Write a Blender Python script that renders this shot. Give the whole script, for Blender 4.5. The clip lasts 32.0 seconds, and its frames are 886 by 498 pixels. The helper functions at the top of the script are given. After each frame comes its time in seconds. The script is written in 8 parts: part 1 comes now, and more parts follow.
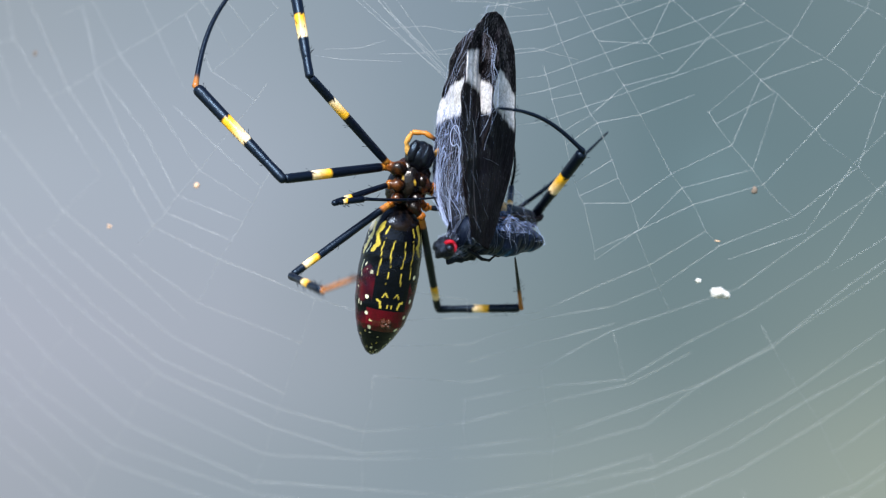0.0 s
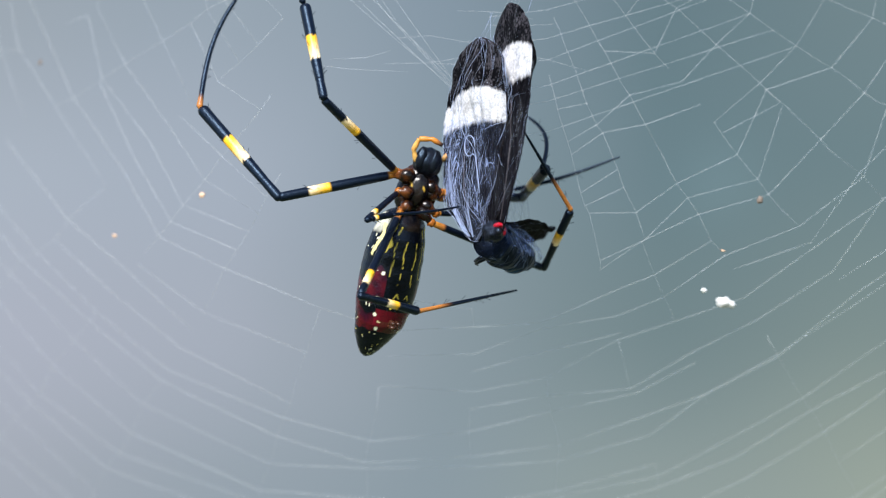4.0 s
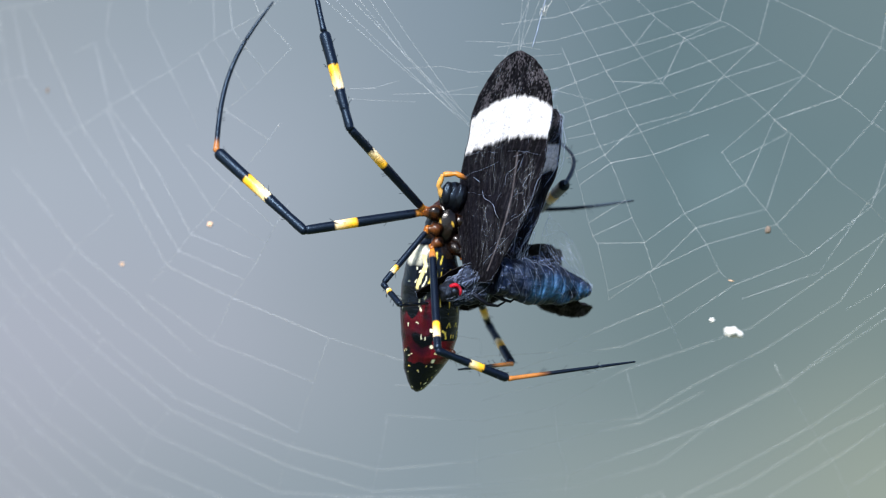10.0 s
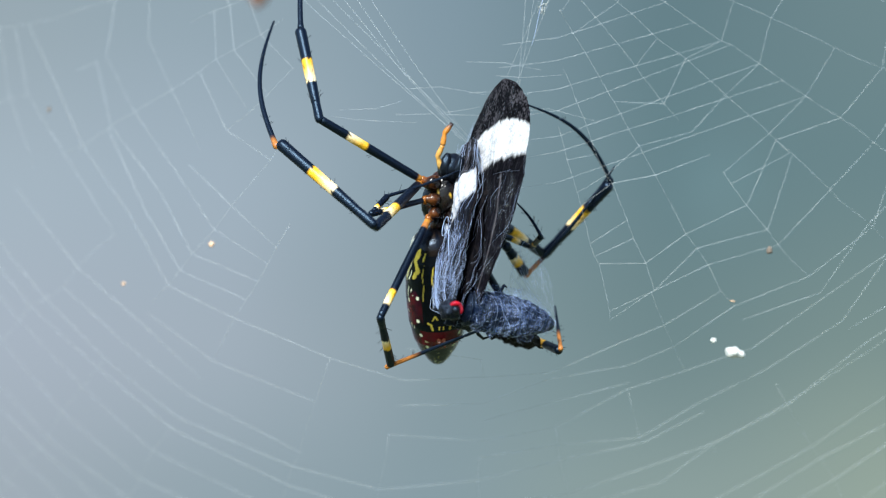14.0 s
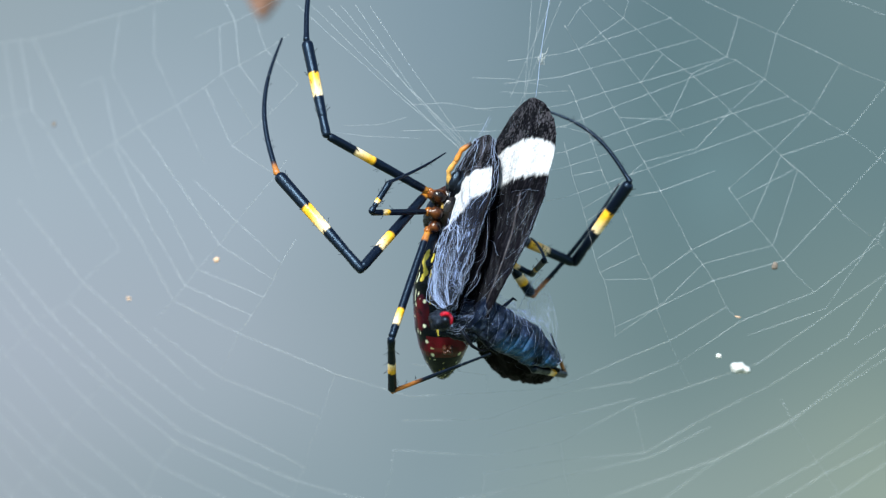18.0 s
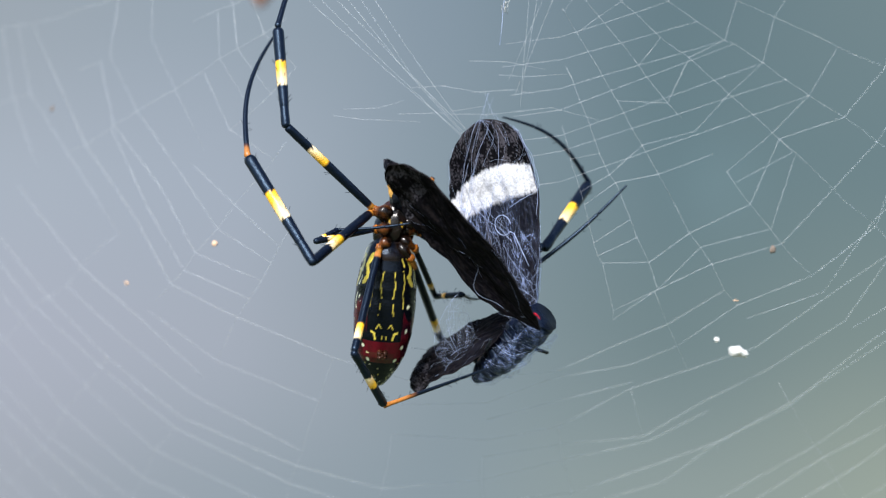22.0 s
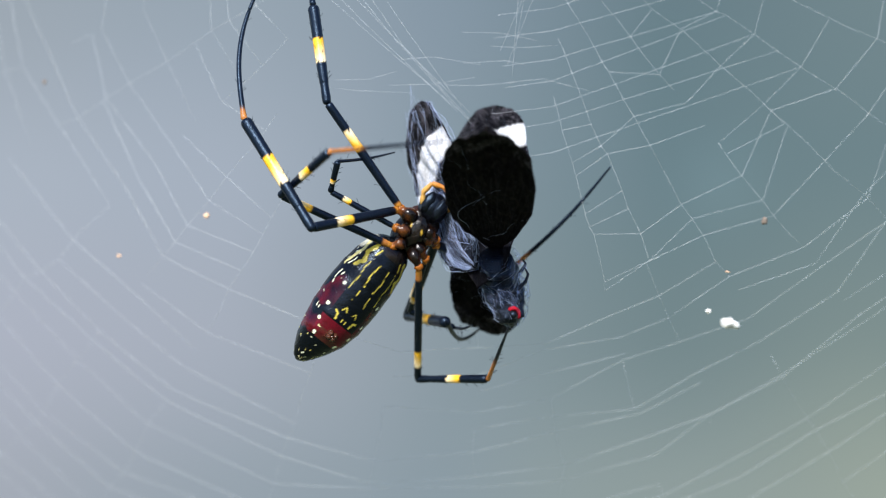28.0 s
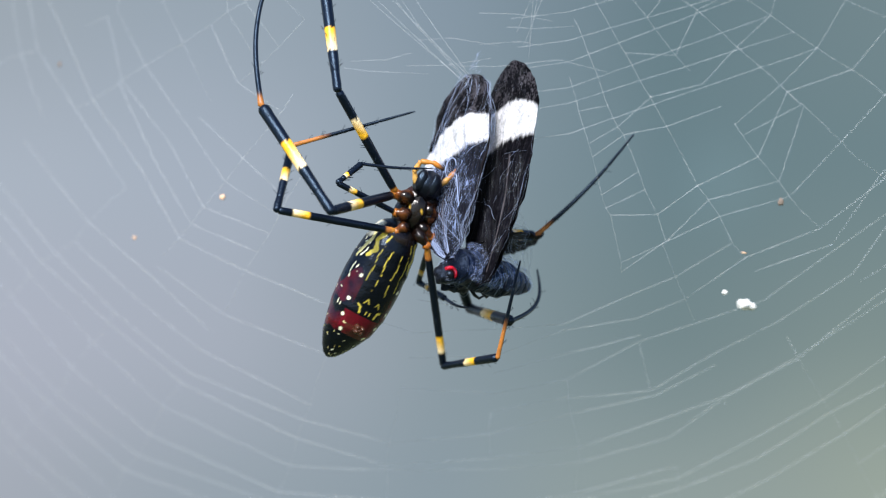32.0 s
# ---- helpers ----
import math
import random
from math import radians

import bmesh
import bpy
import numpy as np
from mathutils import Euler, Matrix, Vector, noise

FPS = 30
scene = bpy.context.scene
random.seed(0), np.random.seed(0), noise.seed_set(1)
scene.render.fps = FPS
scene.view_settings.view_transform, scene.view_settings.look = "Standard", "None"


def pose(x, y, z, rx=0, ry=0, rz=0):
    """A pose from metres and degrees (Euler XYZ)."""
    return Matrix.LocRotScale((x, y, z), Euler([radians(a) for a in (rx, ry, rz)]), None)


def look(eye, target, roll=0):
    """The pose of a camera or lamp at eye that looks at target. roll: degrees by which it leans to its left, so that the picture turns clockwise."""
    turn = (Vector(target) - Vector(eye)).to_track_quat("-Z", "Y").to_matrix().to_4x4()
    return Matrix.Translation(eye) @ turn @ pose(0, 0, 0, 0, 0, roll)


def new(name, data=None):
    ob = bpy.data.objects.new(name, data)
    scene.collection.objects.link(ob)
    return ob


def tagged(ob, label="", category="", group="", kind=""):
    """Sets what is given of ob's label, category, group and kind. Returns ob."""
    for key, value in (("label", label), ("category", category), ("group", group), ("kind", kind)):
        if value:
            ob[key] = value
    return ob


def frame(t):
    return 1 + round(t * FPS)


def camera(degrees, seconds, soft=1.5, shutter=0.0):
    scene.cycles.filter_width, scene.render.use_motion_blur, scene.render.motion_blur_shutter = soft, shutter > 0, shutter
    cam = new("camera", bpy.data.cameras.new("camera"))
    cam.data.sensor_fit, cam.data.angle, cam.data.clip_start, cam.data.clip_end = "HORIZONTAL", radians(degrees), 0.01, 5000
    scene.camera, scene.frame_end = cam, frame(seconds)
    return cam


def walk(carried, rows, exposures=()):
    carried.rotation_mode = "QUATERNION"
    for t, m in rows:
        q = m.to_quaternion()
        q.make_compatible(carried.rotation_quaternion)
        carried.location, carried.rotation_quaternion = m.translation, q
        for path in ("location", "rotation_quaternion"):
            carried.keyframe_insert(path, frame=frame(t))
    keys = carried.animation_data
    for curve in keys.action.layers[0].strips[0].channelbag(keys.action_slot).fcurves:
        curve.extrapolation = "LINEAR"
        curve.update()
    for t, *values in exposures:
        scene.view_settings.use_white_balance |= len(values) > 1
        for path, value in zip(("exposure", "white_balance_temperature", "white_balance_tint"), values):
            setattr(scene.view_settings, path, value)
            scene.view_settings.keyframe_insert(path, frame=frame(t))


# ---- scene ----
HEIGHT = 1.5        # the web hangs about this high above the ground
REACH = 0.2836      # from the lens to the web
MM = 0.001

cam = camera(20, 32.0, soft=1.15, shutter=0.5)
cam.data.dof.use_dof = True
cam.data.dof.focus_distance = 0.2795
cam.data.dof.aperture_fstop = 17
TEAL, PLAIN = (0.7, 6270, 1), (0.7, 6500, 10)       # the picture's tint shifts for a while, twice
walk(cam, [(0, pose(0.00171, -0.2836, 1.49696, 90)),
           (0.5, pose(0.00210, -0.2836, 1.49741, 90)),
           (1, pose(0.00243, -0.2836, 1.49792, 90)),
           (1.5, pose(0.00256, -0.2836, 1.49803, 90)),
           (2, pose(0.00273, -0.2836, 1.49835, 90)),
           (2.5, pose(0.00236, -0.2836, 1.49822, 90)),
           (3, pose(0.00205, -0.2836, 1.49833, 90)),
           (3.5, pose(0.00174, -0.2836, 1.49834, 90)),
           (5.5, pose(-0.00169, -0.2836, 1.49668, 90)),
           (6, pose(-0.00225, -0.2836, 1.49678, 90)),
           (6.5, pose(-0.00258, -0.2836, 1.49701, 90)),
           (7, pose(-0.00190, -0.2836, 1.49690, 90)),
           (7.5, pose(-0.00051, -0.2836, 1.49774, 90)),
           (8, pose(-0.00006, -0.2836, 1.49823, 90)),
           (8.5, pose(0.00016, -0.2836, 1.49919, 90)),
           (9, pose(-0.00000, -0.2836, 1.50000, 90)),
           (9.5, pose(-0.00019, -0.2836, 1.50087, 90)),
           (10, pose(0.00015, -0.2836, 1.50154, 90)),
           (10.5, pose(0.00032, -0.2836, 1.50204, 90)),
           (11, pose(0.00067, -0.2836, 1.50257, 90)),
           (11.5, pose(0.00075, -0.2836, 1.50294, 90)),
           (12, pose(0.00031, -0.2836, 1.50355, 90)),
           (12.5, pose(0.00031, -0.2836, 1.50379, 90)),
           (13, pose(-0.00013, -0.2836, 1.50374, 90)),
           (13.5, pose(0.00001, -0.2836, 1.50374, 90)),
           (15.5, pose(-0.00041, -0.2836, 1.50490, 90)),
           (16, pose(-0.00064, -0.2836, 1.50500, 90)),
           (16.5, pose(-0.00124, -0.2836, 1.50518, 90)),
           (17, pose(-0.00175, -0.2836, 1.50532, 90)),
           (17.5, pose(-0.00091, -0.2836, 1.50513, 90)),
           (18, pose(-0.00064, -0.2836, 1.50571, 90)),
           (18.5, pose(-0.00050, -0.2836, 1.50544, 90)),
           (19, pose(-0.00045, -0.2836, 1.50547, 90)),
           (19.5, pose(-0.00058, -0.2836, 1.50490, 90)),
           (20, pose(-0.00040, -0.2836, 1.50464, 90)),
           (20.5, pose(-0.00027, -0.2836, 1.50433, 90)),
           (21, pose(-0.00005, -0.2836, 1.50461, 90)),
           (21.5, pose(0.00015, -0.2836, 1.50430, 90)),
           (22, pose(-0.00041, -0.2836, 1.50380, 90)),
           (22.5, pose(-0.00049, -0.2836, 1.50370, 90)),
           (23, pose(0.00044, -0.2836, 1.50343, 90)),
           (23.5, pose(0.00047, -0.2836, 1.50338, 90)),
           (24, pose(0.00057, -0.2836, 1.50261, 90)),
           (24.5, pose(0.00064, -0.2836, 1.50243, 90)),
           (25, pose(0.00051, -0.2836, 1.50229, 90)),
           (25.5, pose(0.00057, -0.2836, 1.50168, 90)),
           (27.5, pose(0.00092, -0.2836, 1.50078, 90)),
           (28, pose(0.00055, -0.2836, 1.50050, 90)),
           (28.5, pose(0.00011, -0.2836, 1.50008, 90)),
           (29, pose(-0.00011, -0.2836, 1.49992, 90)),
           (29.5, pose(-0.00057, -0.2836, 1.49935, 90)),
           (30, pose(-0.00087, -0.2836, 1.49930, 90)),
           (30.5, pose(-0.00083, -0.2836, 1.49918, 90)),
           (31, pose(-0.00092, -0.2836, 1.49916, 90)),
           (31.5, pose(-0.00125, -0.2836, 1.49907, 90)),
           (32, pose(-0.00134, -0.2836, 1.49832, 90))],
     [(0, *PLAIN), (12, *PLAIN), (12.6, *TEAL), (13.8, *TEAL), (15.2, *PLAIN), (17.2, *PLAIN),
      (17.8, *TEAL), (20.3, *TEAL), (20.8, *PLAIN), (32, *PLAIN)])

# ---- light: a bright, hazy sky with a soft sun high on the left, behind the camera ----
world = bpy.data.worlds.new("world")
scene.world = world
world.use_nodes = True
sky = world.node_tree.nodes.new("ShaderNodeTexSky")
sky.sky_type = 'NISHITA'
sky.sun_disc = False
sky.sun_elevation = radians(44)
sky.sun_rotation = radians(199.5)
world.node_tree.nodes["Background"].inputs["Strength"].default_value = 0.15
world.node_tree.links.new(sky.outputs[0], world.node_tree.nodes["Background"].inputs["Color"])
sun = new("sun", bpy.data.lights.new("sun", "SUN"))
sun.data.energy = 5.0
sun.data.angle = radians(12)
sun.data.color = (1.0, 0.985, 0.96)
sun.matrix_world = look((-1.7, -4.8, HEIGHT + 4.9), (0, 0, HEIGHT))
scene.view_settings.exposure = 0.7


# ---- materials ----
def srgb(r, g, b):
    return tuple(((c / 255 + 0.055) / 1.055) ** 2.4 if c > 10 else c / 255 / 12.92 for c in (r, g, b))


def material(name, colour=(0.5, 0.5, 0.5), rough=0.5, painted=False, scale=900.0, vary=0.25, bump=0.1,
             metal=0.0, sheen=0.0, through_light=0.0, see_through=0.0, spec=0.5, coat=0.0, gloss=(1, 1, 1)):
    """A surface with two scales of variation in tone and a fine relief. painted: the tone comes from the mesh's own markings."""
    m = bpy.data.materials.new(name)
    m.use_nodes = True
    n, link = m.node_tree.nodes, m.node_tree.links.new
    bsdf = n["Principled BSDF"]
    coord = n.new("ShaderNodeTexCoord")
    fine, coarse = n.new("ShaderNodeTexNoise"), n.new("ShaderNodeTexNoise")
    fine.inputs["Scale"].default_value, coarse.inputs["Scale"].default_value = scale * 4, scale
    fine.inputs["Detail"].default_value = 4
    for tex in (fine, coarse):
        link(coord.outputs["Object"], tex.inputs["Vector"])
    add = n.new("ShaderNodeMath")
    add.operation = "ADD"
    link(fine.outputs[0], add.inputs[0]), link(coarse.outputs[0], add.inputs[1])
    span = n.new("ShaderNodeMapRange")
    span.inputs[1].default_value, span.inputs[2].default_value = 0.6, 1.4
    span.inputs[3].default_value, span.inputs[4].default_value = 1 - vary, 1 + vary
    link(add.outputs[0], span.inputs[0])
    mix = n.new("ShaderNodeVectorMath")
    mix.operation = "SCALE"
    if painted:
        tone = n.new("ShaderNodeAttribute")
        tone.attribute_name = "tone"
        link(tone.outputs["Color"], mix.inputs[0])
    else:
        mix.inputs[0].default_value = colour
    link(span.outputs[0], mix.inputs["Scale"])
    link(mix.outputs[0], bsdf.inputs["Base Color"])
    bsdf.inputs["Roughness"].default_value = rough
    bsdf.inputs["Metallic"].default_value = metal
    bsdf.inputs["Specular IOR Level"].default_value = spec
    bsdf.inputs["Specular Tint"].default_value = (*gloss, 1)
    bsdf.inputs["Sheen Weight"].default_value = sheen
    bsdf.inputs["Coat Weight"].default_value = coat
    if bump:
        b = n.new("ShaderNodeBump")
        b.inputs["Strength"].default_value = bump
        b.inputs["Distance"].default_value = 0.0001
        link(add.outputs[0], b.inputs["Height"])
        link(b.outputs[0], bsdf.inputs["Normal"])
    out = n["Material Output"]
    last = bsdf.outputs[0]
    if through_light:
        tl, ms = n.new("ShaderNodeBsdfTranslucent"), n.new("ShaderNodeMixShader")
        link(mix.outputs[0], tl.inputs[0])
        ms.inputs[0].default_value = through_light
        link(last, ms.inputs[1]), link(tl.outputs[0], ms.inputs[2])
        last = ms.outputs[0]
    if see_through:
        tp, ms = n.new("ShaderNodeBsdfTransparent"), n.new("ShaderNodeMixShader")
        ms.inputs[0].default_value = see_through
        link(last, ms.inputs[1]), link(tp.outputs[0], ms.inputs[2])
        last = ms.outputs[0]
    link(last, out.inputs["Surface"])
    return m


CUTICLE = material("glossy_leg_cuticle", rough=0.36, painted=True, vary=0.25, bump=0.35, scale=1500, spec=0.36, gloss=(0.45, 0.68, 1.0))
BELLY = material("abdomen_cuticle", rough=0.2, painted=True, vary=0.18, bump=0.4, scale=1200, spec=0.26, gloss=(0.6, 0.75, 1.0))
SHELL = material("brown_cuticle", rough=0.2, painted=True, vary=0.45, bump=0.35, scale=1300, spec=0.3)
WING = material("scaled_wing", rough=0.65, painted=True, vary=0.45, bump=0.7, scale=1100, spec=0.055, through_light=0.35)
MOTHBODY = material("scaled_moth_body", rough=0.42, painted=True, vary=0.5, bump=1.0, scale=1100, spec=0.2, gloss=(0.45, 0.65, 1.0))
SILK = material("silk", (0.74, 0.77, 0.80), rough=0.35, vary=0.1, bump=0, through_light=0.35, see_through=0.42)
STICKY = material("sticky_silk", (0.70, 0.73, 0.74), rough=0.4, vary=0.15, bump=0, through_light=0.35, see_through=0.78)
WRAP = material("wrapping_silk", (0.50, 0.60, 0.85), rough=0.5, vary=0.15, bump=0, through_light=0.3, see_through=0.35)


def veil_material(name, most, haze, grain=1.0, bold=1.0, least=0.02, colour=(0.38, 0.48, 0.80)):
    """Laid silk: fine crossing strands with clear gaps between them, thicker in patches."""
    m = material(name, colour, rough=0.5, vary=0.2, bump=0.3, through_light=0.3)
    n, link = m.node_tree.nodes, m.node_tree.links.new
    out = n["Material Output"]
    last = out.inputs["Surface"].links[0].from_socket
    coord = n.new("ShaderNodeTexCoord")

    def sum_of(kind, a, b):
        node = n.new("ShaderNodeMath")
        node.operation = kind
        for socket, value in zip(node.inputs, (a, b)):
            if isinstance(value, float):
                socket.default_value = value
            else:
                link(value, socket)
        return node.outputs[0]

    def ranged(value, a, b, c, d):
        node = n.new("ShaderNodeMapRange")
        for i, v in enumerate((a, b, c, d)):
            node.inputs[i + 1].default_value = v
        link(value, node.inputs[0])
        return node.outputs[0]

    def cloud(scale, turn, detail, twist):
        stretch, tex = n.new("ShaderNodeMapping"), n.new("ShaderNodeTexNoise")
        stretch.inputs["Scale"].default_value = scale
        stretch.inputs["Rotation"].default_value = (0, turn, 0)
        tex.inputs["Scale"].default_value = 1.0
        tex.inputs["Detail"].default_value = detail
        tex.inputs["Distortion"].default_value = twist
        link(coord.outputs["Object"], stretch.inputs[0]), link(stretch.outputs[0], tex.inputs["Vector"])
        return tex.outputs[0]

    lines = None
    for across, along, turn, thin in ((700, 150, .3, .016), (560, 130, -.5, .014), (420, 200, 1.2, .010), (900, 260, .1, .014)):
        away = sum_of("ABSOLUTE", sum_of("SUBTRACT", cloud((across * grain, 300 * grain, along * grain), turn, 1.0, .5), .5), 0.0)
        line = ranged(away, 0.0, thin * bold, 1.0, 0.0)
        lines = line if lines is None else sum_of("MAXIMUM", lines, line)
    patch = ranged(cloud((230, 150, 170), .2, 2.0, .3), .45, .66, least, 1.0)
    cover = sum_of("MULTIPLY", sum_of("MULTIPLY_ADD", lines, most), patch)
    cover.node.inputs[0].links[0].from_node.inputs[2].default_value = haze
    clear, mixer = n.new("ShaderNodeBsdfTransparent"), n.new("ShaderNodeMixShader")
    link(cover, mixer.inputs[0]), link(clear.outputs[0], mixer.inputs[1]), link(last, mixer.inputs[2])
    link(mixer.outputs[0], out.inputs["Surface"])
    return m


FILM, LIGHT_FILM = veil_material("silk_film", 0.7, 0.07, 1.15, 1.0, 0.14), veil_material("light_silk_film", 0.14, 0.0, colour=(0.62, 0.68, 0.80))
BODY_FILM = veil_material("body_silk_film", 0.22, 0.0, 1.0, 1.5, 0.25, (0.36, 0.48, 0.84))
SHEET = veil_material("silk_sheet", 0.42, 0.05, 1.2, 2.0, 0.4, (0.32, 0.42, 0.74))
TENT = veil_material("silk_tent", 0.30, 0.02, 1.0, 1.3, 0.35, (0.46, 0.54, 0.76))
FLUFF = material("pale_web_debris", (0.62, 0.63, 0.62), rough=0.7, vary=0.15, bump=0.6, scale=1500, through_light=0.2)
CRUMB = material("brown_web_debris", (0.14, 0.11, 0.09), rough=0.8, vary=0.4, bump=0.6, scale=1500)
AMBER = material("orange_web_debris", (0.55, 0.36, 0.24), rough=0.7, vary=0.3, bump=0.4, scale=1500)
DRYLEAF = material("dry_leaf", (0.17, 0.085, 0.055), rough=0.8, vary=0.4, bump=0.5, scale=300)
SOIL = material("grass_and_soil", (0.07, 0.09, 0.04), rough=0.95, vary=0.5, bump=0, scale=3)


# ---- mesh helpers ----
def mesh_of(name, verts, faces, mat, tones=None, smooth=True):
    me = bpy.data.meshes.new(name)
    me.from_pydata([tuple(v) for v in verts], [], faces)
    if tones is not None:
        col = me.color_attributes.new("tone", "FLOAT_COLOR", "POINT")
        flat = np.ones((len(verts), 4), dtype=np.float32)
        flat[:, :3] = np.array(tones, dtype=np.float32)
        col.data.foreach_set("color", flat.ravel())
    if smooth:
        me.polygons.foreach_set("use_smooth", [True] * len(me.polygons))
    me.materials.append(mat)
    me.update()
    return me


def part(name, me, parent, label=""):
    ob = new(name, me)
    ob.parent = parent
    return tagged(ob, label)


def lathe(rings, segs, paint, bend=None):
    """A closed tube of rings (z, rx, ry) about z; paint(z, angle) gives the tone, bend(z) the centre's (x, y).
    The angle is 0 on the side that faces -y and grows towards +x."""
    verts, faces, tones = [], [], []
    for z, rx, ry in rings:
        cx, cy = bend(z) if bend else (0, 0)
        for i in range(segs):
            a = 2 * math.pi * i / segs - math.pi
            verts.append((cx + rx * math.sin(a), cy - ry * math.cos(a), z))
            tones.append(paint(z, a))
    for r in range(len(rings) - 1):
        for i in range(segs):
            j = (i + 1) % segs
            faces.append((r * segs + i, r * segs + j, (r + 1) * segs + j, (r + 1) * segs + i))
    faces.append(tuple(range(segs))[::-1])
    faces.append(tuple(range((len(rings) - 1) * segs, len(rings) * segs)))
    return verts, faces, tones


def strand(points, radius, sides=4):
    """A thin round thread through the points, as vertices and faces."""
    verts, faces = [], []
    pts = [Vector(p) for p in points]
    for i, p in enumerate(pts):
        d = (pts[min(i + 1, len(pts) - 1)] - pts[max(i - 1, 0)])
        d = d.normalized() if d.length else Vector((0, 0, 1))
        u = d.cross(Vector((0.31, 0.87, 0.39))).normalized()
        v = d.cross(u)
        for k in range(sides):
            a = 2 * math.pi * k / sides
            verts.append(p + (radius[i] if isinstance(radius, list) else radius) * (u * math.cos(a) + v * math.sin(a)))
    for i in range(len(pts) - 1):
        for k in range(sides):
            j = (k + 1) % sides
            faces.append((i * sides + k, i * sides + j, (i + 1) * sides + j, (i + 1) * sides + k))
    faces.append(tuple(range(sides))[::-1])
    faces.append(tuple(range((len(pts) - 1) * sides, len(pts) * sides)))
    return verts, faces


def joined(pieces):
    verts, faces, tones = [], [], []
    for piece in pieces:
        k = len(verts)
        verts += [tuple(v) for v in piece[0]]
        faces += [tuple(i + k for i in f) for f in piece[1]]
        if len(piece) > 2:
            tones += list(piece[2])
    return verts, faces, tones


def blend(a, b, f):
    f = max(0.0, min(1.0, f))
    return tuple(x + (y - x) * f for x, y in zip(a, b))


# ---- the setting: distance and ground ----
def make_backdrop():
    """The far, hazy distance: a sheet that glows by itself, painted with soft fields of colour."""
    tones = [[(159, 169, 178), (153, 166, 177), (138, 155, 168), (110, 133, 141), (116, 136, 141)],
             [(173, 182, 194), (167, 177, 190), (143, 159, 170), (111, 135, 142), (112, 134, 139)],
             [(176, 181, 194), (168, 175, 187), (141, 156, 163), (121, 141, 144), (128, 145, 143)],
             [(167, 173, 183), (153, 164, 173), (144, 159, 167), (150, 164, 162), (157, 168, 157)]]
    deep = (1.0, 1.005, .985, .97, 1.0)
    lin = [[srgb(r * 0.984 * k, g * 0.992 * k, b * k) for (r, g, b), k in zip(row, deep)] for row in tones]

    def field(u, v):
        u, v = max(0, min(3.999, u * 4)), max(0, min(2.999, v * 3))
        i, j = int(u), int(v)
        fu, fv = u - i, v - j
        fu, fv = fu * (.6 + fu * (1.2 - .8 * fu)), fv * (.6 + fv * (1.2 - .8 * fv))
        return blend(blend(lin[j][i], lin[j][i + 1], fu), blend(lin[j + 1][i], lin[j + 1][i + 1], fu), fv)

    far, half = 3.0, 0.579
    verts, faces, cols = [], [], []
    nx, nz = 180, 120
    for j in range(nz + 1):
        for i in range(nx + 1):
            x, z = -2.4 + 4.8 * i / nx, -1.49 + 3.6 * j / nz
            verts.append((x, far, HEIGHT + z))
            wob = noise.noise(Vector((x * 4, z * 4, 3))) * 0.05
            # one soft bright blob is painted into the distance
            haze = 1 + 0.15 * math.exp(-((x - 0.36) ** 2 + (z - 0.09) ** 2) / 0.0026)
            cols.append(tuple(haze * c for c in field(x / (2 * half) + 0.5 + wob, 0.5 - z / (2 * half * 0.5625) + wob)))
    for j in range(nz):
        for i in range(nx):
            k = j * (nx + 1) + i
            faces.append((k, k + 1, k + nx + 2, k + nx + 1))
    m = bpy.data.materials.new("glowing_distance")
    m.use_nodes = True
    n = m.node_tree.nodes
    n.remove(n["Principled BSDF"])
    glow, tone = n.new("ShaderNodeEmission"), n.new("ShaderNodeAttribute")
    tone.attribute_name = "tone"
    # the painted colours shine by emission, whatever the sun and sky do
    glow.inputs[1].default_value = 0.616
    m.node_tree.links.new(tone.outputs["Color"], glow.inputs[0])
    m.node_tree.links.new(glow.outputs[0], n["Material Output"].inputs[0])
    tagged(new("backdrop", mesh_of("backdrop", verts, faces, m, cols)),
           "glowing sheet painted as hazy grey-blue distance, far out of focus", "backdrop", kind="structure")


def make_ground():
    s = 400
    me = mesh_of("ground", [(-s, -s, 0), (s, -s, 0), (s, s, 0), (-s, s, 0)], [(0, 1, 2, 3)], SOIL)
    tagged(new("ground", me), "dull green grass and soil below the web", "ground", kind="structure")


# ---- the orb web ----
def sag(x, z):
    """How far (mm) the web leans back from its sharpest part, and the place of a thread's point there."""
    y = 3.0 + max(0, -3 - z) * 0.72 + max(0, -14 - x) * 0.8 + max(0, z - 30) * 0.1 + max(0, x - 10) * 0.14
    k = 1 + (y - 3) * MM / REACH
    return Vector((x * k * MM, y * MM, HEIGHT + z * k * MM))


HUB = Vector((5.4, 45.0))       # the hub of the orb, above the view (mm)


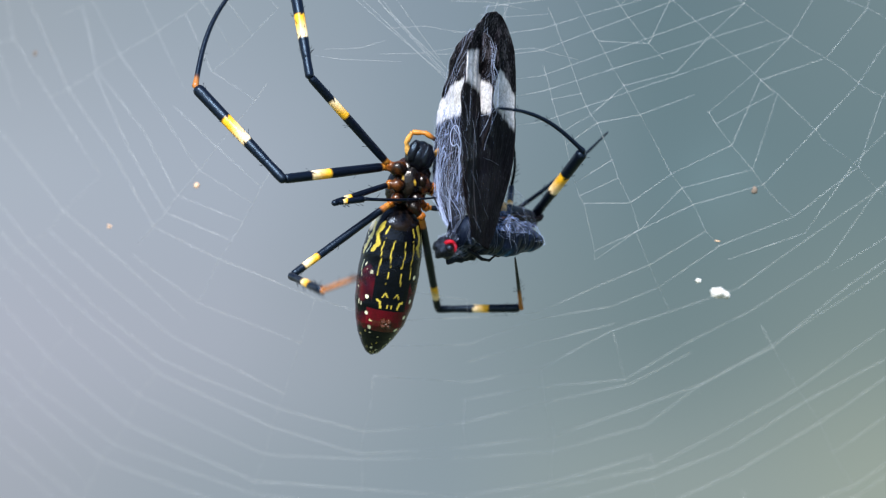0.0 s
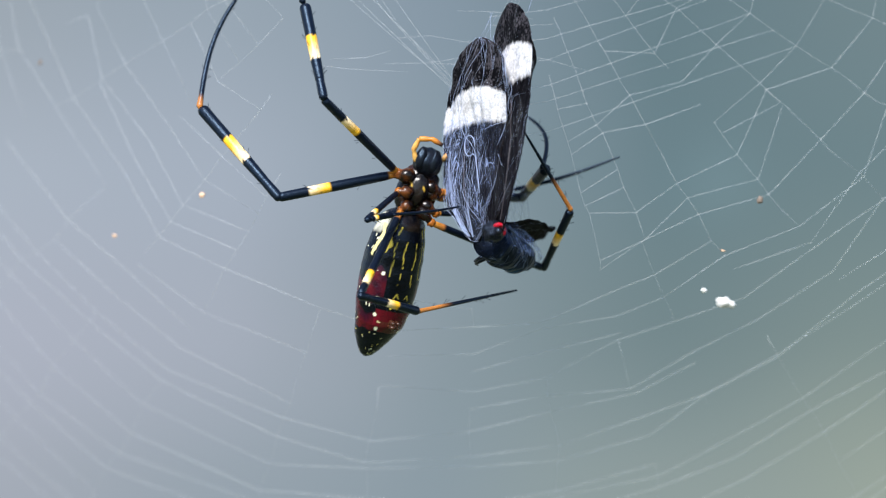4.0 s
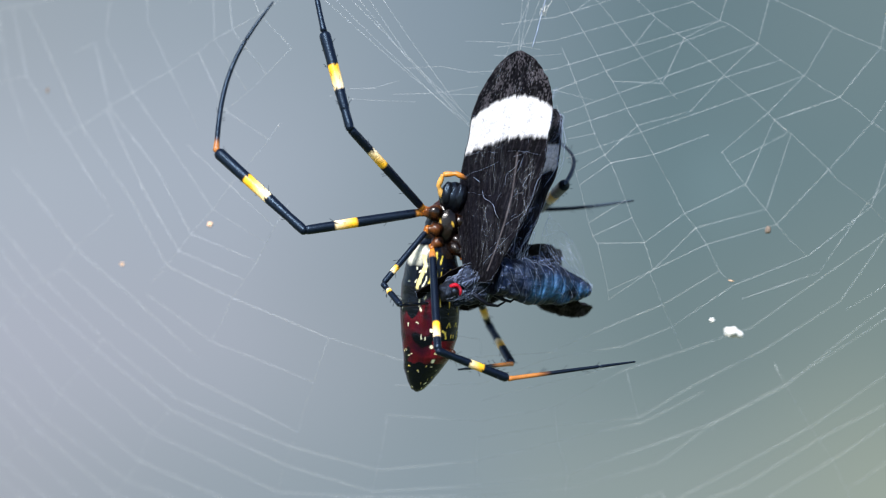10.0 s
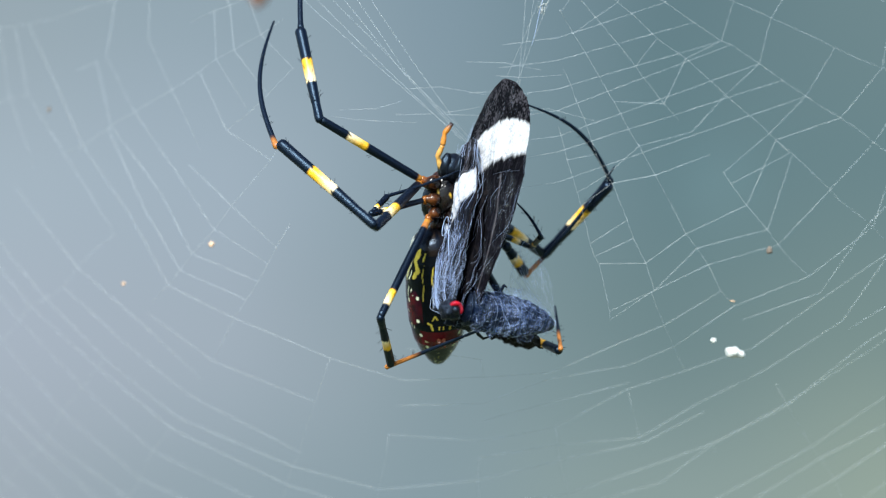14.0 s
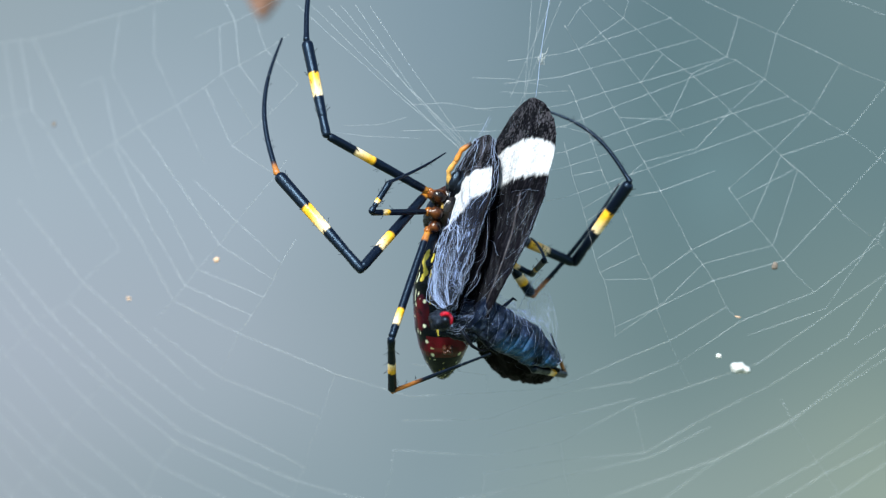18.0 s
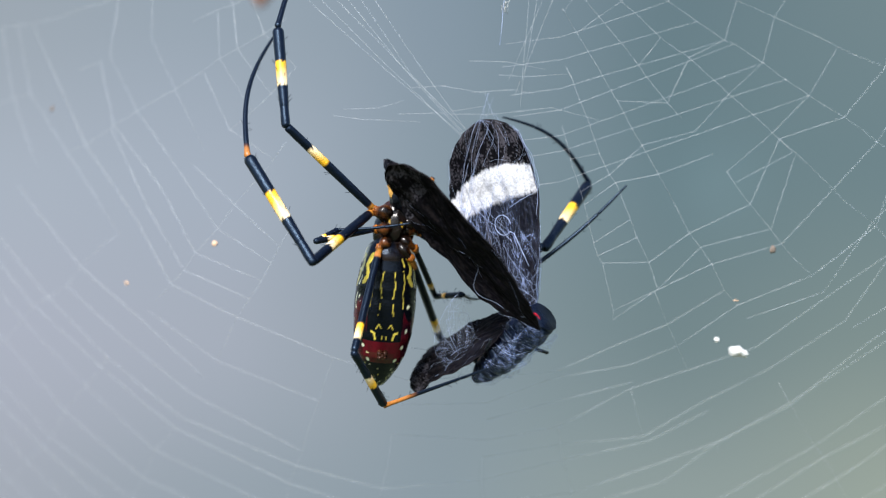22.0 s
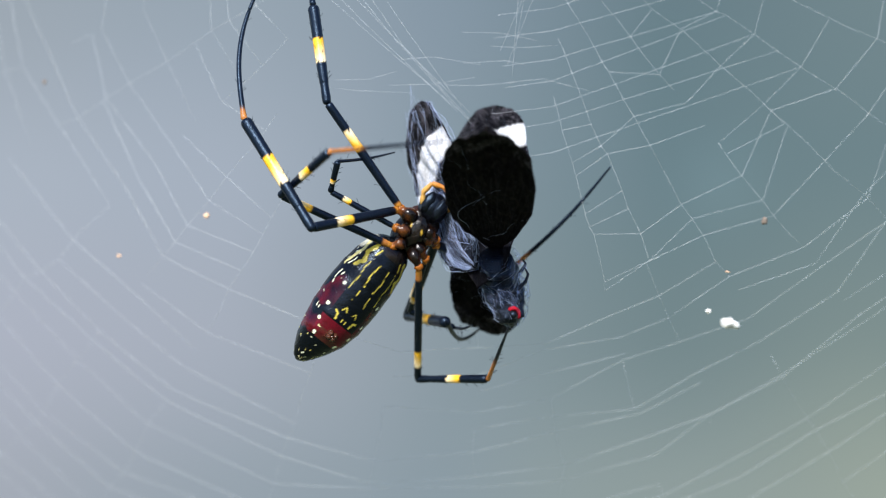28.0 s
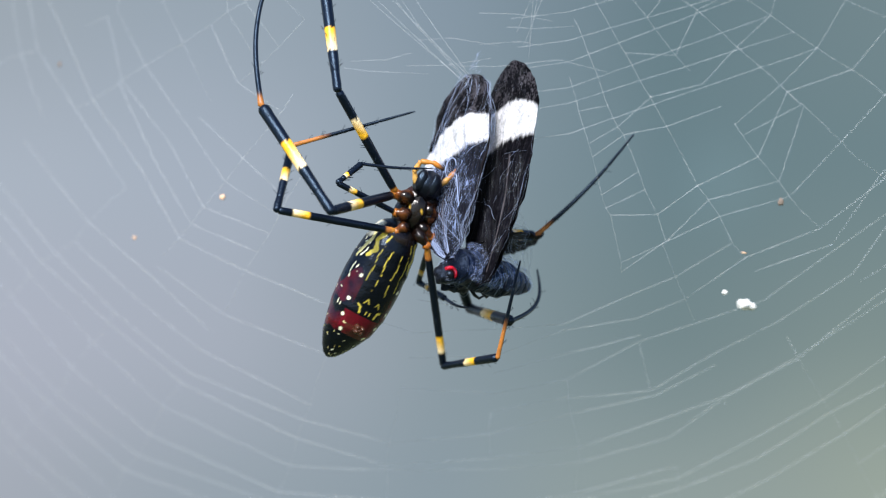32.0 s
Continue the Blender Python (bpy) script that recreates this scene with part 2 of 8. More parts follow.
def make_web():
    """Straight spiral chords between uneven radii, torn in places, and a tangle of stay lines above the prey."""
    web = tagged(new("orb_web"), "torn, uneven orb web of fine pale silk threads", "spider web")
    rnd = random.Random(11)

    def lay(name, pts, radius, mat):
        full = []
        for p, q in zip(pts, pts[1:]):
            steps = max(1, int((q - p).length / 4))
            full += [p + (q - p) * k / steps + Vector((rnd.uniform(-.04, .04), rnd.uniform(-.04, .04))) for k in range(steps)]
        full.append(pts[-1])
        v, f = strand([sag(*p) for p in full], radius * MM, 3)
        part(name, mesh_of(name, v, f, mat), web)

    angles, a = [], 186.0
    while a < 356:
        angles.append(radians(a + rnd.uniform(-1.6, 1.6)))
        a += rnd.uniform(6.5, 9.5) if a > 300 else rnd.uniform(7.5, 10.5)
    rings, r = [], 15.0
    while r < 102:
        rings.append(r)
        r += rnd.uniform(2.0, 2.9) * (1.12 if r < 50 else 1)
    wander = [[noise.noise(Vector((i * .9, k * .31, 2))) * 2.2 + rnd.uniform(-.7, .7) for k in range(len(rings))] for i in range(len(angles))]

    def node(i, k):
        ang = angles[i] + radians(.9) * noise.noise(Vector((i * 1.7, k * .45, 8)))
        r = rings[k] * (1 + .04 * math.cos(angles[i] * 3)) + wander[i][k]
        if math.cos(ang) > .1 and r < 75:
            r += 2.6 * noise.noise(Vector((i * 2.3, k * 1.4, 21)))
        return HUB + Vector((math.cos(ang), math.sin(ang))) * r

    def torn(p):
        """The prey's struggle has opened the web behind the spider."""
        return -17 < p.x < 13 and p.y > -6 or p.y > 36 or p.y < -42 or abs(p.x) > 62

    def mat_at(p):
        return (SILK, rnd.uniform(.013, .020)) if p.y > -4 else (STICKY, rnd.uniform(.032, .045))

    for i in range(len(angles)):
        run = []
        for k in range(len(rings)):
            p = node(i, k)
            keep = not torn(p) and noise.noise(Vector((i * 3.1, k * .22, 5))) > (-.2 if p.x < -15 else -.08 if p.y < 0 else -.6)
            if keep:
                run.append(p)
            if run and (not keep or k == len(rings) - 1):
                if len(run) > 1:
                    lay("radius", run, .019 if run[0].x < -15 else .013, SILK)
                run = []
    for k in range(len(rings)):
        run = []
        for i in range(len(angles)):
            p = node(i, k)
            keep = not torn(p) and rnd.random() > (.13 if p.x < 0 else .06) and not (p.x > 8 and p.y > 17 and k % 2)
            if keep:
                run.append(p)
            if run and (not keep or i == len(angles) - 1 or rnd.random() < .05):
                if len(run) > 1:
                    mat, radius = mat_at(run[len(run) // 2])
                    lay("spiral_thread", run, radius, mat)
                run = [p] if keep else []
    # bright beads of silk where radii and spiral cross, on the sharp side of the web
    beads = []
    for i in range(len(angles)):
        for k in range(len(rings)):
            p = node(i, k)
            if p.x > 8 and p.y > -4 and not torn(p) and rnd.random() < .5:
                at, size = sag(*p), rnd.uniform(.035, .075) * MM
                tips = [at + Vector(d) * size for d in ((1, 0, 0), (0, 1, 0), (-1, 0, 0), (0, -1, 0), (0, 0, 1.6), (0, 0, -1.6))]
                beads.append((tips, [(a, (a + 1) % 4, 4) for a in range(4)] + [((a + 1) % 4, a, 5) for a in range(4)]))
    v, f, _ = joined(beads)
    tagged(part("silk_knots", mesh_of("silk_knots", v, f, SILK), web, "tiny bright silk knots"), kind="stuff")
    # a sheaf of stay lines runs down to where the prey hangs, with a few cross threads
    for k in range(6):
        top = Vector((-17.5 + k * 1.7 + rnd.uniform(-.5, .5), 33.5))
        foot = Vector((3.2 + rnd.uniform(-1.2, .8), 15.6 + rnd.uniform(-1, 1.2)))
        lay("stay_line", [top, top.lerp(foot, .5) + Vector((rnd.uniform(-.8, .4), rnd.uniform(-.8, .4))), foot], .014, SILK)
    for k in range(9):
        p = Vector((rnd.uniform(-15, 8), rnd.uniform(17, 31)))
        lay("cross_thread", [p, p + Vector((rnd.uniform(3, 5), rnd.uniform(-.6, .6))), p + Vector((rnd.uniform(7, 10), rnd.uniform(-1.5, 1)))], .013, SILK)
    for k in range(4):
        p = Vector((9.5 + k * 1.1, 34))
        lay("stay_line", [p, Vector((8.5 + rnd.uniform(-1.5, 2.5), rnd.uniform(20, 24)))], .012, SILK)
    for k in range(7):
        z = 28 - k * 2.6 + rnd.uniform(-.6, .6)
        lay("cross_thread", [Vector((rnd.uniform(6, 9), z - 1.2)), Vector((13, z - .4)), node(len(angles) - 4, 4 + k)], .015, SILK)


def lump(name, x, z, size, mat, label, seed, flat=0.7):
    """A small uneven crumb caught in the web."""
    bm = bmesh.new()
    bmesh.ops.create_icosphere(bm, subdivisions=3, radius=1)
    for v in bm.verts:
        n = noise.noise(v.co * 1.7 + Vector((seed, 0, 0))) * 0.4 + noise.noise(v.co * 4 + Vector((0, seed, 0))) * 0.12
        v.co *= 1 + n
        v.co = Vector((v.co.x * size[0], v.co.y * size[0] * flat, v.co.z * size[1])) * MM
    me = bpy.data.meshes.new(name)
    bm.to_mesh(me)
    bm.free()
    me.polygons.foreach_set("use_smooth", [True] * len(me.polygons))
    me.materials.append(mat)
    ob = tagged(new(name, me), label, "web debris", group="crumbs caught in the web")
    p = sag(x, z)
    ob.matrix_world = Matrix.Translation(p - Vector((0, 0.0002, 0))) @ pose(0, 0, 0, 0, 12, 0)


def make_debris():
    lump("web_debris", 33.2, -8.0, (1.15, 0.62), FLUFF, "white fluffy crumb caught on a web thread", 1)
    lump("web_debris", 30.8, -6.6, (0.33, 0.28), FLUFF, "small round white crumb on a web thread", 5)
    lump("web_debris", 37.2, 3.7, (0.34, 0.46), CRUMB, "brown-grey crumb hanging in the web", 9)
    lump("web_debris", -26.4, 4.3, (0.34, 0.34), AMBER, "small orange crumb stuck in the web", 14)
    lump("web_debris", -44.9, 19.5, (0.20, 0.30), CRUMB, "grey crumb stuck in the web", 21)
    lump("web_debris", 33.0, -2.1, (0.34, 0.09), AMBER, "thin orange shred on a web thread", 27)
    lump("web_debris", -36.4, -0.3, (0.26, 0.2), AMBER, "tiny orange crumb in the web", 31)


def make_holding_line():
    """The swinging line by which the prey was held, with a small tuft of torn silk on it."""
    line = tagged(new("holding_line"), "swinging white silk line with a small torn tuft", "silk line")
    rnd = random.Random(2)
    path = [Vector((rnd.uniform(-.06, .06), 0, z)) * MM for z in (-4, -2, 0, 3, 7, 12, 18)]
    v, f = strand(path, 0.034 * MM)
    part("line", mesh_of("line", v, f, WRAP), line)
    pieces = []
    for _ in range(9):
        pts = [Vector((rnd.gauss(0, .22) + k * .06, rnd.gauss(0, .2), rnd.gauss(0, .4) + k * .25)) * MM for k in range(4)]
        pieces.append(strand(pts, rnd.uniform(.010, .024) * MM, 3))
    v, f, _ = joined(pieces)
    tagged(part("silk_tuft", mesh_of("silk_tuft", v, f, FLUFF), line, "small white tuft of torn silk"), kind="stuff")
    return line


def make_leaf():
    """The tip of a dry leaf that hangs behind the web."""
    verts, faces = [], []
    n, w = 14, 6
    for i in range(n + 1):
        s = i / n
        half = 3.8 * math.sin(math.pi * min(1, s * 0.9 + 0.02)) ** 0.8
        for j in range(-w, w + 1):
            u = j / w
            verts.append((u * half * MM, (abs(u) * 0.8 + 0.3 * math.sin(s * 9 + u)) * MM, s * 16 * MM))
    for i in range(n):
        for j in range(2 * w):
            k = i * (2 * w + 1) + j
            faces.append((k, k + 1, k + 2 * w + 2, k + 2 * w + 1))
    ob = new("dry_leaf", mesh_of("dry_leaf", verts, faces, DRYLEAF))
    ob.modifiers.new("thickness", "SOLIDIFY").thickness = 0.15 * MM
    ob.matrix_world = pose(-20.8 * MM * 1.35, 0.1, HEIGHT + 30.2 * MM * 1.35, 0, 4, 20)
    tagged(ob, "dry brown leaf tip hanging behind the web", "leaf")


# ---- the spider ----
BLACK, YELLOW, LIT_CREAM = (0.0013, 0.0023, 0.0066), (0.74, 0.39, 0.016), (0.86, 0.74, 0.52)
ORANGE, RUST = (0.34, 0.125, 0.025), (0.14, 0.045, 0.014)


def banded(bands, length, knee=1):
    """bands: (from, to, tone) as shares of the length, on black; yellow pales towards the knee and on one side, as a
    painted highlight.
    """
    def paint(z, a):
        f = z / length + 0.006 * math.sin(3 * a)
        for lo, hi, tone in bands:
            if lo <= f <= hi:
                if tone is not YELLOW:
                    return tone
                near = (f - lo) / (hi - lo) if knee else (hi - f) / (hi - lo)
                # the cream paints in how the band catches light
                return blend(tone, LIT_CREAM, .25 * max(0, math.cos(a - 1.2)) + 1.0 * (near - .35))
        return BLACK
    return paint


def limb_piece(length, radii, paint, segs=14, bow=0.0, spines=0, seed=0, lo=0.0, hi=1.0):
    """One limb piece from its joint along +z: radii are (share, radius in mm)."""
    xs, rs = [r[0] for r in radii], [r[1] for r in radii]
    count = 44
    bend = lambda z: (bow * math.sin(math.pi * z / length) * length, 0)
    rings = []
    for i in range(count + 1):
        f = lo + (hi - lo) * i / count
        r = float(np.interp(f, xs, rs)) * MM
        end = min((f - lo) / (hi - lo), 1 - (f - lo) / (hi - lo)) * length * (hi - lo)
        r *= min(1, math.sqrt(max(0.0, end * 2 * r - end * end)) / r + 0.02) if end < r else 1
        rings.append((f * length, r, r))
    pieces = [lathe(rings, segs, paint, bend)]
    rnd = random.Random(seed)
    for i in range(spines):
        f = rnd.uniform(max(lo, 0.08), min(hi, 0.94))
        z, a = f * length, rnd.uniform(0, 6.28)
        r = float(np.interp(f, xs, rs)) * MM
        out = Vector((math.cos(a), math.sin(a), 0))
        base = Vector((bend(z)[0], 0, z)) + out * r * 0.8
        tip = base + out * rnd.uniform(0.3, 0.6) * MM + Vector((0, 0, 0.5 * MM))
        v, fc = strand([base, (base + tip) / 2, tip], 0.028 * MM, 3)
        pieces.append((v, fc, [BLACK] * len(v)))
    body = pieces[0]
    return body, joined(pieces[1:]) if spines else None


def limb(name, parent, *args, **kw):
    """A limb piece as a part, with its fine bristles under it."""
    (v, f, t), hairs = limb_piece(*args, **kw)
    ob = part(name, mesh_of(name, v, f, CUTICLE, t), parent)
    if hairs:
        fuzz = part("bristles", mesh_of("bristles", hairs[0], hairs[1], CUTICLE, hairs[2]), ob)
        tagged(fuzz, kind="stuff")
    return ob


def make_leg(spider, lengths, size, bow, bands, seed, orange=0.28):
    lf, lt, lm = (x * MM for x in lengths)
    rf, rt, rm = size
    femur = limb("femur", spider, lf, [(0, rf * .72), (.1, rf * .9), (.5, rf), (.9, rf * .95), (1, rf * .9)],
                 banded([(0, .055, (0.40, 0.16, 0.02))] + bands[0], lf), spines=5, seed=seed)
    share = 0.17
    tibia = limb("tibia", spider, lt, [(share, rt * .85), (.4, rt), (.7, rt * 1.05), (.95, rt * 1.1), (1, rt)],
                 banded(bands[1], lt, 0), spines=16, seed=seed + 1, lo=share * .9)
    limb("patella", tibia, lt, [(0, rf * .93), (.05, rf * 1.0), (.12, rf * .95), (.22, rt * .8)],
         lambda z, a: BLACK, lo=-0.03, hi=0.22)

    def meta(z, a):
        k = z / lm
        return blend(ORANGE, BLACK, (k - orange * 0.75) / (orange * 0.5)) if orange else BLACK
    metatarsus = limb("metatarsus", spider, lm, [(-.02, rt * .7), (.05, rm * 1.15), (.4, rm), (.72, rm * .8)], meta,
                      bow=bow, spines=9, seed=seed + 3, lo=-0.02, hi=0.72)
    limb("tarsus", metatarsus, lm, [(.71, rm * .8), (.9, rm * .6), (1, rm * .45)], lambda z, a: BLACK,
         bow=bow, lo=.71, hi=1)
    return femur, tibia, metatarsus


def abdomen_mesh():
    length = 16.4
    prof = [(-.075, .35), (-.06, 1.3), (-.03, 2.0), (.03, 2.65), (.12, 3.1), (.25, 3.4), (.42, 3.5), (.6, 3.3), (.74, 2.8),
            (.85, 2.1), (.93, 1.35), (.98, .75), (1.0, .2)]
    rnd = random.Random(3)
    gold, pale, red = (0.46, 0.37, 0.055), (0.74, 0.74, 0.54), (0.060, 0.003, 0.006)
    mauve, dark = (0.022, 0.0016, 0.008), (0.0014, 0.0018, 0.0034)
    strokes = []        # (s0, angle0, s1, angle1, half width in mm, tone)

    def stroke(path, w, tone):
        for p, q in zip(path, path[1:]):
            strokes.append((*p, *q, w, tone))
    for side in (-1, 1):
        stroke([(.13, .2 * side), (.22, .25 * side), (.31, .19 * side)], .06, gold)
        stroke([(.35, .21 * side), (.43, .24 * side)], .05, gold)
        stroke([(.12, .55 * side), (.2, .6 * side), (.27, .54 * side), (.38, .58 * side)], .06, gold)
        stroke([(.52, .12 * side), (.49, .2 * side), (.53, .3 * side)], .06, gold)
        stroke([(.55, .46 * side), (.56, .34 * side), (.60, .30 * side)], .12, gold)
        stroke([(.575, .06 * side), (.595, .07 * side)], .07, gold)
        # mottled yellow shoulders
        stroke([(.05, 1.3 * side), (.12, 1.18 * side), (.19, 1.32 * side), (.26, 1.4 * side)], .24, blend(gold, pale, .35))
        stroke([(.03, .8 * side), (.10, .95 * side), (.17, .78 * side), (.22, .95 * side)], .27, gold)
        stroke([(.14, 1.15 * side), (.2, 1.1 * side), (.25, 1.2 * side)], .07, pale)
        stroke([(.31, 1.25 * side), (.37, 1.3 * side), (.42, 1.22 * side)], .06, pale)
        stroke([(.04, .52 * side), (.09, .6 * side)], .1, gold)
        for s, a in ((.37, .80), (.545, .85), (.66, .80), (.76, .62)):
            strokes.append((s, a * side, s + .004, a * side, .2, pale))
    for i in range(60):
        s, a = rnd.uniform(.70, .98), rnd.uniform(-2.8, 2.8)
        if s < .82 and abs(a) < .5:
            continue
        strokes.append((s, a, s + rnd.uniform(-.015, .015), a + rnd.uniform(-.1, .1), rnd.uniform(.03, .08), blend(gold, pale, rnd.random())))
    for i in range(46):
        s, a = rnd.uniform(.1, .7), rnd.choice((-1, 1)) * rnd.uniform(1.0, 3.1)
        strokes.append((s, a, s + rnd.uniform(-.03, .03), a + rnd.uniform(-.08, .08), rnd.uniform(.04, .08), pale))
    arr = np.array([st[:5] for st in strokes])
    st_tone = [st[5] for st in strokes]
    cache = np.interp

    def paint(z, a):
        s = z / (length * MM)
        r = max(1.2, float(np.interp(s, [p[0] for p in prof], [p[1] for p in prof])))
        n = noise.noise(Vector((s * 14, a * 3, 1)))
        tone = dark
        side = abs(a)
        if side > .62 and .40 + .08 * math.sin(a * 5) < s < .78 + .03 * n:
            tone = blend(blend(mauve, red, .5 + n), dark, .1 + 3 * noise.noise(Vector((s * 9, a * 2.2, 7))))
        if side <= .8 and .62 < s < .755 + .03 * n:
            tone = blend(red, (0.10, 0.003, 0.010), n + .4)
        if side < .5 and .70 < s < .78:
            tone = blend((0.05, 0.016, 0.010), red, .5 + n)
        if s < .055 and side < .6:
            tone = blend((0.012, 0.008, 0.006), dark, .6 + 1.5 * n)
        # pale front shoulders, with their glossy white highlight painted into the tone
        if s > -.03:
            tone = blend((0.46, 0.46, 0.38), tone, max((s - .045 - .04 * n - .04 * min(1, side - 1.15)) / .04, (1.35 + .25 * n - side) / .2, (-.015 - s) / .015))
        u = np.array([s * length, a * r])
        p0 = np.stack([arr[:, 0] * length, arr[:, 1] * r], 1)
        d = np.stack([arr[:, 2] * length, arr[:, 3] * r], 1) - p0
        f = np.clip(((u - p0) * d).sum(1) / np.maximum((d * d).sum(1), 1e-6), 0, 1)
        dist = np.linalg.norm(p0 + d * f[:, None] - u, axis=1) - arr[:, 4] * (1 + .5 * noise.noise(Vector((s * 40, a * 8, 5))))
        dist += .10 * max(0, noise.noise(Vector((s * 26, a * 9, 11))) + .05)
        i = int(dist.argmin())
        return blend(st_tone[i], tone, dist[i] / .05 + .4)

    rings = []
    for i in range(171):
        s = -.075 + 1.075 * (i / 170)
        r = float(cache(s, [p[0] for p in prof], [p[1] for p in prof]))
        if s < 0.05:
            r = 2.75 * math.sqrt(max(0.004, 1 - ((0.05 - s) / 0.126) ** 2))
        r *= 1 + 0.004 * math.sin(s * 55)
        rings.append((s * length * MM, r * MM, r * 0.95 * MM))

    def belly(z):
        s = z / (length * MM)
        return 0, MM * float(np.interp(s, [0, .3, .6, .74, .84, 1], [0, 0, -.35, -.3, .25, .75]))
    return lathe(rings, 176, paint, belly)


def ball(cx, cy, cz, rx, ry, rz, tone, seed=0, rough=0.12, rot=0.0, n=16):
    """An uneven rounded piece about a centre (mm), turned in the picture's plane by rot degrees; tone(x, y, z) or a tone."""
    verts, faces, tones = [], [], []
    c, s = math.cos(radians(rot)), math.sin(radians(rot))
    for i in range(n + 1):
        th = math.pi * i / n
        for j in range(2 * n):
            ph = math.pi * j / n
            d = Vector((math.sin(th) * math.cos(ph), math.sin(th) * math.sin(ph), math.cos(th)))
            k = 1 + rough * noise.noise(d * 2.3 + Vector((seed, seed * 2, 0)))
            x, y, z = d.x * rx * k, d.y * ry * k, d.z * rz * k
            x, z = x * c + z * s, -x * s + z * c
            verts.append(((cx + x) * MM, (cy + y) * MM, (cz + z) * MM))
            tones.append(tone(*verts[-1]) if callable(tone) else tone)
    for i in range(n):
        for j in range(2 * n):
            k, m = i * 2 * n + j, i * 2 * n + (j + 1) % (2 * n)
            faces.append((k, k + 2 * n, m + 2 * n, m))
    return verts, faces, tones


spider = tagged(new("spider"), "black, yellow and red orb-weaver spider wrapping its prey in the web", "spider")


def brown(x, y, z):
    n = noise.noise(Vector((x, y, z)) * 700)
    return blend((0.026, 0.008, 0.003), (0.002, 0.0014, 0.0014), .55 + 1.8 * n)


# where the legs sit on the body: the first to fourth of one side, then of the other
ROOTS = ((-0.00293, -0.0010, 0.00089), (-0.00274, -0.0012, 0.00115), (-0.00191, -0.0020, -0.00089), (-0.00102, -0.0020, -0.00281),
         (0.00268, 0.0010, 0.00000), (0.00255, 0.0005, 0.00051), (0.00281, 0.0000, -0.00191), (0.00268, -0.0015, -0.00306))


def make_palp(path):
    """An orange palp whose dark-tipped end turns on the elbow."""
    pts = []
    for p, q in zip(path, path[1:]):
        for k in range(5):
            pts.append((Vector(p) + (Vector(q) - Vector(p)) * k / 5) * MM)
    pts.append(Vector(path[-1]) * MM)
    n, elbow = len(pts), 10
    radii = [MM * (.24 + .09 * abs(math.sin(math.pi * k / 5 + .6)) - .1 * max(0, k / n - .7)) for k in range(n)]

    def tones(first, verts):
        ways = [(first + i // 10) / n for i in range(len(verts))]
        return [blend(blend((0.60, 0.36, 0.10), (0.42, 0.15, 0.015), w * 1.6), (0.02, 0.012, 0.01), w * 7 - 5.4) for w in ways]
    v, f = strand(pts[:elbow + 1], radii[:elbow + 1], 10)
    palp = part("palp", mesh_of("palp", v, f, CUTICLE, tones(0, v)), spider, "orange palp")
    v, f = strand([p - pts[elbow] for p in pts[elbow:]], radii[elbow:], 10)
    end = part("palp_end", mesh_of("palp_end", v, f, CUTICLE, tones(elbow, v)), palp, "dark-tipped end of the palp")
    end.matrix_local = Matrix.Translation(pts[elbow])
    return end


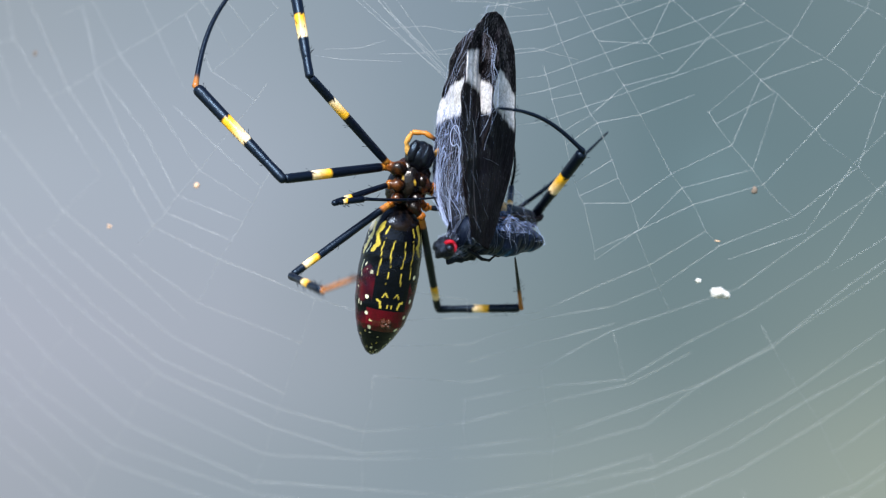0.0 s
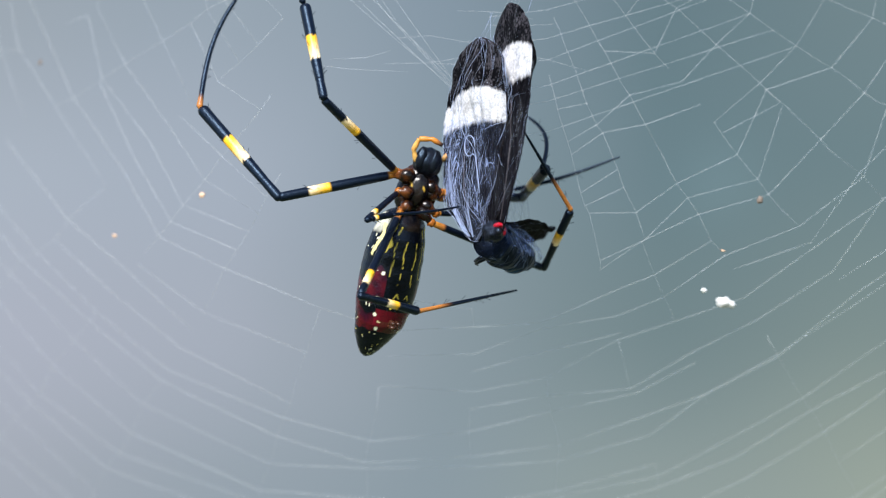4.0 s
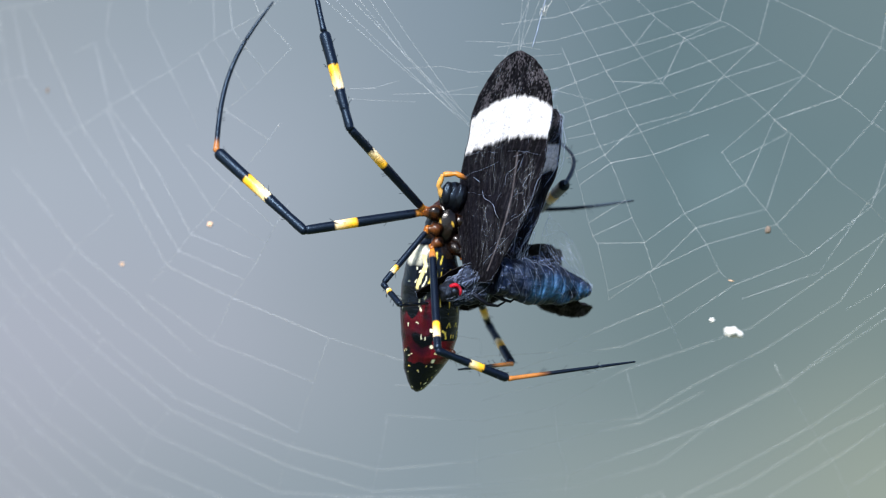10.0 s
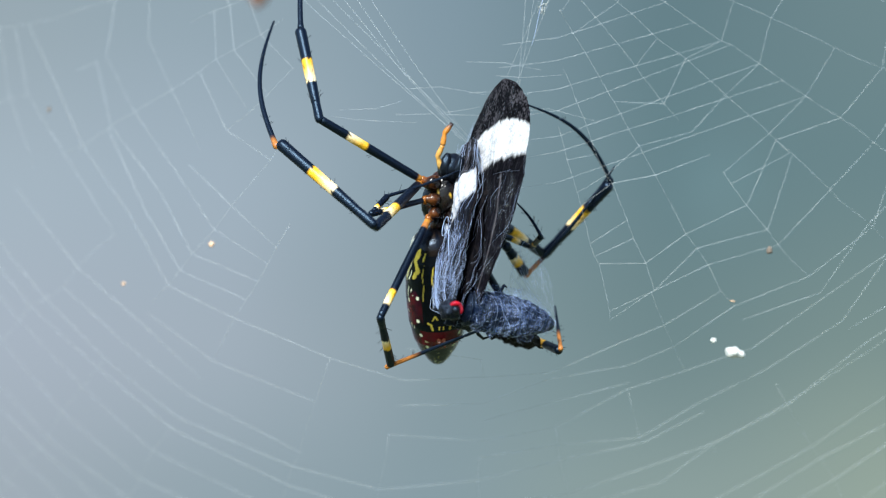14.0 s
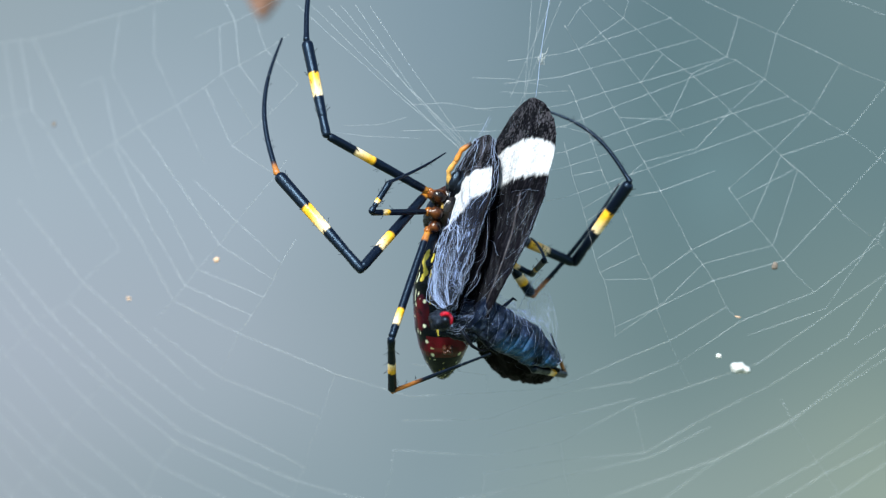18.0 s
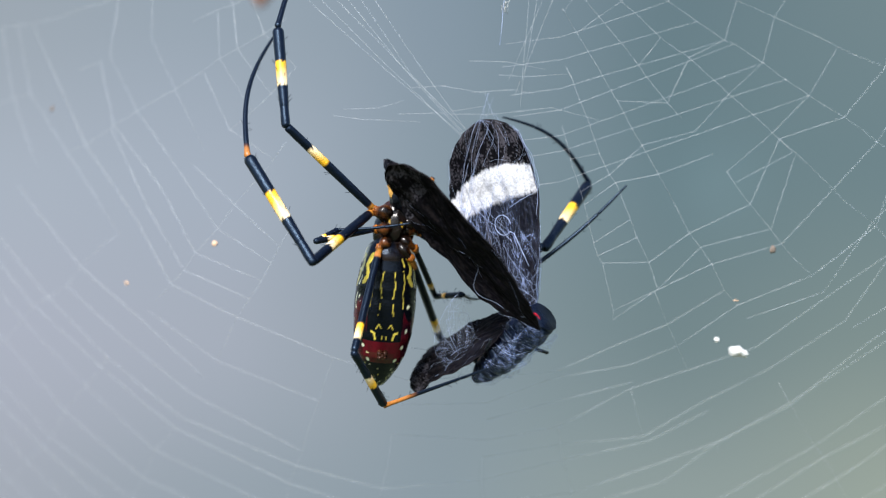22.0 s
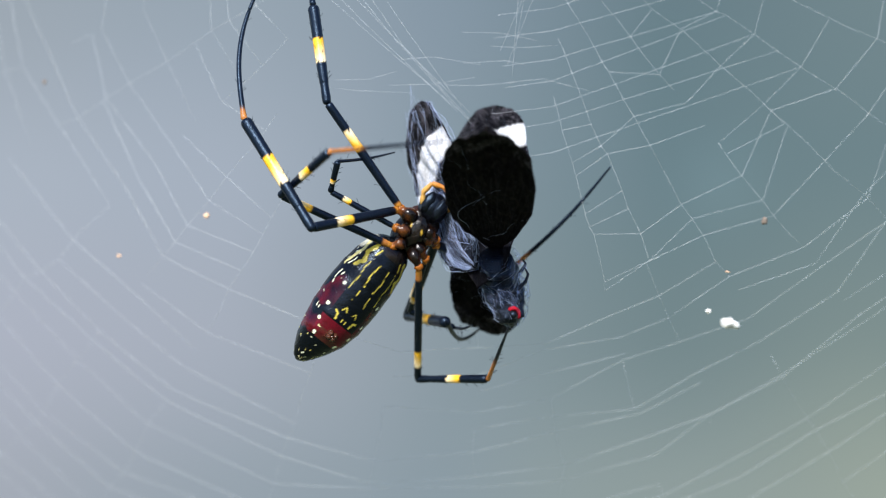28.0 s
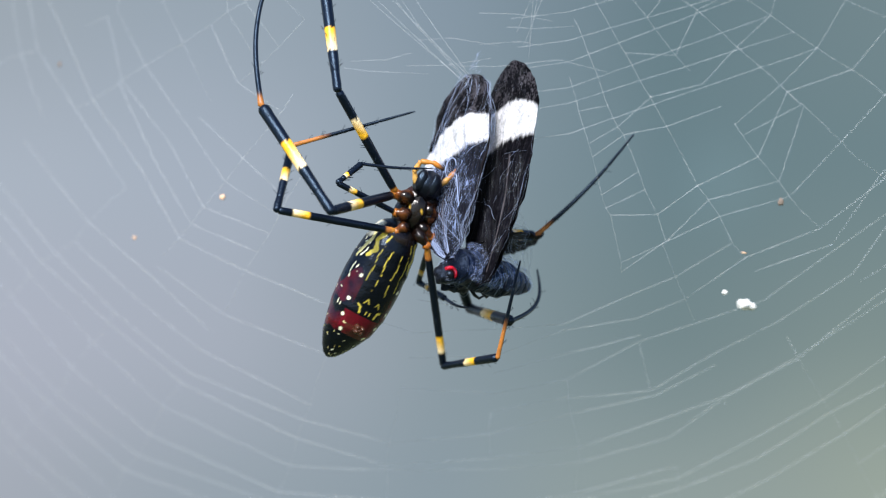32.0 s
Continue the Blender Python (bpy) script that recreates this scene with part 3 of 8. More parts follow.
def make_spider_body():
    ends = []

    def sternum_tone(x, y, z):
        fork = abs(abs(x) - 0.0002 - 0.28 * (z + 0.0014))
        if fork < 0.00009 and -0.0009 < z < 0.0007 and math.sin(z * 5200) > -.4:
            return (0.42, 0.26, 0.03)
        return blend((0.005, 0.002, 0.0015), (0.001, 0.0008, 0.0008), .5 + noise.noise(Vector((x, y, z)) * 1500))
    v, f, t = ball(0, .9, -.1, 2.35, 1.5, 3.4, brown, 2)
    part("carapace", mesh_of("carapace", v, f, SHELL, t), spider, "dark brown carapace")
    v, f, t = ball(0, -.85, -.1, 1.3, .75, 2.0, sternum_tone, 4)
    part("sternum", mesh_of("sternum", v, f, SHELL, t), spider, "black sternum with forked yellow marks")
    v, f, t = ball(.15, .2, 3.3, 1.65, 1.5, 1.7, lambda x, y, z: (0.003, 0.003, 0.005), 8)
    part("head", mesh_of("head", v, f, CUTICLE, t), spider, "glossy black head")
    for side in (-1, 1):
        v, f, t = ball(.75 * side + .1, -.7, 3.55, .72, .8, 1.35, lambda x, y, z: (0.003, 0.003, 0.0045), 11 + side)
        part("chelicera", mesh_of("chelicera", v, f, CUTICLE, t), spider, "glossy black jaw")
        if side < 0:
            path = [(-1.1, -.8, 3.0), (-1.75, -1.3, 4.2), (-1.5, -1.5, 5.5), (-.1, -1.6, 5.9), (1.2, -1.5, 5.6)]
        else:
            path = [(1.0, .2, 3.2), (1.8, .6, 4.3), (2.2, .8, 5.2), (2.6, .9, 6.0), (2.7, 1.0, 6.4)]
        ends.append(make_palp(path))
    for k, root in enumerate(ROOTS):
        root = Vector(root) / MM
        inner = Vector((root.x * .32, root.y * .4 - .35, root.z * .62 + (.5 if root.z > 0 else 0)))
        pts, sizes = [], []
        for i in range(13):
            f = i / 12
            pts.append((inner.lerp(root, f) + Vector((0, -.35 * math.sin(math.pi * f), 0))) * MM)
            sizes.append((.62 + .30 * math.sin(math.pi * min(1, f * 1.35)) - .16 * f) * (1.0 if abs(root.z) < 1.6 else .86) * MM)
        sizes[0], sizes[-1] = .25 * MM, .34 * MM
        v, f = strand(pts, sizes, 12)
        t = [blend((0.004, 0.0018, 0.0012), (0.12, 0.036, 0.007), (i // 12) / 12 * 1.4 - .6 + 1.3 * noise.noise(Vector(p) * 1100)) for i, p in enumerate(v)]
        coxa = part("coxa", mesh_of("coxa", v, f, SHELL, t), spider)
        v, f, t = ball(root.x, root.y, root.z, .48, .5, .5, (0.24, 0.075, 0.010), k, rough=.3, n=9)
        part("trochanter", mesh_of("trochanter", v, f, SHELL, t), coxa, "orange joint between body and leg")
    v, f, t = ball(-.1, .2, -3.2, .7, .7, 1.0, brown, 6)
    part("pedicel", mesh_of("pedicel", v, f, SHELL, t), spider)
    v, f, t = abdomen_mesh()
    abd = part("abdomen", mesh_of("abdomen", v, f, BELLY, t), spider, "black abdomen with yellow lines and red patches")
    pieces = []
    for i, (dx, dz) in enumerate(((-.3, 0), (.3, 0), (-.26, .45), (.26, .45), (0, .3))):
        pieces.append(ball(dx, -3.15, 11.4 + dz, .33, .8, .36, (0.045, 0.015, 0.008), i, n=8))
    v, f, t = joined(pieces)
    part("spinnerets", mesh_of("spinnerets", v, f, SHELL, t), abd, "short brown spinnerets")
    return abd, ends[0]


abdomen, palp_end = make_spider_body()
LONG = [[(.56, .73, YELLOW)], [(.40, .64, YELLOW)]]
SHORT = [[(.70, .80, YELLOW)], [(.3, .42, YELLOW)]]
HIND = [[(0, .1, ORANGE), (.74, .87, YELLOW)], [(.44, .62, YELLOW)]]
left_one = (*make_leg(spider, (13.8, 15.1, 19.4), (0.58, 0.64, 0.28), -0.09, LONG, 1, 0.055), ROOTS[0])
left_two = (*make_leg(spider, (14.6, 11.6, 14.8), (0.52, 0.60, 0.28), -0.04, LONG, 11, 0), ROOTS[1])
left_three = (*make_leg(spider, (8.5, 4.2, 9.8), (0.36, 0.34, 0.17), 0.02, SHORT, 21, 0), ROOTS[2])
left_four = (*make_leg(spider, (14.5, 9.1, 14.8), (0.46, 0.46, 0.22), 0, HIND, 31, 0.26), ROOTS[3])
right_four = (*make_leg(spider, (16.3, 9.9, 11.6), (0.46, 0.46, 0.22), 0, HIND, 41, 0.33), ROOTS[7])
right_two = (*make_leg(spider, (14.9, 12.0, 14.2), (0.60, 0.62, 0.24), 0.12, LONG, 51, 0), ROOTS[5])
right_one = (*make_leg(spider, (7.5, 5.3, 16.4), (0.58, 0.6, 0.24), 0.03, LONG, 61, 0.14), ROOTS[4])
right_three = (*make_leg(spider, (9.7, 5.6, 5.9), (0.36, 0.34, 0.17), 0.04, SHORT, 71, 0), ROOTS[6])


# ---- the moth ----
moth = tagged(new("moth"), "dead black moth with white-banded wings, wrapped in silk", "moth")


WING_FRONT = [(0, -.20), (.15, -.29), (.35, -.39), (.6, -.46), (.74, -.455), (.82, -.408), (.89, -.335), (.94, -.25), (.972, -.165), (.991, -.09), (1, -.03)]
WING_REAR = [(0, .14), (.15, .23), (.3, .33), (.5, .46), (.64, .53), (.73, .54), (.80, .495), (.87, .415), (.93, .30), (.967, .20), (.989, .11), (1, .05)]
ROWS, COLS = 150, 100


def wing_mesh(length, width, side, seed, band=(.60, .80), curl=0.8, flap=False, rumple=0.35, full=0.0, dust=0.0, slant=0.0, tilt=0.0):
    """A wing along +z from its root; the hind edge lies towards side * x."""
    if full == 3:
        front = [(0, 0), (.04, -.09), (.14, -.23), (.36, -.42), (.6, -.47), (.8, -.42), (.92, -.28), (.98, -.12), (1, .0)]
        rear = [(0, 0), (.04, .10), (.14, .27), (.36, .47), (.6, .50), (.8, .44), (.92, .30), (.98, .14), (1, .02)]
    elif full == 4:
        front = [(0, -.1), (.08, -.26), (.3, -.36), (.6, -.40), (.8, -.38), (.92, -.30), (.98, -.17), (1, .0)]
        rear = [(0, .1), (.08, .30), (.3, .42), (.6, .50), (.8, .48), (.92, .38), (.98, .2), (1, .02)]
    elif full > 1:
        front = [(0, -.06), (.08, -.16), (.3, -.30), (.6, -.42), (.8, -.42), (.9, -.36), (.96, -.25), (.99, -.12), (1, .0)]
        rear = [(0, .08), (.06, .28), (.15, .50), (.3, .62), (.5, .62), (.7, .57), (.82, .50), (.9, .39), (.96, .25), (.99, .12), (1, .02)]
    else:
        front, rear = WING_FRONT, WING_REAR
    verts, tones = [], []
    for i in range(ROWS + 1):
        s = i / ROWS
        lo = float(np.interp(s, [p[0] for p in front], [p[1] for p in front]))
        hi = float(np.interp(s, [p[0] for p in rear], [p[1] for p in rear]))
        swell = (full if full < 1 else 0) * 4 * max(0, s - .02) * max(0, .62 - s)
        lo, hi = lo * (1 + swell * 1.6), hi * (1 + swell * 2.4)
        for j in range(COLS + 1):
            u = j / COLS
            w = lo + (hi - lo) * u
            # a frayed hind edge and tip
            edge = (.016 * noise.noise(Vector((s * 34, u * 2, seed))) + .008 * noise.noise(Vector((s * 90, 0, seed)))) * min(1, max(0, (u - .85) / .15))
            x = (w + edge) * width
            n = noise.noise(Vector((s * 3.1, w * 4, seed))) * rumple + noise.noise(Vector((s * 9, w * 11, seed + 4))) * rumple * .35
            crease = rumple * .28 * (abs(noise.noise(Vector((w * 13 - s * 3, s * 2.2, seed + 6)))) - .2)
            y = curl * (4 * (u - .5) ** 2 - .6) * s + n * (0.3 + s) + crease
            if not flap:
                y *= 1 - .85 * max(0, (s - .68) / .32)       # the tip lies flat
            verts.append((x * side * MM, y * MM, s * length * MM))
            jag = slant * w + 0.013 * noise.noise(Vector((w * 22, seed, 0))) + 0.010 * noise.noise(Vector((w * 60, seed, 7)))
            t = blend((0.0012, 0.0011, 0.0021), (0.0050, 0.0045, 0.0068), .5 + noise.noise(Vector((s * 7, w * 16, seed))))
            t = blend(t, (0.0009, 0.0008, 0.0015), .4 + 1.4 * noise.noise(Vector((s * 40, w * 55, seed + 1))))
            if dust:
                t = blend(t, (0.014, 0.0145, 0.025), dust * (.5 + .9 * noise.noise(Vector((s * 5, w * 9, seed + 2)))) * math.sin(math.pi * min(1, s / .62)))
            if noise.noise(Vector((s * 55, w * 45, seed + 9))) > .42:
                t = blend(t, (0.03, 0.03, 0.037), .35)
            # veins fan out from the root
            fan = (w / (0.12 + 0.9 * min(s, .75))) * 7.5 + .25 * noise.noise(Vector((s * 4, w * 3, seed + 5)))
            v = abs(fan - round(fan))
            if s < .62 and v < .09:
                t = blend(t, (0.020, 0.018, 0.023), (1 - v / .09) * .8)
            fold = abs(w - (.02 + .30 * s + .10 * math.sin(s * 5)))
            if not flap and .05 < s < .55 and fold < .012:
                t = blend((0.10, 0.09, 0.10), t, fold / .012)
            top, foot = band[1] + tilt * .8 * w - .30 * (w - .02) ** 2, band[0] + tilt * w - .10 * (w - .02) ** 2
            if s > top and noise.noise(Vector((s * 90, w * 70, seed))) + .8 * noise.noise(Vector((s * 14, w * 9, seed + 8))) > .18:
                t = blend(t, (0.085, 0.08, 0.095), .65)
            inside = min((s - foot - jag * 1.3) / .020, (top + jag - s) / .012)
            if not flap and inside > 0:
                k = noise.noise(Vector((w * 26, s * 5, seed + 3)))
                t = blend(t, blend((0.66, 0.66, 0.69), (0.44, 0.45, 0.50), k * .9), inside)
            if flap and noise.noise(Vector((s * 26, w * 24, seed + 12))) + .5 * noise.noise(Vector((s * 80, w * 70, seed))) > .22:
                t = blend(t, (0.013, 0.0105, 0.0112), .7)
            if u < .02:
                t = (0.014, 0.012, 0.014)
            tones.append(t)
    faces = []
    for i in range(ROWS):
        for j in range(COLS):
            k = i * (COLS + 1) + j
            faces.append((k, k + 1, k + COLS + 2, k + COLS + 1))
    return verts, faces, tones


def make_wing(name, label, *args, **kw):
    v, f, t = wing_mesh(*args, **kw)
    ob = part(name, mesh_of(name, v, f, WING, t), moth, label)
    mod = ob.modifiers.new("thickness", "SOLIDIFY")
    mod.thickness, mod.offset = 0.12 * MM, 0
    return ob


def silk_over(parent, grid, cols, count, seed, zone=(0, 1), reach=(3, 10), rr=(.008, .020), out=.14, closed=False):
    """Strands of wrapping silk laid in curls and clumps over the surface of a part, on both its faces.
    grid: the part's vertices in rows of cols; zone: the share of its length that is wrapped."""
    rnd = random.Random(seed)
    rows = len(grid) // cols
    pts = [Vector(p) for p in grid]
    tall = (pts[-1] - pts[0]).length / rows or MM

    def at(i, j):
        i = max(0, min(rows - 1.001, i))
        j = j % cols if closed else max(0, min(cols - 1.001, j))
        a, b, fi, fj = int(i), int(j), i - int(i), j - int(j)
        c = (b + 1) % cols
        low = pts[a * cols + b].lerp(pts[a * cols + c], fj)
        return low.lerp(pts[(a + 1) * cols + b].lerp(pts[(a + 1) * cols + c], fj), fi)
    pieces = []
    homes = [(rnd.uniform(*zone), rnd.uniform(.05, .95), rnd.gauss(0, .6)) for i in range(max(3, count // 8))]
    for n in range(count):
        zs, u, way = rnd.choice(homes)
        s = zs + rnd.gauss(0, .10)
        u = u + rnd.gauss(0, .12)
        way += rnd.gauss(0, .35)
        long, bite, loose = rnd.uniform(*reach) * MM, rnd.uniform(0, 6), rnd.random() < .25
        turn, kink = rnd.gauss(0, .07 if loose else .012), .3 if loose else .05
        face = rnd.choice((-1, 1))
        line, i, j = [], s * rows, u * cols
        steps = 18
        for k in range(steps):
            p = at(i, j)
            wide = max((at(i, cols - 1) - at(i, 0)).length, .8 * MM) if not closed else 10 * MM
            lift = out * (1 + .8 * math.sin(bite + k * .5)) * MM
            if closed:
                flat = Vector((p.x, p.y, 0))
                p = p + (flat.normalized() if flat.length else Vector((0, -1, 0))) * lift
            else:
                p = p + Vector((0, face * lift, 0))
            line.append(p)
            step = long / steps
            i += math.cos(way) * step / tall
            j += math.sin(way) * step / wide * cols
            way += turn + kink * math.sin(bite * 3 + k * .8)
        fat = rnd.uniform(*rr) * (2.0 if rnd.random() < .10 else 1)
        pieces.append(strand(line, fat * MM, 3))
    v, f, _ = joined(pieces)
    wrap = part("silk_wrap", mesh_of("silk_wrap", v, f, WRAP), parent, "loose pale strands of wrapping silk")
    return tagged(wrap, kind="stuff")


def silk_locks(parent, grid, cols):
    """Locks of drawn-out silk that run along the wing from its root and fray towards the band."""
    rnd, pieces = random.Random(44), []
    for lock in range(8):
        across, drift, ends = rnd.uniform(.12, .9), rnd.uniform(-.25, .25), rnd.uniform(.32, .58)
        for k in range(6):
            side, bend, stop = rnd.gauss(0, .035), rnd.uniform(-.12, .12), ends + rnd.uniform(-.12, .05)
            path, n = [], 12
            for i in range(n + 1):
                s = .02 + (stop - .02) * i / n
                u = across + drift * s + side * (.4 + 2.2 * (i / n) ** 2) + bend * (i / n) ** 2 + .02 * noise.noise(Vector((s * 9, lock, k)))
                row, col = min(ROWS, int(s * ROWS)), max(0, min(cols - 1, int(u * (cols - 1))))
                p = Vector(grid[row * cols + col])
                path.append(p + Vector((0, -(.22 + .12 * rnd.random()) * MM, 0)))
            pieces.append(strand(path, [rnd.uniform(.9, 1.1) * (.012 - .007 * i / n) * MM for i in range(n + 1)], 4))
    v, f, _ = joined(pieces)
    tagged(part("silk_locks", mesh_of("silk_locks", v, f, WRAP), parent, "drawn-out locks of white silk"), kind="stuff")


def film_over(parent, piece, out, mat, upto=1.0):
    """A film of silk laid over a part up to a share of its length, a little proud of it on both faces."""
    v, f, _ = piece
    end = max(p[2] for p in v) * upto
    f = [q for q in f if v[q[0]][2] <= end + .6 * MM * noise.noise(Vector(v[q[0]]) * 900)] if upto < 1 else f
    pts = [Vector(p) for p in v]
    verts, faces = [], []
    for sign in (-1, 1):
        k = len(verts)
        verts += [(p.x * 1.015, p.y + sign * out * MM, p.z) for p in pts]
        faces += [tuple(i + k for i in q) for q in f]
    part("silk_film", mesh_of("silk_film", verts, faces, mat), parent, "thin bluish film of laid silk")


def crumpled(piece, amount):
    """Folds a rounded piece up, as wrapped silk draws it together."""
    v = piece[0]
    for i, p in enumerate(v):
        q = Vector(p)
        k = 1 - abs(noise.noise(q * 520)) * 1.6 + .5 * noise.noise(q * 260) - abs(noise.noise(q * 1100)) * .6
        v[i] = (q.x * (1 + amount * k), q.y * (1 + amount * k), q.z)


def make_moth():
    near = make_wing("forewing", "black forewing with a broad white band", 27.0, 12.4, -1, 2.0, curl=-.8, full=.35, dust=.3, tilt=.05)
    far = make_wing("forewing", "white-banded forewing veiled in pale silk", 22.6, 11.2, -1, 9.0, band=(.575, .765), rumple=.7, full=1.5, slant=-.05, dust=.35)
    flap = make_wing("hindwing", "folded dark brown hindwing", 17.0, 9.6, 1, 15.0, flap=True, rumple=1.0, full=4, dust=.4)
    broad = make_wing("hindwing", "broad black hindwing lying along the forewing", 24.5, 10.6, 1, 22.0, flap=True, rumple=1.0, full=3, dust=.1)
    wide = COLS + 1
    near_grid, far_grid = wing_mesh(27.0, 12.4, -1, 2.0, curl=-.8, full=.35), wing_mesh(22.6, 11.2, -1, 9.0, rumple=.7, full=1.5)
    flap_grid = wing_mesh(17.0, 9.6, 1, 15.0, flap=True, rumple=1.0, full=4)
    silk_over(near, near_grid[0], wide, 22, 5, (.02, .5), (5, 14), (.004, .009))
    silk_over(far, far_grid[0], wide, 90, 6, (.05, .85), (6, 17), (.005, .012))
    silk_over(far, far_grid[0], wide, 26, 33, (.1, .6), (8, 16), (.012, .024), .4)
    silk_locks(far, far_grid[0], wide)
    silk_over(far, far_grid[0], wide, 62, 31, (.0, .38), (3, 9), (.006, .015), .3)
    silk_over(flap, flap_grid[0], wide, 24, 41, (.0, .7), (3, 8), (.005, .010))
    broad_grid = wing_mesh(24.5, 10.6, 1, 22.0, flap=True, rumple=1.0, full=3)
    silk_over(broad, broad_grid[0], wide, 18, 43, (.0, .5), (4, 12), (.005, .010))
    # a curl of thicker silk on the silked wing
    curl = [Vector((.3 + 1.0 * math.cos(k * .42), -1.5, 10.6 + 1.15 * math.sin(k * .42))) * MM for k in range(14)]
    curl += [Vector((1.4 + .3 * k, -1.4, 9.4 - 1.3 * k)) * MM for k in range(4)]
    v, f = strand(curl, .045 * MM, 6)
    part("silk_curl", mesh_of("silk_curl", v, f, WRAP), far, "curled lock of pale silk")
    # a fan of strands by which the silked wing still hangs
    fan, rnd = [], random.Random(12)
    for i in range(6):
        u, top = rnd.uniform(-4.5, 3.5), Vector((1.5 + rnd.uniform(-.8, .8), .5, 24 + rnd.uniform(-1.5, 2)))
        foot = Vector((u, -.4, 20.6 - abs(u) * .55))
        fan.append(strand([foot * MM, ((foot * .55 + top * .45) + Vector((rnd.uniform(-.3, .3), 0, 0))) * MM, top * MM], rnd.uniform(.007, .013) * MM, 3))
    v, f, _ = joined(fan)
    tagged(part("hanging_strands", mesh_of("hanging_strands", v, f, WRAP), far, "fine hanging silk strands"), kind="stuff")
    film_over(far, far_grid, .3, FILM, .6)
    film_over(near, near_grid, .2, LIGHT_FILM)

    # blue-black rings; their bright blue sheen is painted on one side only
    def blue(a, z):
        n = noise.noise(Vector((math.sin(a) * 1.4, math.cos(a) * 1.4, z / MM * .8)))
        ringed = .5 + .5 * math.sin(z / MM * 5.2)
        lit = max(0, 1 - abs(a - .35) / 1.05) * min(1, max(0, z / MM - 3.0) / 2)
        base = blend((0.0008, 0.001, 0.0024), (0.003, 0.006, 0.019), .5 + n)
        return blend(base, (0.035, 0.12, 0.26), lit * (.35 + .65 * ringed) * (.75 + 1.1 * n))
    rings = []
    for i in range(110):
        s = i / 109
        r = 2.45 * math.sqrt(max(.01, 1 - ((s - .36) / .66) ** 2)) * (1 - .25 * max(0, s - .55)) * (1 - .09 * max(0, math.sin(s * 62)) ** 3)
        rings.append((s * 12.0 * MM, r * MM, r * .9 * MM))
    v, f, t = lathe(rings, 72, lambda z, a: blue(a, z))
    v = [Vector((x * (1 + k), y * (1 + k), z)) for (x, y, z) in v for k in [
        .15 * noise.noise(Vector((x, y, z)) * 330) + .08 * noise.noise(Vector((x, y, z)) * 800) - .16 * abs(noise.noise(Vector((x, y, z)) * 480))]]
    ab = part("abdomen", mesh_of("moth_abdomen", v, f, MOTHBODY, t), moth, "blue-black ringed abdomen with a blue sheen painted on one side")
    silk_over(ab, v, 72, 26, 8, (.05, .95), (3, 9), (.005, .011), .16, closed=True)
    film_over(ab, (v, f, t), .12, BODY_FILM)
    # a crumpled sheet of laid silk round the side away from the blue rings
    segs, sheet, kept = 72, [], {}
    for i, p in enumerate(v):
        a = 2 * math.pi * (i % segs) / segs - math.pi
        if math.cos(a - .35) < -.25 and .3 < p[2] / MM < 11:
            q = Vector(p)
            k = 1.12 + .5 * (.5 - abs(noise.noise(q * 420))) + .25 * (.4 - abs(noise.noise(q * 950)))
            kept[i] = len(sheet)
            sheet.append((q.x * k, q.y * k, q.z + .4 * MM * noise.noise(q * 500)))
    faces = [tuple(kept[j] for j in face) for face in f if all(j in kept for j in face)]
    part("silk_sheet", mesh_of("silk_sheet", sheet, faces, SHEET), ab, "crumpled grey-blue sheet of laid silk")
    rnd = random.Random(4)
    pieces = [ball(0, 0, 3.8, 1.8, 1.7, 4.0, lambda x, y, z: blend((0.006, 0.007, 0.014), (0.0015, 0.0015, 0.003), .5 + noise.noise(Vector((x, y, z)) * 900)), 3, rough=.35, n=40)]
    crumpled(pieces[0], .20)
    v, f, t = tv, tf, tt = joined(pieces)
    th = part("thorax", mesh_of("thorax", v, f, MOTHBODY, t), moth, "hairy black thorax")
    for k, side in enumerate((1, 1, -1)):
        path = [Vector((side * .6, -1.1, 1.8 + k * 1.6)), Vector((side * 1.6, -1.6, 2.4 + k * 1.9)), Vector((side * 2.5, -1.5, 3.3 + k * 2.0)),
                Vector((side * 3.0, -1.4, 4.5 + k * 1.7)), Vector((side * 2.8, -1.5, 5.5 + k * 1.4))]
        v, f = strand([p * MM for p in path], [.28 * MM, .25 * MM, .20 * MM, .15 * MM, .09 * MM], 7)
        part("moth_leg", mesh_of("moth_leg", v, f, MOTHBODY, [(0.004, 0.004, 0.006)] * len(v)), th)
    silk_over(th, tv, 80, 60, 18, (.1, .9), (2, 7), (.005, .012), .2, closed=True)
    film_over(th, (tv, tf, tt), .2, BODY_FILM)
    v, f, t = ball(-.1, -.35, .1, 1.2, 1.25, 1.15, (0.007, 0.008, 0.012), 7, rough=.3)
    head = part("moth_head", mesh_of("moth_head", v, f, MOTHBODY, t), moth, "small black head")
    v, f, t = ball(.42, -1.25, .1, .46, .42, .48, (0.004, 0.003, 0.004), 5, rough=.05, n=10)
    part("eye", mesh_of("eye", v, f, CUTICLE, t), head, "round black eye")
    ring = [Vector((.42 + .66 * math.cos(k * math.tau / 24 - .6), -1.2 - .1 * math.sin(k * .9), .1 + .74 * math.sin(k * math.tau / 24 - .6))) * MM for k in range(18)]
    v, f = strand(ring, [(.10 + .17 * math.sin(math.pi * k / 17)) * MM for k in range(18)], 8)
    t = [blend((0.36, 0.005, 0.014), (0.05, 0.004, 0.008), .25 + 1.2 * noise.noise(Vector(p) * 1300)) for p in v]
    part("collar", mesh_of("collar", v, f, MOTHBODY, t), head, "bright red collar round the eye")
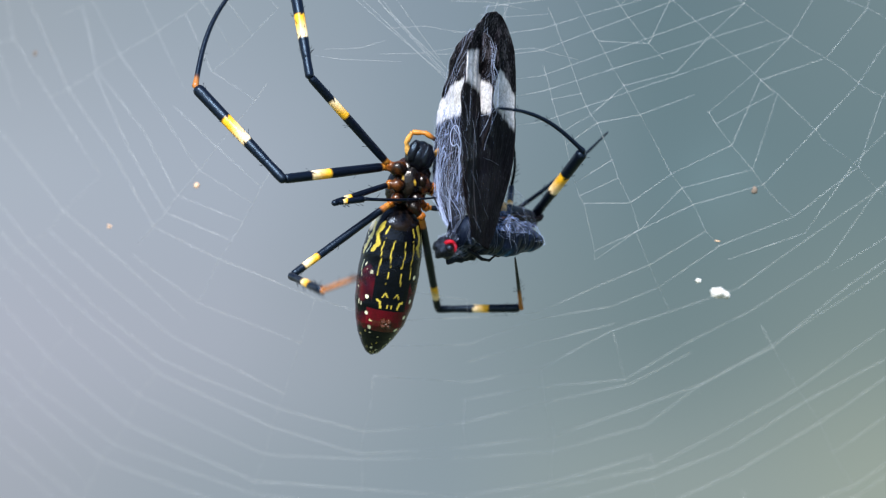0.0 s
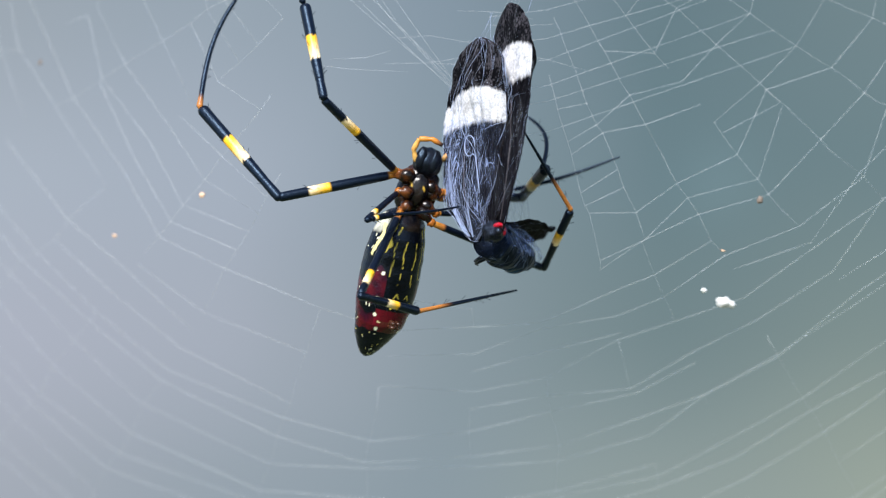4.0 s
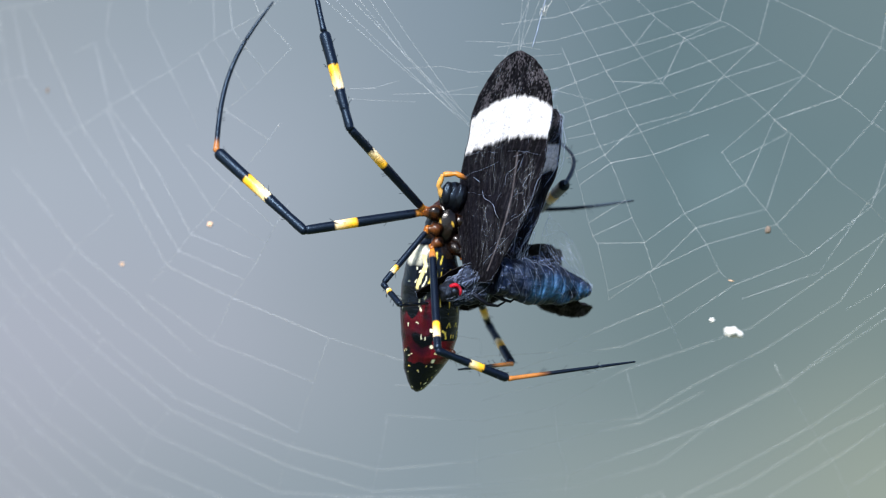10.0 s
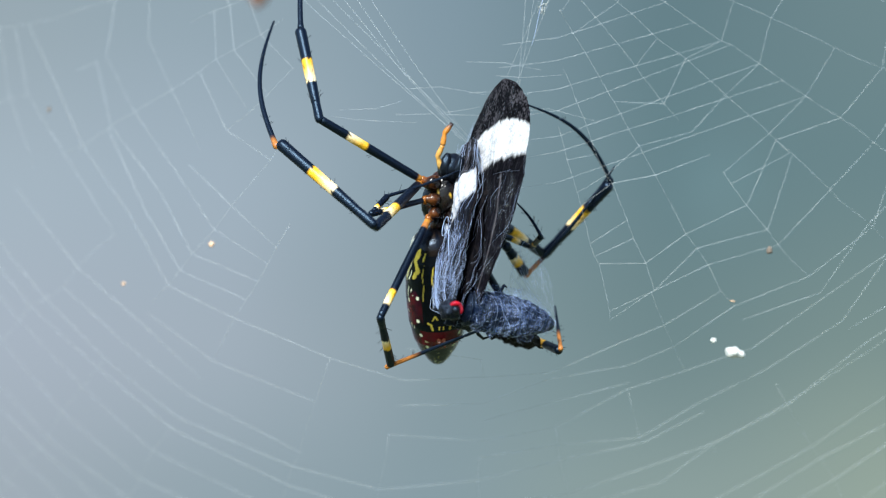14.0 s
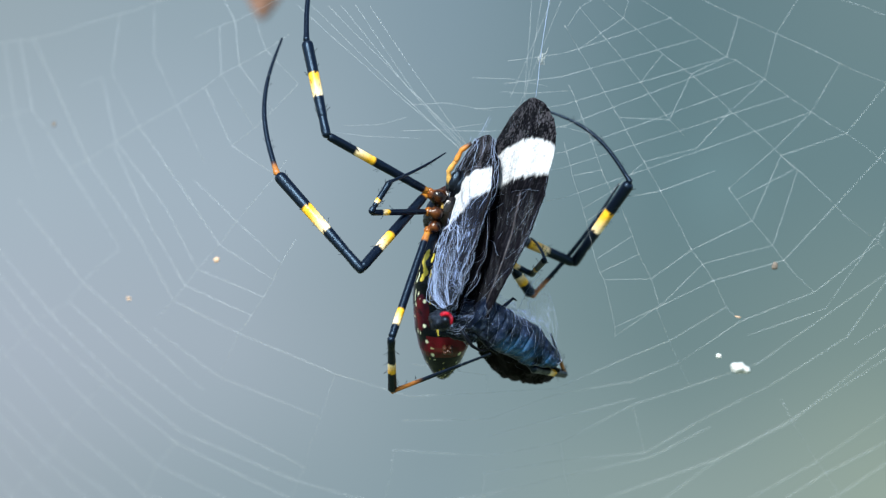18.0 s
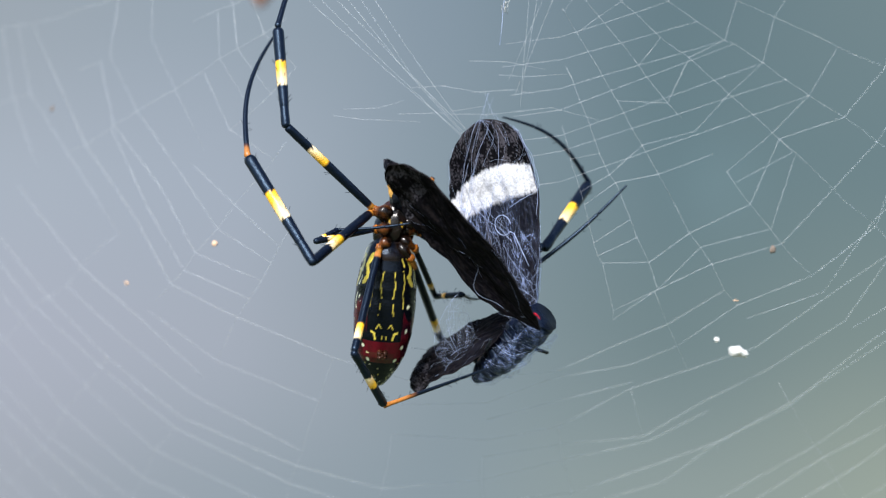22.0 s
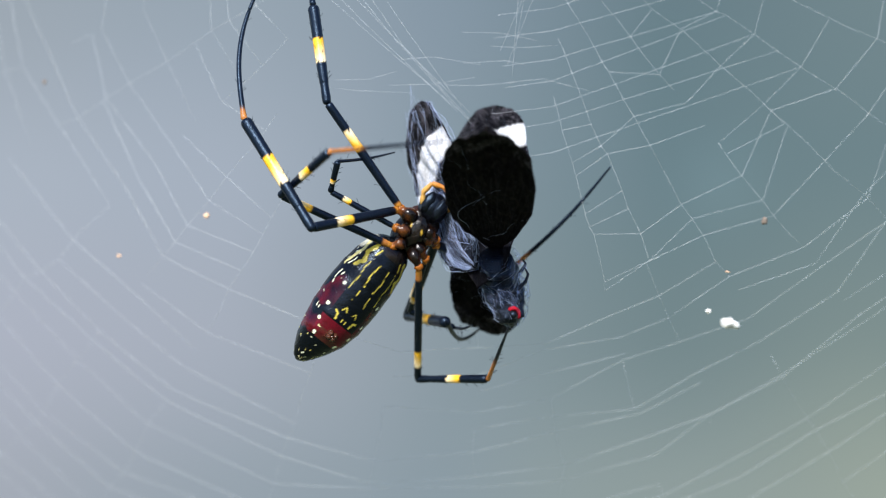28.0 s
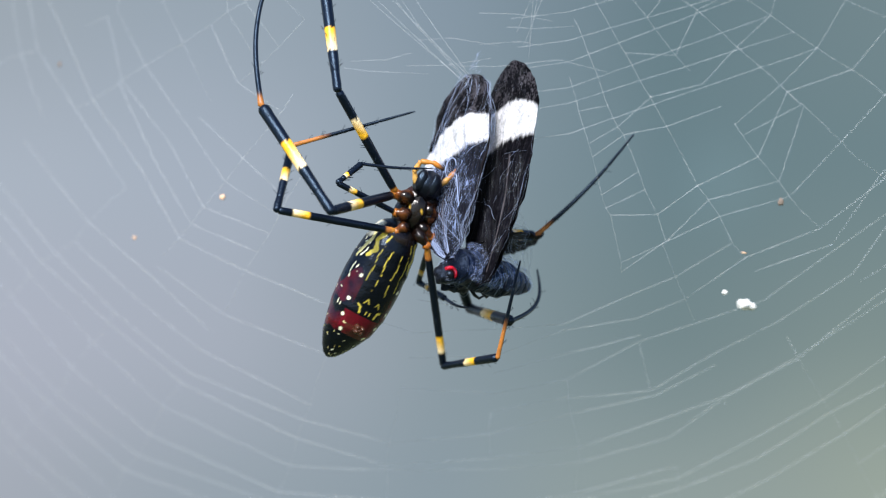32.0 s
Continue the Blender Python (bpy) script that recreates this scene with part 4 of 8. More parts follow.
    # a thin tent of silk drawn between the wing's hind edge and the tip of the abdomen
    verts, faces, n = [], [], 26
    for i in range(n + 1):
        f = i / n
        reach = 5.5 * math.sin(math.pi * f) ** .8 * (1 - .35 * f) + .15
        for j in range(13):
            u = j / 12
            x = -reach * u + .9 * math.sin(math.pi * f)
            verts.append((x * MM, (.5 * noise.noise(Vector((f * 4, u * 3, 6))) + 1.2 * u * (1 - u)) * MM, 10.5 * f * MM))
    for i in range(n):
        for j in range(12):
            k = i * 13 + j
            faces.append((k, k + 1, k + 14, k + 13))
    tent = part("silk_tent", mesh_of("silk_tent", verts, faces, TENT), moth, "thin tent of silk between wing and abdomen")
    silk_over(tent, verts, 13, 26, 51, (.1, .9), (3, 9), (.004, .009), .05)
    return near, far, flap, broad, ab, th, tent


forewing_near, forewing_far, hindwing, broad_hindwing, moth_abdomen, thorax, silk_tent = make_moth()
make_backdrop()
make_ground()
make_web()
make_debris()
holding_line = make_holding_line()
make_leaf()


# ---- what moves ----
SPIDER_AT, MOTH_AT, POSED, TIPS = {}, {}, {}, {}       # poses by the second


def place(x, y, z):
    return Vector((x * MM, y * MM, HEIGHT + z * MM))


def bone(a, b, roll=0):
    """A pose at a whose z points to b, with x in the web's plane, turned about z by roll degrees."""
    z = (b - a).normalized()
    x = Vector((0, 1, 0)).cross(z)
    x = x.normalized() if x.length > 1e-4 else Vector((1, 0, 0))
    y = z.cross(x)
    m = Matrix((x, y, z)).transposed().to_4x4()
    return Matrix.Translation(a) @ m @ Matrix.Rotation(radians(roll), 4, "Z")


def eased(rows):
    """Adds rows half-way wherever a turn is too wide for one step."""
    out = [rows[0]]
    for t, m in rows[1:]:
        def fill(t0, m0, t1, m1, depth):
            q0, q1 = m0.to_quaternion(), m1.to_quaternion()
            angle = q0.rotation_difference(q1).angle
            angle = min(angle, 2 * math.pi - angle)
            if angle > radians(60) and depth < 3 and t1 - t0 > 0.07:
                if q0.dot(q1) < 0:
                    q1 = -q1
                tm = (t0 + t1) / 2
                mm = Matrix.LocRotScale((m0.translation + m1.translation) / 2, q0.slerp(q1, .5), None)
                fill(t0, m0, tm, mm, depth + 1)
                fill(tm, mm, t1, m1, depth + 1)
            else:
                out.append((t1, m1))
        fill(*out[-1], t, m, 0)
    return out


def carry_spider(*stretches):
    for row in (r for s in stretches for r in s):
        t, x, y, z, turn = row
        SPIDER_AT[t] = Matrix.Translation(place(x, y, z)) @ pose(0, 0, 0, 0, turn, 0)
    walk(spider, list(SPIDER_AT.items()))


def carry_abdomen(*stretches):
    rows = []
    for t, ax, ay, az, bx, by, bz, roll in (r for s in stretches for r in s):
        rows.append((t, SPIDER_AT[t].inverted() @ bone(place(ax, ay, az), place(bx, by, bz), -roll)))
    walk(abdomen, eased(rows))


def swing_line(rows):
    """rows: seconds, the tuft's place across and up the web (mm), and the line's slant."""
    keyed = []
    for t, across, up, slant in rows:
        at = sag(across, up) - Vector((0, 0.004, 0))
        keyed.append((t, Matrix.Translation(at) @ pose(0, 0, 0, 0, slant, 0)))
    walk(holding_line, keyed)


def swing(leg, *stretches):
    """leg: femur, tibia, metatarsus and where the coxa sits; rows: knee, end of the tibia, tip."""
    *bones, root = leg
    root = Vector(root)
    posed = []
    for row in (r for s in stretches for r in s):
        at = SPIDER_AT[row[0]].inverted()
        joints = [root] + [at @ place(*row[i:i + 3]) for i in (1, 4, 7)]
        posed.append((row[0], [q - p for p, q in zip(joints, joints[1:])]))
    full = posed[:1]
    for (t0, one), (t1, two) in zip(posed, posed[1:]):
        widest = max(p.angle(q) for p, q in zip(one, two))
        steps = max(1, min(int((t1 - t0) * 12), math.ceil(widest / radians(14))))
        for k in range(1, steps + 1):
            f = k / steps
            ways = [p.normalized().slerp(q.normalized(), f) * (p.length * (1 - f) + q.length * f) for p, q in zip(one, two)]
            full.append((t0 + (t1 - t0) * f, ways))
    tracks = ([], [], [])
    for t, ways in full:
        joint = root
        for k, way in enumerate(ways):
            tracks[k].append((t, bone(joint, joint + way)))
            joint = joint + way
    for ob, rows in zip(bones, tracks):
        walk(ob, eased(rows))


def stretch_tent():
    """The tent runs from the tip of the moth's abdomen to the middle of the forewing's hind edge."""
    rows = []
    for t, wing in POSED[forewing_near.name].items():
        edge = MOTH_AT[t] @ wing @ Vector((-4.2 * MM, 0, 13 * MM))
        rows.append((t, MOTH_AT[t].inverted() @ bone(TIPS[moth_abdomen.name][t] + Vector((0, .001, 0)), edge)))
    walk(silk_tent, eased(rows))


def lift_palp(rows):
    """rows: seconds, and how far (degrees) the palp's end is raised."""
    walk(palp_end, [(t, pose(-.0015, -.0015, .0055, 0, -up, 0)) for t, up in rows])


def carry_moth(*stretches):
    for t, x, y, z in (r for s in stretches for r in s):
        MOTH_AT[t] = Matrix.Translation(place(x, y, z))
    walk(moth, list(MOTH_AT.items()))


def carry(ob, *stretches):
    rows = []
    for t, ax, ay, az, bx, by, bz, roll in (r for s in stretches for r in s):
        rows.append((t, MOTH_AT[t].inverted() @ bone(place(ax, ay, az), place(bx, by, bz), roll)))
    POSED[ob.name] = dict(rows)
    TIPS[ob.name] = {r[0]: place(*r[4:7]) for s in stretches for r in s}
    walk(ob, eased(rows))


def motions():
    swing_line([(0, 11.8, 29.4, 17), (10, 11.3, 28.1, 17), (12, 10.7, 31.0, 13), (13, 10.8, 31.2, 15), (16, 11.0, 27.5, 12),
                (17, 11.0, 26.2, 10), (18, 10.3, 26.8, 8), (19, 10.3, 28.7, 12), (20, 10.8, 30.7, 16), (21, 9.3, 31.0, 18),
                (22, 6.4, 30.7, 7), (23, 5.7, 31.2, 5), (24, 5.0, 31.8, 3), (26, 4.6, 33.5, 3), (32, 4.6, 33.5, 3)])
    carry_spider(
        [(0, -2.2, 0.0, 4.4, 20),
         (0.5, -2.0, 0.0, 4.6, 18),
         (1, -1.8, 0.0, 4.7, 15),
         (1.5, -1.6, 0.0, 5.1, 14),
         (2, -1.0, 0.0, 4.5, 12),
         (2.5, -1.3, 0.0, 4.0, 11),
         (3, -1.1, 0.0, 3.5, 10),
         (3.5, -1.4, 0.0, 4.8, 15),
         (5.5, -2.6, 0.0, 4.5, 20),
         (6, -2.4, 0.0, 4.5, 20),
         (6.5, -2.5, 0.0, 4.6, 18),
         (7, -2.1, 0.0, 4.6, 15),
         (7.5, -1.4, 0.0, 4.5, 12),
         (8, -0.6, 0.0, 4.0, 10),
         (8.5, -0.3, 0.0, 4.2, 12),
         (9, 0.4, 0.0, 3.6, 15),
         (9.5, 0.4, 0.0, 4.1, 13),
         (10, 0.5, 0.0, 4.2, 12)],
        [(10.5, -1.2, 0.0, 5.2, 14),
         (11, -2.1, 0.0, 6.1, 15),
         (11.5, -2.4, 0.0, 7.0, 12),
         (12, -1.5, 0.0, 6.5, 8),
         (12.5, -1.8, 0.0, 7.7, 10),
         (13, -1.3, 0.0, 7.3, 12),
         (13.5, 0.1, 0.0, 8.6, 14),
         (15.5, -0.2, 0.0, 10.7, 14),
         (16, 0.7, 0.0, 10.5, 15),
         (16.5, 0.5, 0.0, 11.3, 18),
         (17, 0.9, 0.0, 11.4, 22),
         (17.5, 1.4, 0.0, 11.3, 24),
         (18, -0.2, 0.0, 9.9, 25),
         (18.5, -1.1, 0.0, 8.4, 22),
         (19, -2.3, 0.0, 7.1, 20),
         (19.5, -2.7, 0.0, 7.5, 20),
         (20, -4.2, 0.0, 6.0, 20),
         (20.5, -3.1, 0.0, 7.0, 20)],
        [(21, -3.2, 0.0, 8.2, 20),
         (21.5, -4.2, 0.0, 7.9, 18),
         (22, -5.8, 0.0, 6.4, 15),
         (22.5, -5.1, 0.0, 7.3, 18),
         (23, -3.7, 0.0, 8.0, 20),
         (23.5, -3.6, 0.0, 7.6, 20),
         (24, -3.8, 0.0, 6.2, 22),
         (24.5, -3.8, 0.0, 5.0, 22),
         (25, -3.9, 0.0, 3.0, 22),
         (25.5, -3.2, 0.0, 3.7, 25),
         (27.5, -2.2, 0.0, 3.1, 35),
         (28, -2.6, 0.0, 2.5, 35),
         (28.5, -2.8, 0.0, 2.4, 38),
         (29, -3.2, 0.0, 2.2, 42),
         (29.5, -4.3, 0.0, 2.3, 40),
         (30, -4.0, 0.0, 1.9, 40),
         (30.5, -4.3, 0.0, 2.1, 40),
         (31, -4.0, 0.0, 2.1, 40)],
        [(31.5, -4.7, 0.0, 2.7, 32),
         (32, -4.5, 0.0, 2.5, 22)])
    carry_abdomen(
        [(0, -3.3, 0.0, 0.5, -6.3, 3.3, -14.9, 15),
         (0.5, -3.1, 0.0, 0.7, -4.3, 4.2, -14.7, 15),
         (1, -2.2, 0.0, 1.3, -6.1, 2.8, -14.1, 20),
         (1.5, -2.7, 0.0, 1.4, -3.8, 4.2, -14.1, 35),
         (2, -2.0, 0.0, 1.0, -2.2, 3.0, -14.8, 60),
         (2.5, -2.2, 0.0, 0.3, -4.0, 2.0, -15.5, 55),
         (3, -2.5, 0.0, 0.4, -2.5, 0.0, -15.6, 65),
         (3.5, -3.0, 0.0, 1.5, -6.2, 0.0, -14.4, 40),
         (5.5, -3.9, 0.0, 1.2, -5.9, 6.8, -12.8, 30),
         (6, -3.5, 0.0, 1.6, -6.9, 3.0, -13.8, 35),
         (6.5, -3.6, 0.0, 1.2, -5.8, 5.2, -13.8, 35),
         (7, -3.1, 0.0, 1.4, -4.9, 4.0, -14.0, 35)],
        [(7.5, -2.4, 0.0, 0.4, -3.2, 6.8, -13.9, 55),
         (8, -2.1, 0.0, 1.2, -2.8, 3.0, -14.6, 60),
         (8.5, -1.6, 0.0, 1.3, -2.2, 4.2, -14.2, 60),
         (9, -1.2, 0.0, 1.3, -4.4, 2.5, -14.2, 55),
         (9.5, -1.2, 0.0, 1.3, -2.7, 4.5, -14.1, 55),
         (10, -0.9, 0.0, 1.6, -2.2, 1.0, -14.4, 55),
         (10.5, -1.5, 0.0, 1.7, 1.4, 4.8, -13.5, 50),
         (11, -2.3, 0.0, 2.6, 4.6, 4.5, -11.1, 40),
         (11.5, -2.2, 0.0, 2.4, 3.0, 6.8, -11.2, 35),
         (12, -2.2, 0.0, 3.0, 0.4, 4.5, -12.3, 30),
         (12.5, -2.5, 0.0, 3.2, -1.3, 5.0, -12.0, 20),
         (13, -1.7, 0.0, 3.5, -1.2, 5.0, -11.8, 15)],
        [(13.5, -1.0, 0.0, 3.8, -0.6, 6.8, -9.9, 10),
         (15.5, -1.0, 0.0, 5.9, -1.0, 6.8, -8.6, 5),
         (16, 0.1, 0.0, 6.7, -0.2, 5.2, -8.6, 5),
         (16.5, -0.2, 0.0, 6.5, -0.1, 5.5, -8.6, 5),
         (17, 0.2, 0.0, 6.3, 0.2, 6.5, -8.3, 5),
         (17.5, 0.4, 0.0, 6.2, 0.7, 6.8, -7.9, 5),
         (18, -0.6, 0.0, 6.4, -0.6, 4.2, -9.1, 8),
         (18.5, -1.7, 0.0, 4.6, -2.1, 4.0, -11.0, 5),
         (19, -3.3, 0.0, 3.9, -4.0, 3.3, -11.8, 5),
         (19.5, -3.7, 0.0, 3.7, -4.5, 3.5, -12.0, 5),
         (20, -4.8, 0.0, 3.3, -6.4, 4.2, -12.1, 5),
         (20.5, -4.0, 0.0, 3.8, -5.0, 5.8, -11.2, 5)],
        [(21, -3.6, 0.0, 5.3, -4.1, 3.8, -10.3, 5),
         (21.5, -5.2, 0.0, 5.0, -6.3, 1.0, -11.0, 5),
         (22, -6.4, 0.0, 3.9, -7.9, 3.5, -11.8, 5),
         (22.5, -5.5, 0.0, 3.8, -7.0, 5.8, -11.2, 5),
         (23, -4.6, 0.0, 4.8, -6.9, 0.0, -11.3, 5),
         (23.5, -4.7, 0.0, 4.4, -7.5, 0.0, -11.9, 5),
         (24, -5.3, 0.0, 3.0, -10.9, 1.0, -12.1, 5),
         (24.5, -5.0, 0.0, 3.1, -11.1, 0.0, -12.3, 8),
         (25, -5.2, 0.0, 0.7, -9.0, 3.3, -14.6, 10),
         (25.5, -5.0, 0.0, 1.1, -9.7, 2.8, -14.0, 12),
         (27.5, -5.1, 0.0, 0.2, -13.6, 4.2, -12.8, 18),
         (28, -5.4, 0.0, 0.5, -15.6, 0.0, -11.9, 20)],
        [(28.5, -5.6, 0.0, 0.1, -15.3, 3.8, -12.1, 20),
         (29, -5.8, 0.0, -0.0, -17.6, 5.5, -9.4, 20),
         (29.5, -6.9, 0.0, -0.6, -17.4, 5.0, -11.6, 22),
         (30, -6.5, 0.0, -0.6, -18.0, 3.8, -11.2, 25),
         (30.5, -6.8, 0.0, -0.7, -16.7, 4.2, -12.7, 28),
         (31, -6.6, 0.0, -0.4, -15.4, 2.8, -13.6, 30),
         (31.5, -7.2, 0.0, -0.2, -15.9, 6.8, -11.9, 28),
         (32, -6.4, 0.0, 0.3, -14.1, 1.0, -13.8, 25)])
    swing(left_one,
        [(0, -15.8, -9.0, 4.6, -25.8, -4.5, 15.0, -19.0, 5.5, 30.1),
         (0.5, -16.0, -8.2, 4.1, -26.0, -3.7, 14.5, -19.0, 5.2, 30.2),
         (1, -15.8, -8.3, 4.0, -25.6, -3.5, 14.4, -19.2, 5.8, 30.2),
         (1.5, -15.9, -7.7, 4.0, -25.5, -2.2, 14.2, -19.3, 6.5, 30.4),
         (2, -16.0, -6.7, 3.5, -25.9, -2.2, 14.0, -19.4, 6.2, 30.2),
         (2.5, -16.7, -5.8, 3.0, -26.3, -2.0, 14.0, -19.3, 5.8, 30.4),
         (3, -16.7, -5.2, 2.4, -26.2, -2.7, 13.8, -19.4, 5.3, 30.1),
         (3.5, -17.2, -3.0, 3.2, -26.9, 2.0, 13.6, -19.6, 8.0, 30.6),
         (5.5, -14.9, -10.3, 4.1, -23.7, -2.0, 13.2, -19.4, 6.0, 30.4)],
        [(6, -14.6, -10.5, 4.0, -23.6, -3.2, 13.7, -19.2, 6.0, 30.2),
         (6.5, -14.6, -10.5, 3.7, -23.8, -3.7, 13.5, -19.0, 4.8, 30.3),
         (7, -14.9, -10.0, 3.9, -24.0, -3.2, 13.7, -19.1, 6.0, 30.1),
         (7.5, -14.5, -9.7, 3.8, -23.8, -2.8, 13.4, -19.1, 6.0, 30.1),
         (8, -14.8, -8.5, 3.6, -24.3, -1.7, 13.2, -19.2, 5.8, 30.3),
         (8.5, -15.3, -6.7, 3.6, -25.4, -0.3, 12.7, -19.2, 5.8, 30.1),
         (9, -15.2, -5.5, 3.8, -25.2, 1.0, 13.0, -19.5, 8.0, 30.2),
         (9.5, -15.3, -5.0, 3.8, -25.5, 1.5, 12.9, -19.5, 8.3, 30.1),
         (10, -15.3, -4.5, 3.6, -25.6, 1.8, 12.7, -19.5, 7.5, 30.2)],
        [(10.5, -16.4, -6.0, 4.1, -26.1, 0.3, 13.7, -19.7, 8.5, 30.1),
         (11, -16.8, -6.5, 4.2, -26.4, 0.5, 13.5, -19.8, 7.3, 30.5),
         (11.5, -16.9, -7.0, 4.9, -26.5, -0.5, 14.6, -19.7, 8.5, 30.4),
         (12, -16.5, -6.8, 5.2, -26.5, -1.2, 15.0, -19.4, 8.5, 30.2),
         (12.5, -15.8, -7.8, 4.8, -25.8, -3.0, 15.1, -19.2, 7.3, 30.3),
         (13, -12.0, -11.0, 3.8, -21.6, -6.7, 14.7, -19.2, 4.8, 30.1),
         (13.5, -8.1, -12.8, 5.7, -18.8, -7.3, 14.8, -19.3, 4.7, 30.1),
         (15.5, -7.7, -12.0, 5.6, -18.0, -6.5, 15.2, -19.5, 6.3, 29.7),
         (16, -8.1, -11.3, 5.3, -18.3, -5.5, 14.8, -19.4, 6.8, 29.8)],
        [(16.5, -7.9, -10.5, 5.1, -18.4, -5.5, 14.8, -19.3, 6.5, 30.0),
         (17, -6.8, -10.6, 5.0, -17.2, -5.5, 14.6, -19.4, 5.7, 30.3),
         (17.5, -6.4, -11.4, 6.2, -17.4, -6.0, 15.0, -19.4, 6.0, 30.1),
         (18, -9.6, -9.3, 3.5, -19.1, -4.2, 14.1, -19.2, 6.7, 30.1),
         (18.5, -10.6, -9.2, 1.9, -19.2, -5.0, 13.6, -19.3, 5.5, 29.9),
         (19, -11.8, -11.0, 2.7, -20.4, -6.0, 14.0, -19.1, 5.5, 29.6),
         (19.5, -11.7, -11.0, 2.5, -20.1, -6.0, 14.0, -19.1, 5.2, 29.8),
         (20, -12.5, -12.2, 2.4, -20.5, -7.3, 14.2, -19.0, 4.2, 29.7),
         (20.5, -10.9, -12.6, 3.6, -20.0, -7.0, 14.3, -19.0, 4.7, 29.7)],
        [(21, -12.7, -10.5, 3.1, -21.8, -5.3, 13.8, -18.9, 5.5, 29.8),
         (21.5, -14.9, -9.0, 2.0, -22.8, -3.8, 13.7, -19.0, 6.7, 29.6),
         (22, -14.5, -11.9, 2.4, -22.0, -6.0, 14.1, -19.1, 5.6, 29.4),
         (22.5, -11.9, -13.0, 3.8, -20.5, -6.2, 14.2, -19.1, 5.8, 29.3),
         (23, -11.8, -12.0, 3.8, -20.4, -5.8, 14.5, -19.2, 7.0, 29.1),
         (23.5, -12.6, -11.2, 2.9, -20.8, -5.7, 14.3, -19.2, 6.5, 29.4),
         (24, -12.9, -12.0, 3.2, -20.6, -6.0, 14.6, -19.3, 7.0, 29.1),
         (24.5, -12.5, -12.7, 3.4, -20.7, -6.8, 14.6, -19.2, 6.2, 29.0),
         (25, -13.3, -12.7, 3.2, -21.1, -6.2, 14.3, -19.2, 6.2, 29.1)],
        [(25.5, -13.6, -11.8, 3.1, -21.4, -5.3, 14.2, -19.2, 6.8, 29.3),
         (27.5, -13.6, -10.6, 2.8, -21.4, -5.0, 14.5, -19.3, 2.0, 32.5),
         (28, -13.7, -11.0, 2.8, -21.4, -6.3, 14.9, -19.3, 2.0, 32.3),
         (28.5, -13.5, -11.2, 2.6, -21.4, -6.7, 14.7, -19.2, 0.7, 32.4),
         (29, -13.5, -11.5, 2.8, -21.4, -6.2, 14.5, -19.1, 0.5, 32.6),
         (29.5, -14.3, -11.6, 1.9, -22.7, -8.0, 13.9, -18.8, -3.0, 32.3),
         (30, -14.4, -11.3, 1.8, -22.0, -6.0, 13.8, -18.9, -1.8, 32.5),
         (30.5, -14.6, -11.3, 1.7, -22.5, -6.5, 13.6, -18.8, -3.3, 32.4),
         (31, -14.7, -11.0, 1.7, -22.1, -6.0, 13.8, -19.0, -1.5, 32.5)],
        [(31.5, -14.8, -11.7, 2.1, -21.8, -5.0, 13.7, -18.9, -1.8, 32.6),
         (32, -13.4, -12.9, 2.4, -21.3, -7.5, 14.1, -19.1, -2.0, 32.6)])
